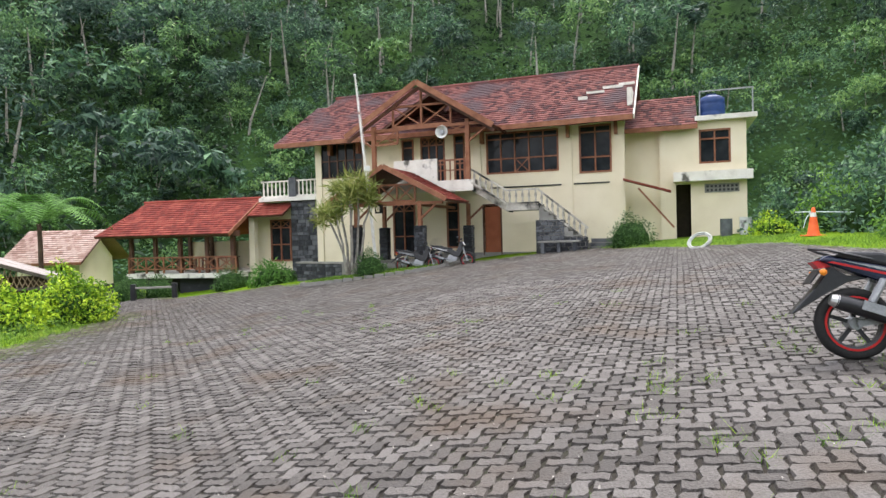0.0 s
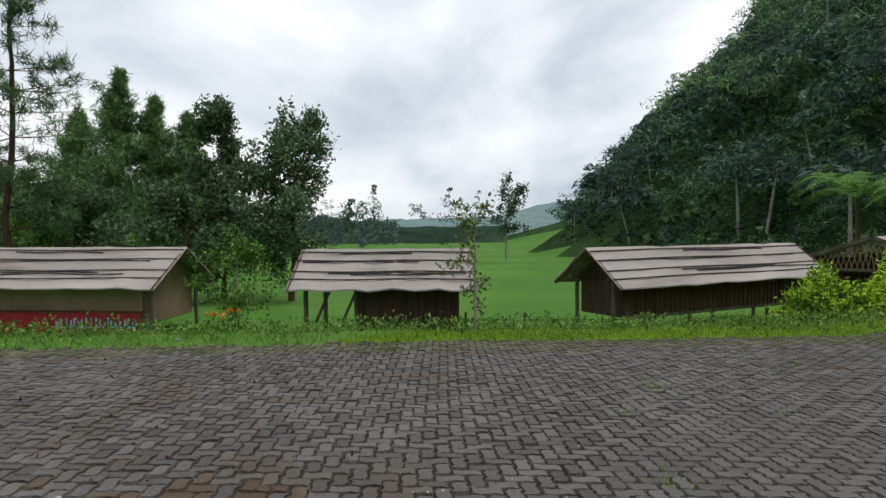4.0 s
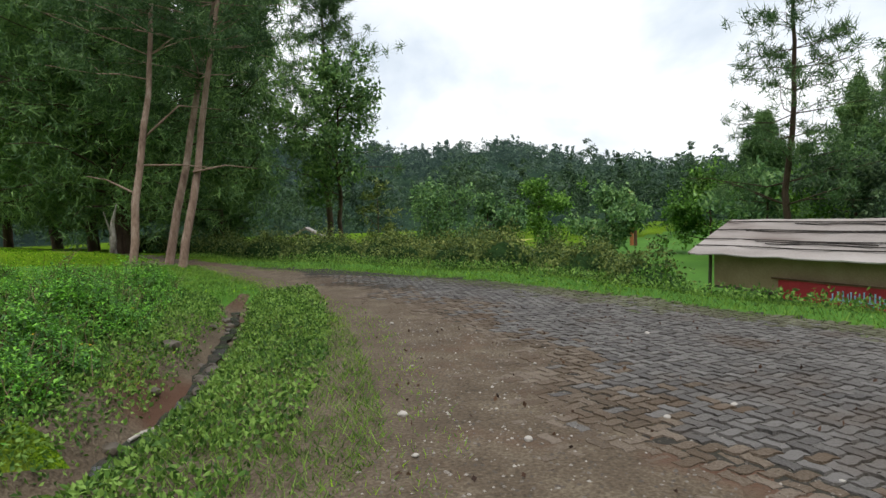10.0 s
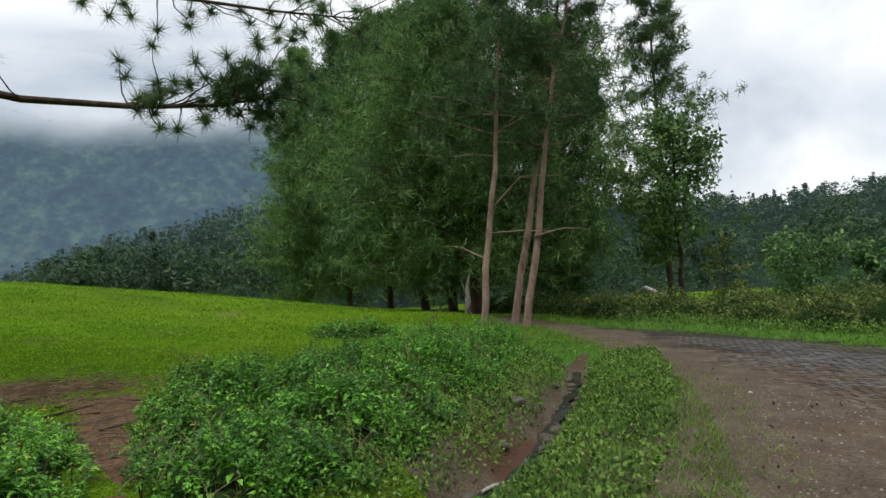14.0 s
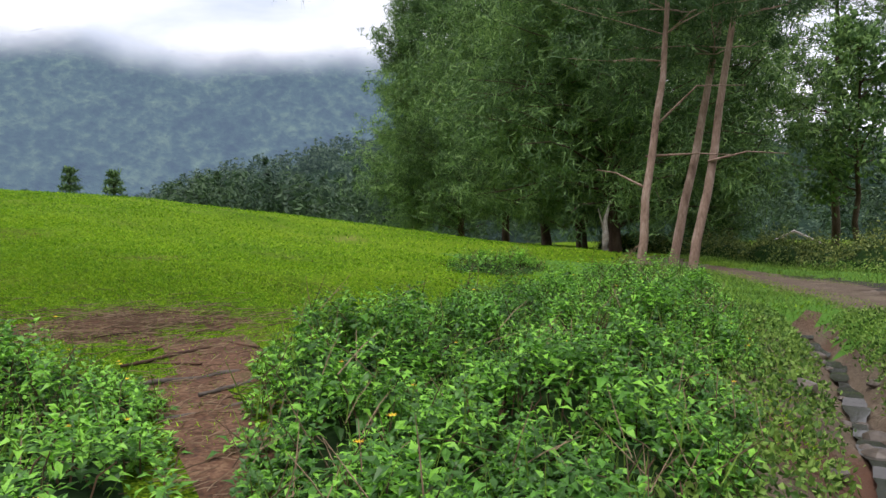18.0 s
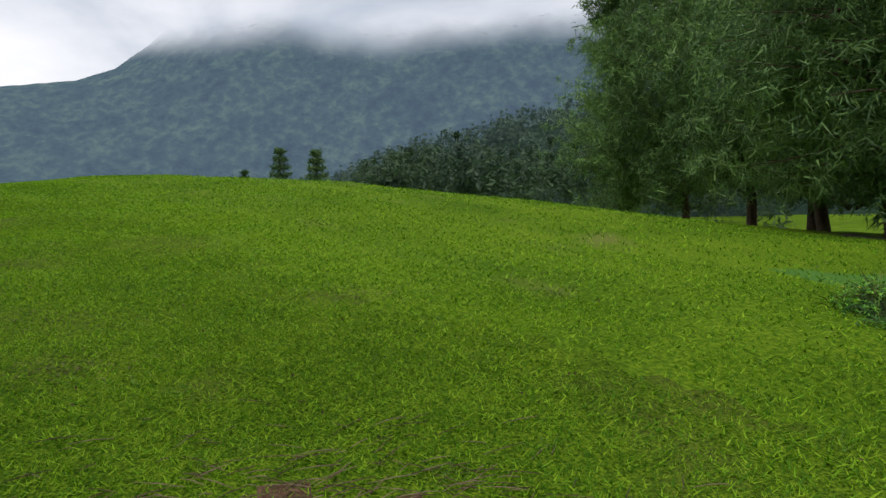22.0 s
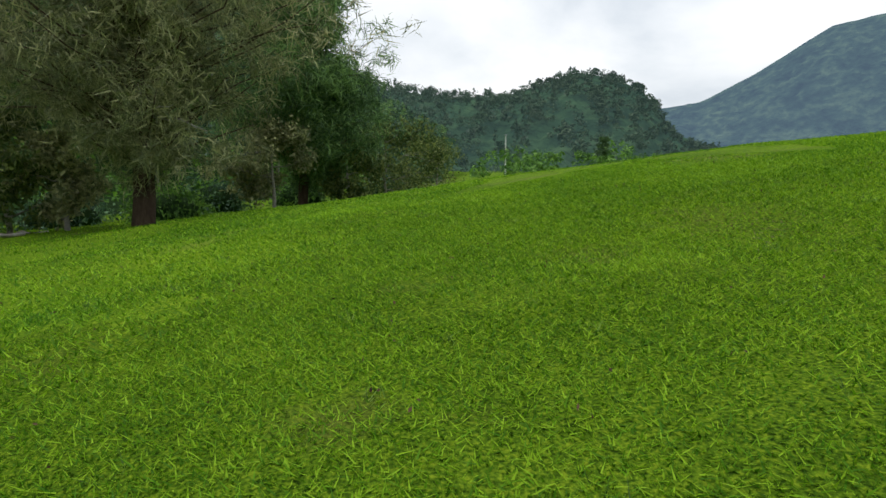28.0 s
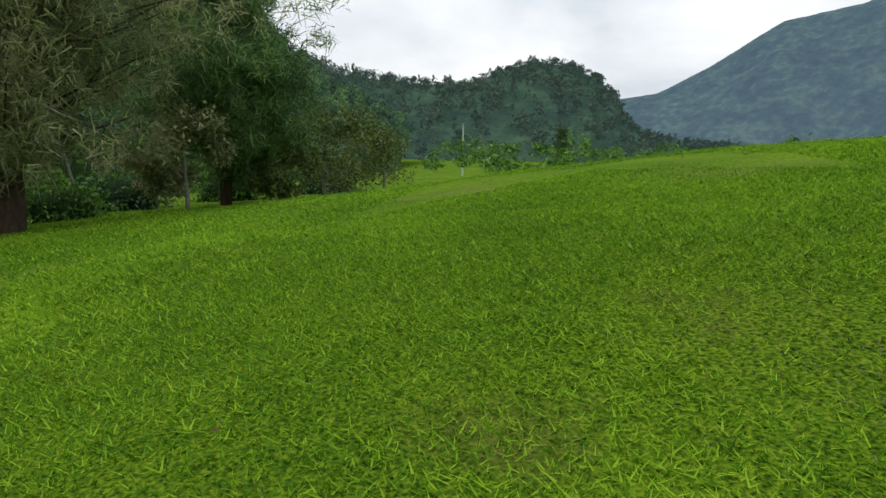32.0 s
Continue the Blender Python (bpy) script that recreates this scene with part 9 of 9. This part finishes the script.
PW = 0.112
OUTLINE = [(0.03, 0.13), (0.5, -0.08), (1.5, 0.13), (1.96, -0.08), (1.96, 0.86), (1.5, 1.07), (0.5, 0.86), (0.03, 1.07)]
rng = np.random.default_rng(500)
near, far = Geo(), Geo()
pieces = []
for P, a, b in herringbone(PW, 47.3, 27, (0, 4)):
    mid = P + (a + b * 0.5) * PW
    ok = inside(ROAD, mid[:, 0], mid[:, 1]) & (mid[:, 0] > -14.5)
    P, mid = P[ok], mid[ok]
    rim = off_line(SOUTH, mid[:, 0], mid[:, 1])
    worn = np.minimum(rim - 0.75, np.hypot(*(to_plan(mid[:, 0], mid[:, 1]) + np.array([[2.4], [-1.2]]))) - 1.0) + hillocks(mid[:, 0], mid[:, 1], 0.9, 1.7)
    keep = worn > -0.1
    P, mid, worn = P[keep], mid[keep], worn[keep]
    P = P + rng.normal(0, 0.0035, P.shape)
    ragged = rng.normal(0, 0.35, len(P))
    coat = np.where(worn + ragged < 1.5, 1, np.where(off_line(WEST, mid[:, 0], mid[:, 1]) + ragged * 0.7 + hillocks(mid[:, 0], mid[:, 1], 0.5, 1.3) < 0.85, 2, 0))
    dist = np.hypot(mid[:, 0] + 0.8, mid[:, 1] - 2.5)
    lift = 0.034 * step(-0.5, 2.2, worn) - 0.014 + rng.normal(0, 0.0035, len(P)) + hillocks(mid[:, 0] * 1.0, mid[:, 1], 0.008, 0.5) * step(1.6, 0.4, worn)
    z = surface_z(mid[:, 0], mid[:, 1]) + lift
    gx_ = (surface_z(mid[:, 0] + 0.2, mid[:, 1]) - surface_z(mid[:, 0] - 0.2, mid[:, 1])) / 0.4
    gy_ = (surface_z(mid[:, 0], mid[:, 1] + 0.2) - surface_z(mid[:, 0], mid[:, 1] - 0.2)) / 0.4
    gx_ = gx_ + rng.normal(0, 0.028, len(P))
    gy_ = gy_ + rng.normal(0, 0.028, len(P))
    o = np.array(OUTLINE)
    flat = o[:, :1] * a * PW + o[:, 1:] * b * PW
    inner = flat.mean(0) + (flat - flat.mean(0)) * 0.86
    close = (dist < 13.5) & (mid[:, 1] < 13.5)
    for sel, full in ((close, True), (~close, False)):
        Q, M_, Z, A, B, K = P[sel], mid[sel], z[sel], gx_[sel], gy_[sel], coat[sel]
        top = Q[:, None] + inner[None]
        tz = Z[:, None] + (top[..., 0] - M_[:, None, 0]) * A[:, None] + (top[..., 1] - M_[:, None, 1]) * B[:, None]
        if full:
            hero = (np.abs(M_[:, 0] + 1.6) < 1.3) & (np.abs(M_[:, 1] - 4.9) < 1.35)
            low = Q[:, None] + flat.mean(0) + (flat - flat.mean(0))[None] * 0.95
            lz = Z[:, None] - 0.03 + (low[..., 0] - M_[:, None, 0]) * A[:, None] + (low[..., 1] - M_[:, None, 1]) * B[:, None]
            V = np.concatenate([np.concatenate([top, tz[..., None]], -1), np.concatenate([low, lz[..., None]], -1)], 1)
            faces = np.array([(k, k + 8, (k + 1) % 8 + 8, (k + 1) % 8) for k in range(8)])
            for mat in range(3):
                W = V[~hero & (K == mat)]
                base = np.arange(len(W))[:, None] * 16
                near.add(W.reshape(-1, 3), base + np.arange(8)[None], mat)
                near.f.append((base[:, :, None] + faces[None]).reshape(-1, 4) + near.n - len(W) * 16)
                near.m.append(np.full(len(W) * 8, mat, int))
            pieces += [(V[q], faces) for q in np.nonzero(hero)[0]]
        else:
            cq = top[:, [0, 3, 4, 7]]
            cz = tz[:, [0, 3, 4, 7]]
            for mat in range(3):
                far.quads(np.concatenate([cq, cz[..., None]], -1)[K == mat], mat)
tagged(part("road_paving", near, [M["paver"], M["paver_soiled"], M["paver_mossy"]], ground), "worn zigzag concrete pavers with mossy joints", kind="stuff")
tagged(part("yard_paving", far, [M["paver"], M["paver_soiled"], M["paver_mossy"]], ground), "zigzag concrete pavers of the upper yard", kind="stuff")
shared = {}
for V, faces in pieces:
    o = V[:8].mean(0)
    key = (round(float(V[1][0] - V[0][0]), 2), round(float(V[1][1] - V[0][1]), 2))
    if key not in shared:
        shared[key] = Geo().add(V - o, [list(range(8))]).add(V - o, faces).mesh("paver", [M["paver"]])
    pb = new("paver", shared[key])
    pb.parent = ground
    pb.matrix_basis = Matrix.Translation(tuple(o))
# weeds in the joints
wx, wy = fill(rng, [(1.5, 1.2), (2.2, 4.2), (5.5, 5.0), (7.5, 3.0), (6.0, 1.0)], 2.2)
wx, wy = np.repeat(wx, 34) + rng.normal(0, 0.07, len(wx) * 34), np.repeat(wy, 34) + rng.normal(0, 0.07, len(wy) * 34)
grass("yard_weeds", "grass tufts growing between the yard's pavers", "lawn_blade", wx, wy, 0.09, 0.006, 1.2, 502)
wx, wy = fill(rng, [(-2, 2.5), (-6, 9), (2, 16), (9, 9), (8, 1.5)], 0.55)
wx, wy = np.repeat(wx, 26) + rng.normal(0, 0.055, len(wx) * 26), np.repeat(wy, 26) + rng.normal(0, 0.055, len(wy) * 26)
grass("joint_weeds", "small grass tufts growing in the paver joints", "lawn_blade", wx, wy, 0.085, 0.007, 1.1, 501)
wx, wy = fill(rng, [(-6, 3), (-6, 9), (2, 14), (9, 9), (8, 0.8), (2, 0.6)], 9)
c = np.c_[wx, wy, surface_z(wx, wy) + 0.03]
tagged(part("paving_chips", Geo().quads(sprays(rng, c, 1, 0.004, 0.022, 0.014, lift=0.2)), M["pebble"]), "pale chips and bits strewn over the pavers", "litter", kind="stuff")
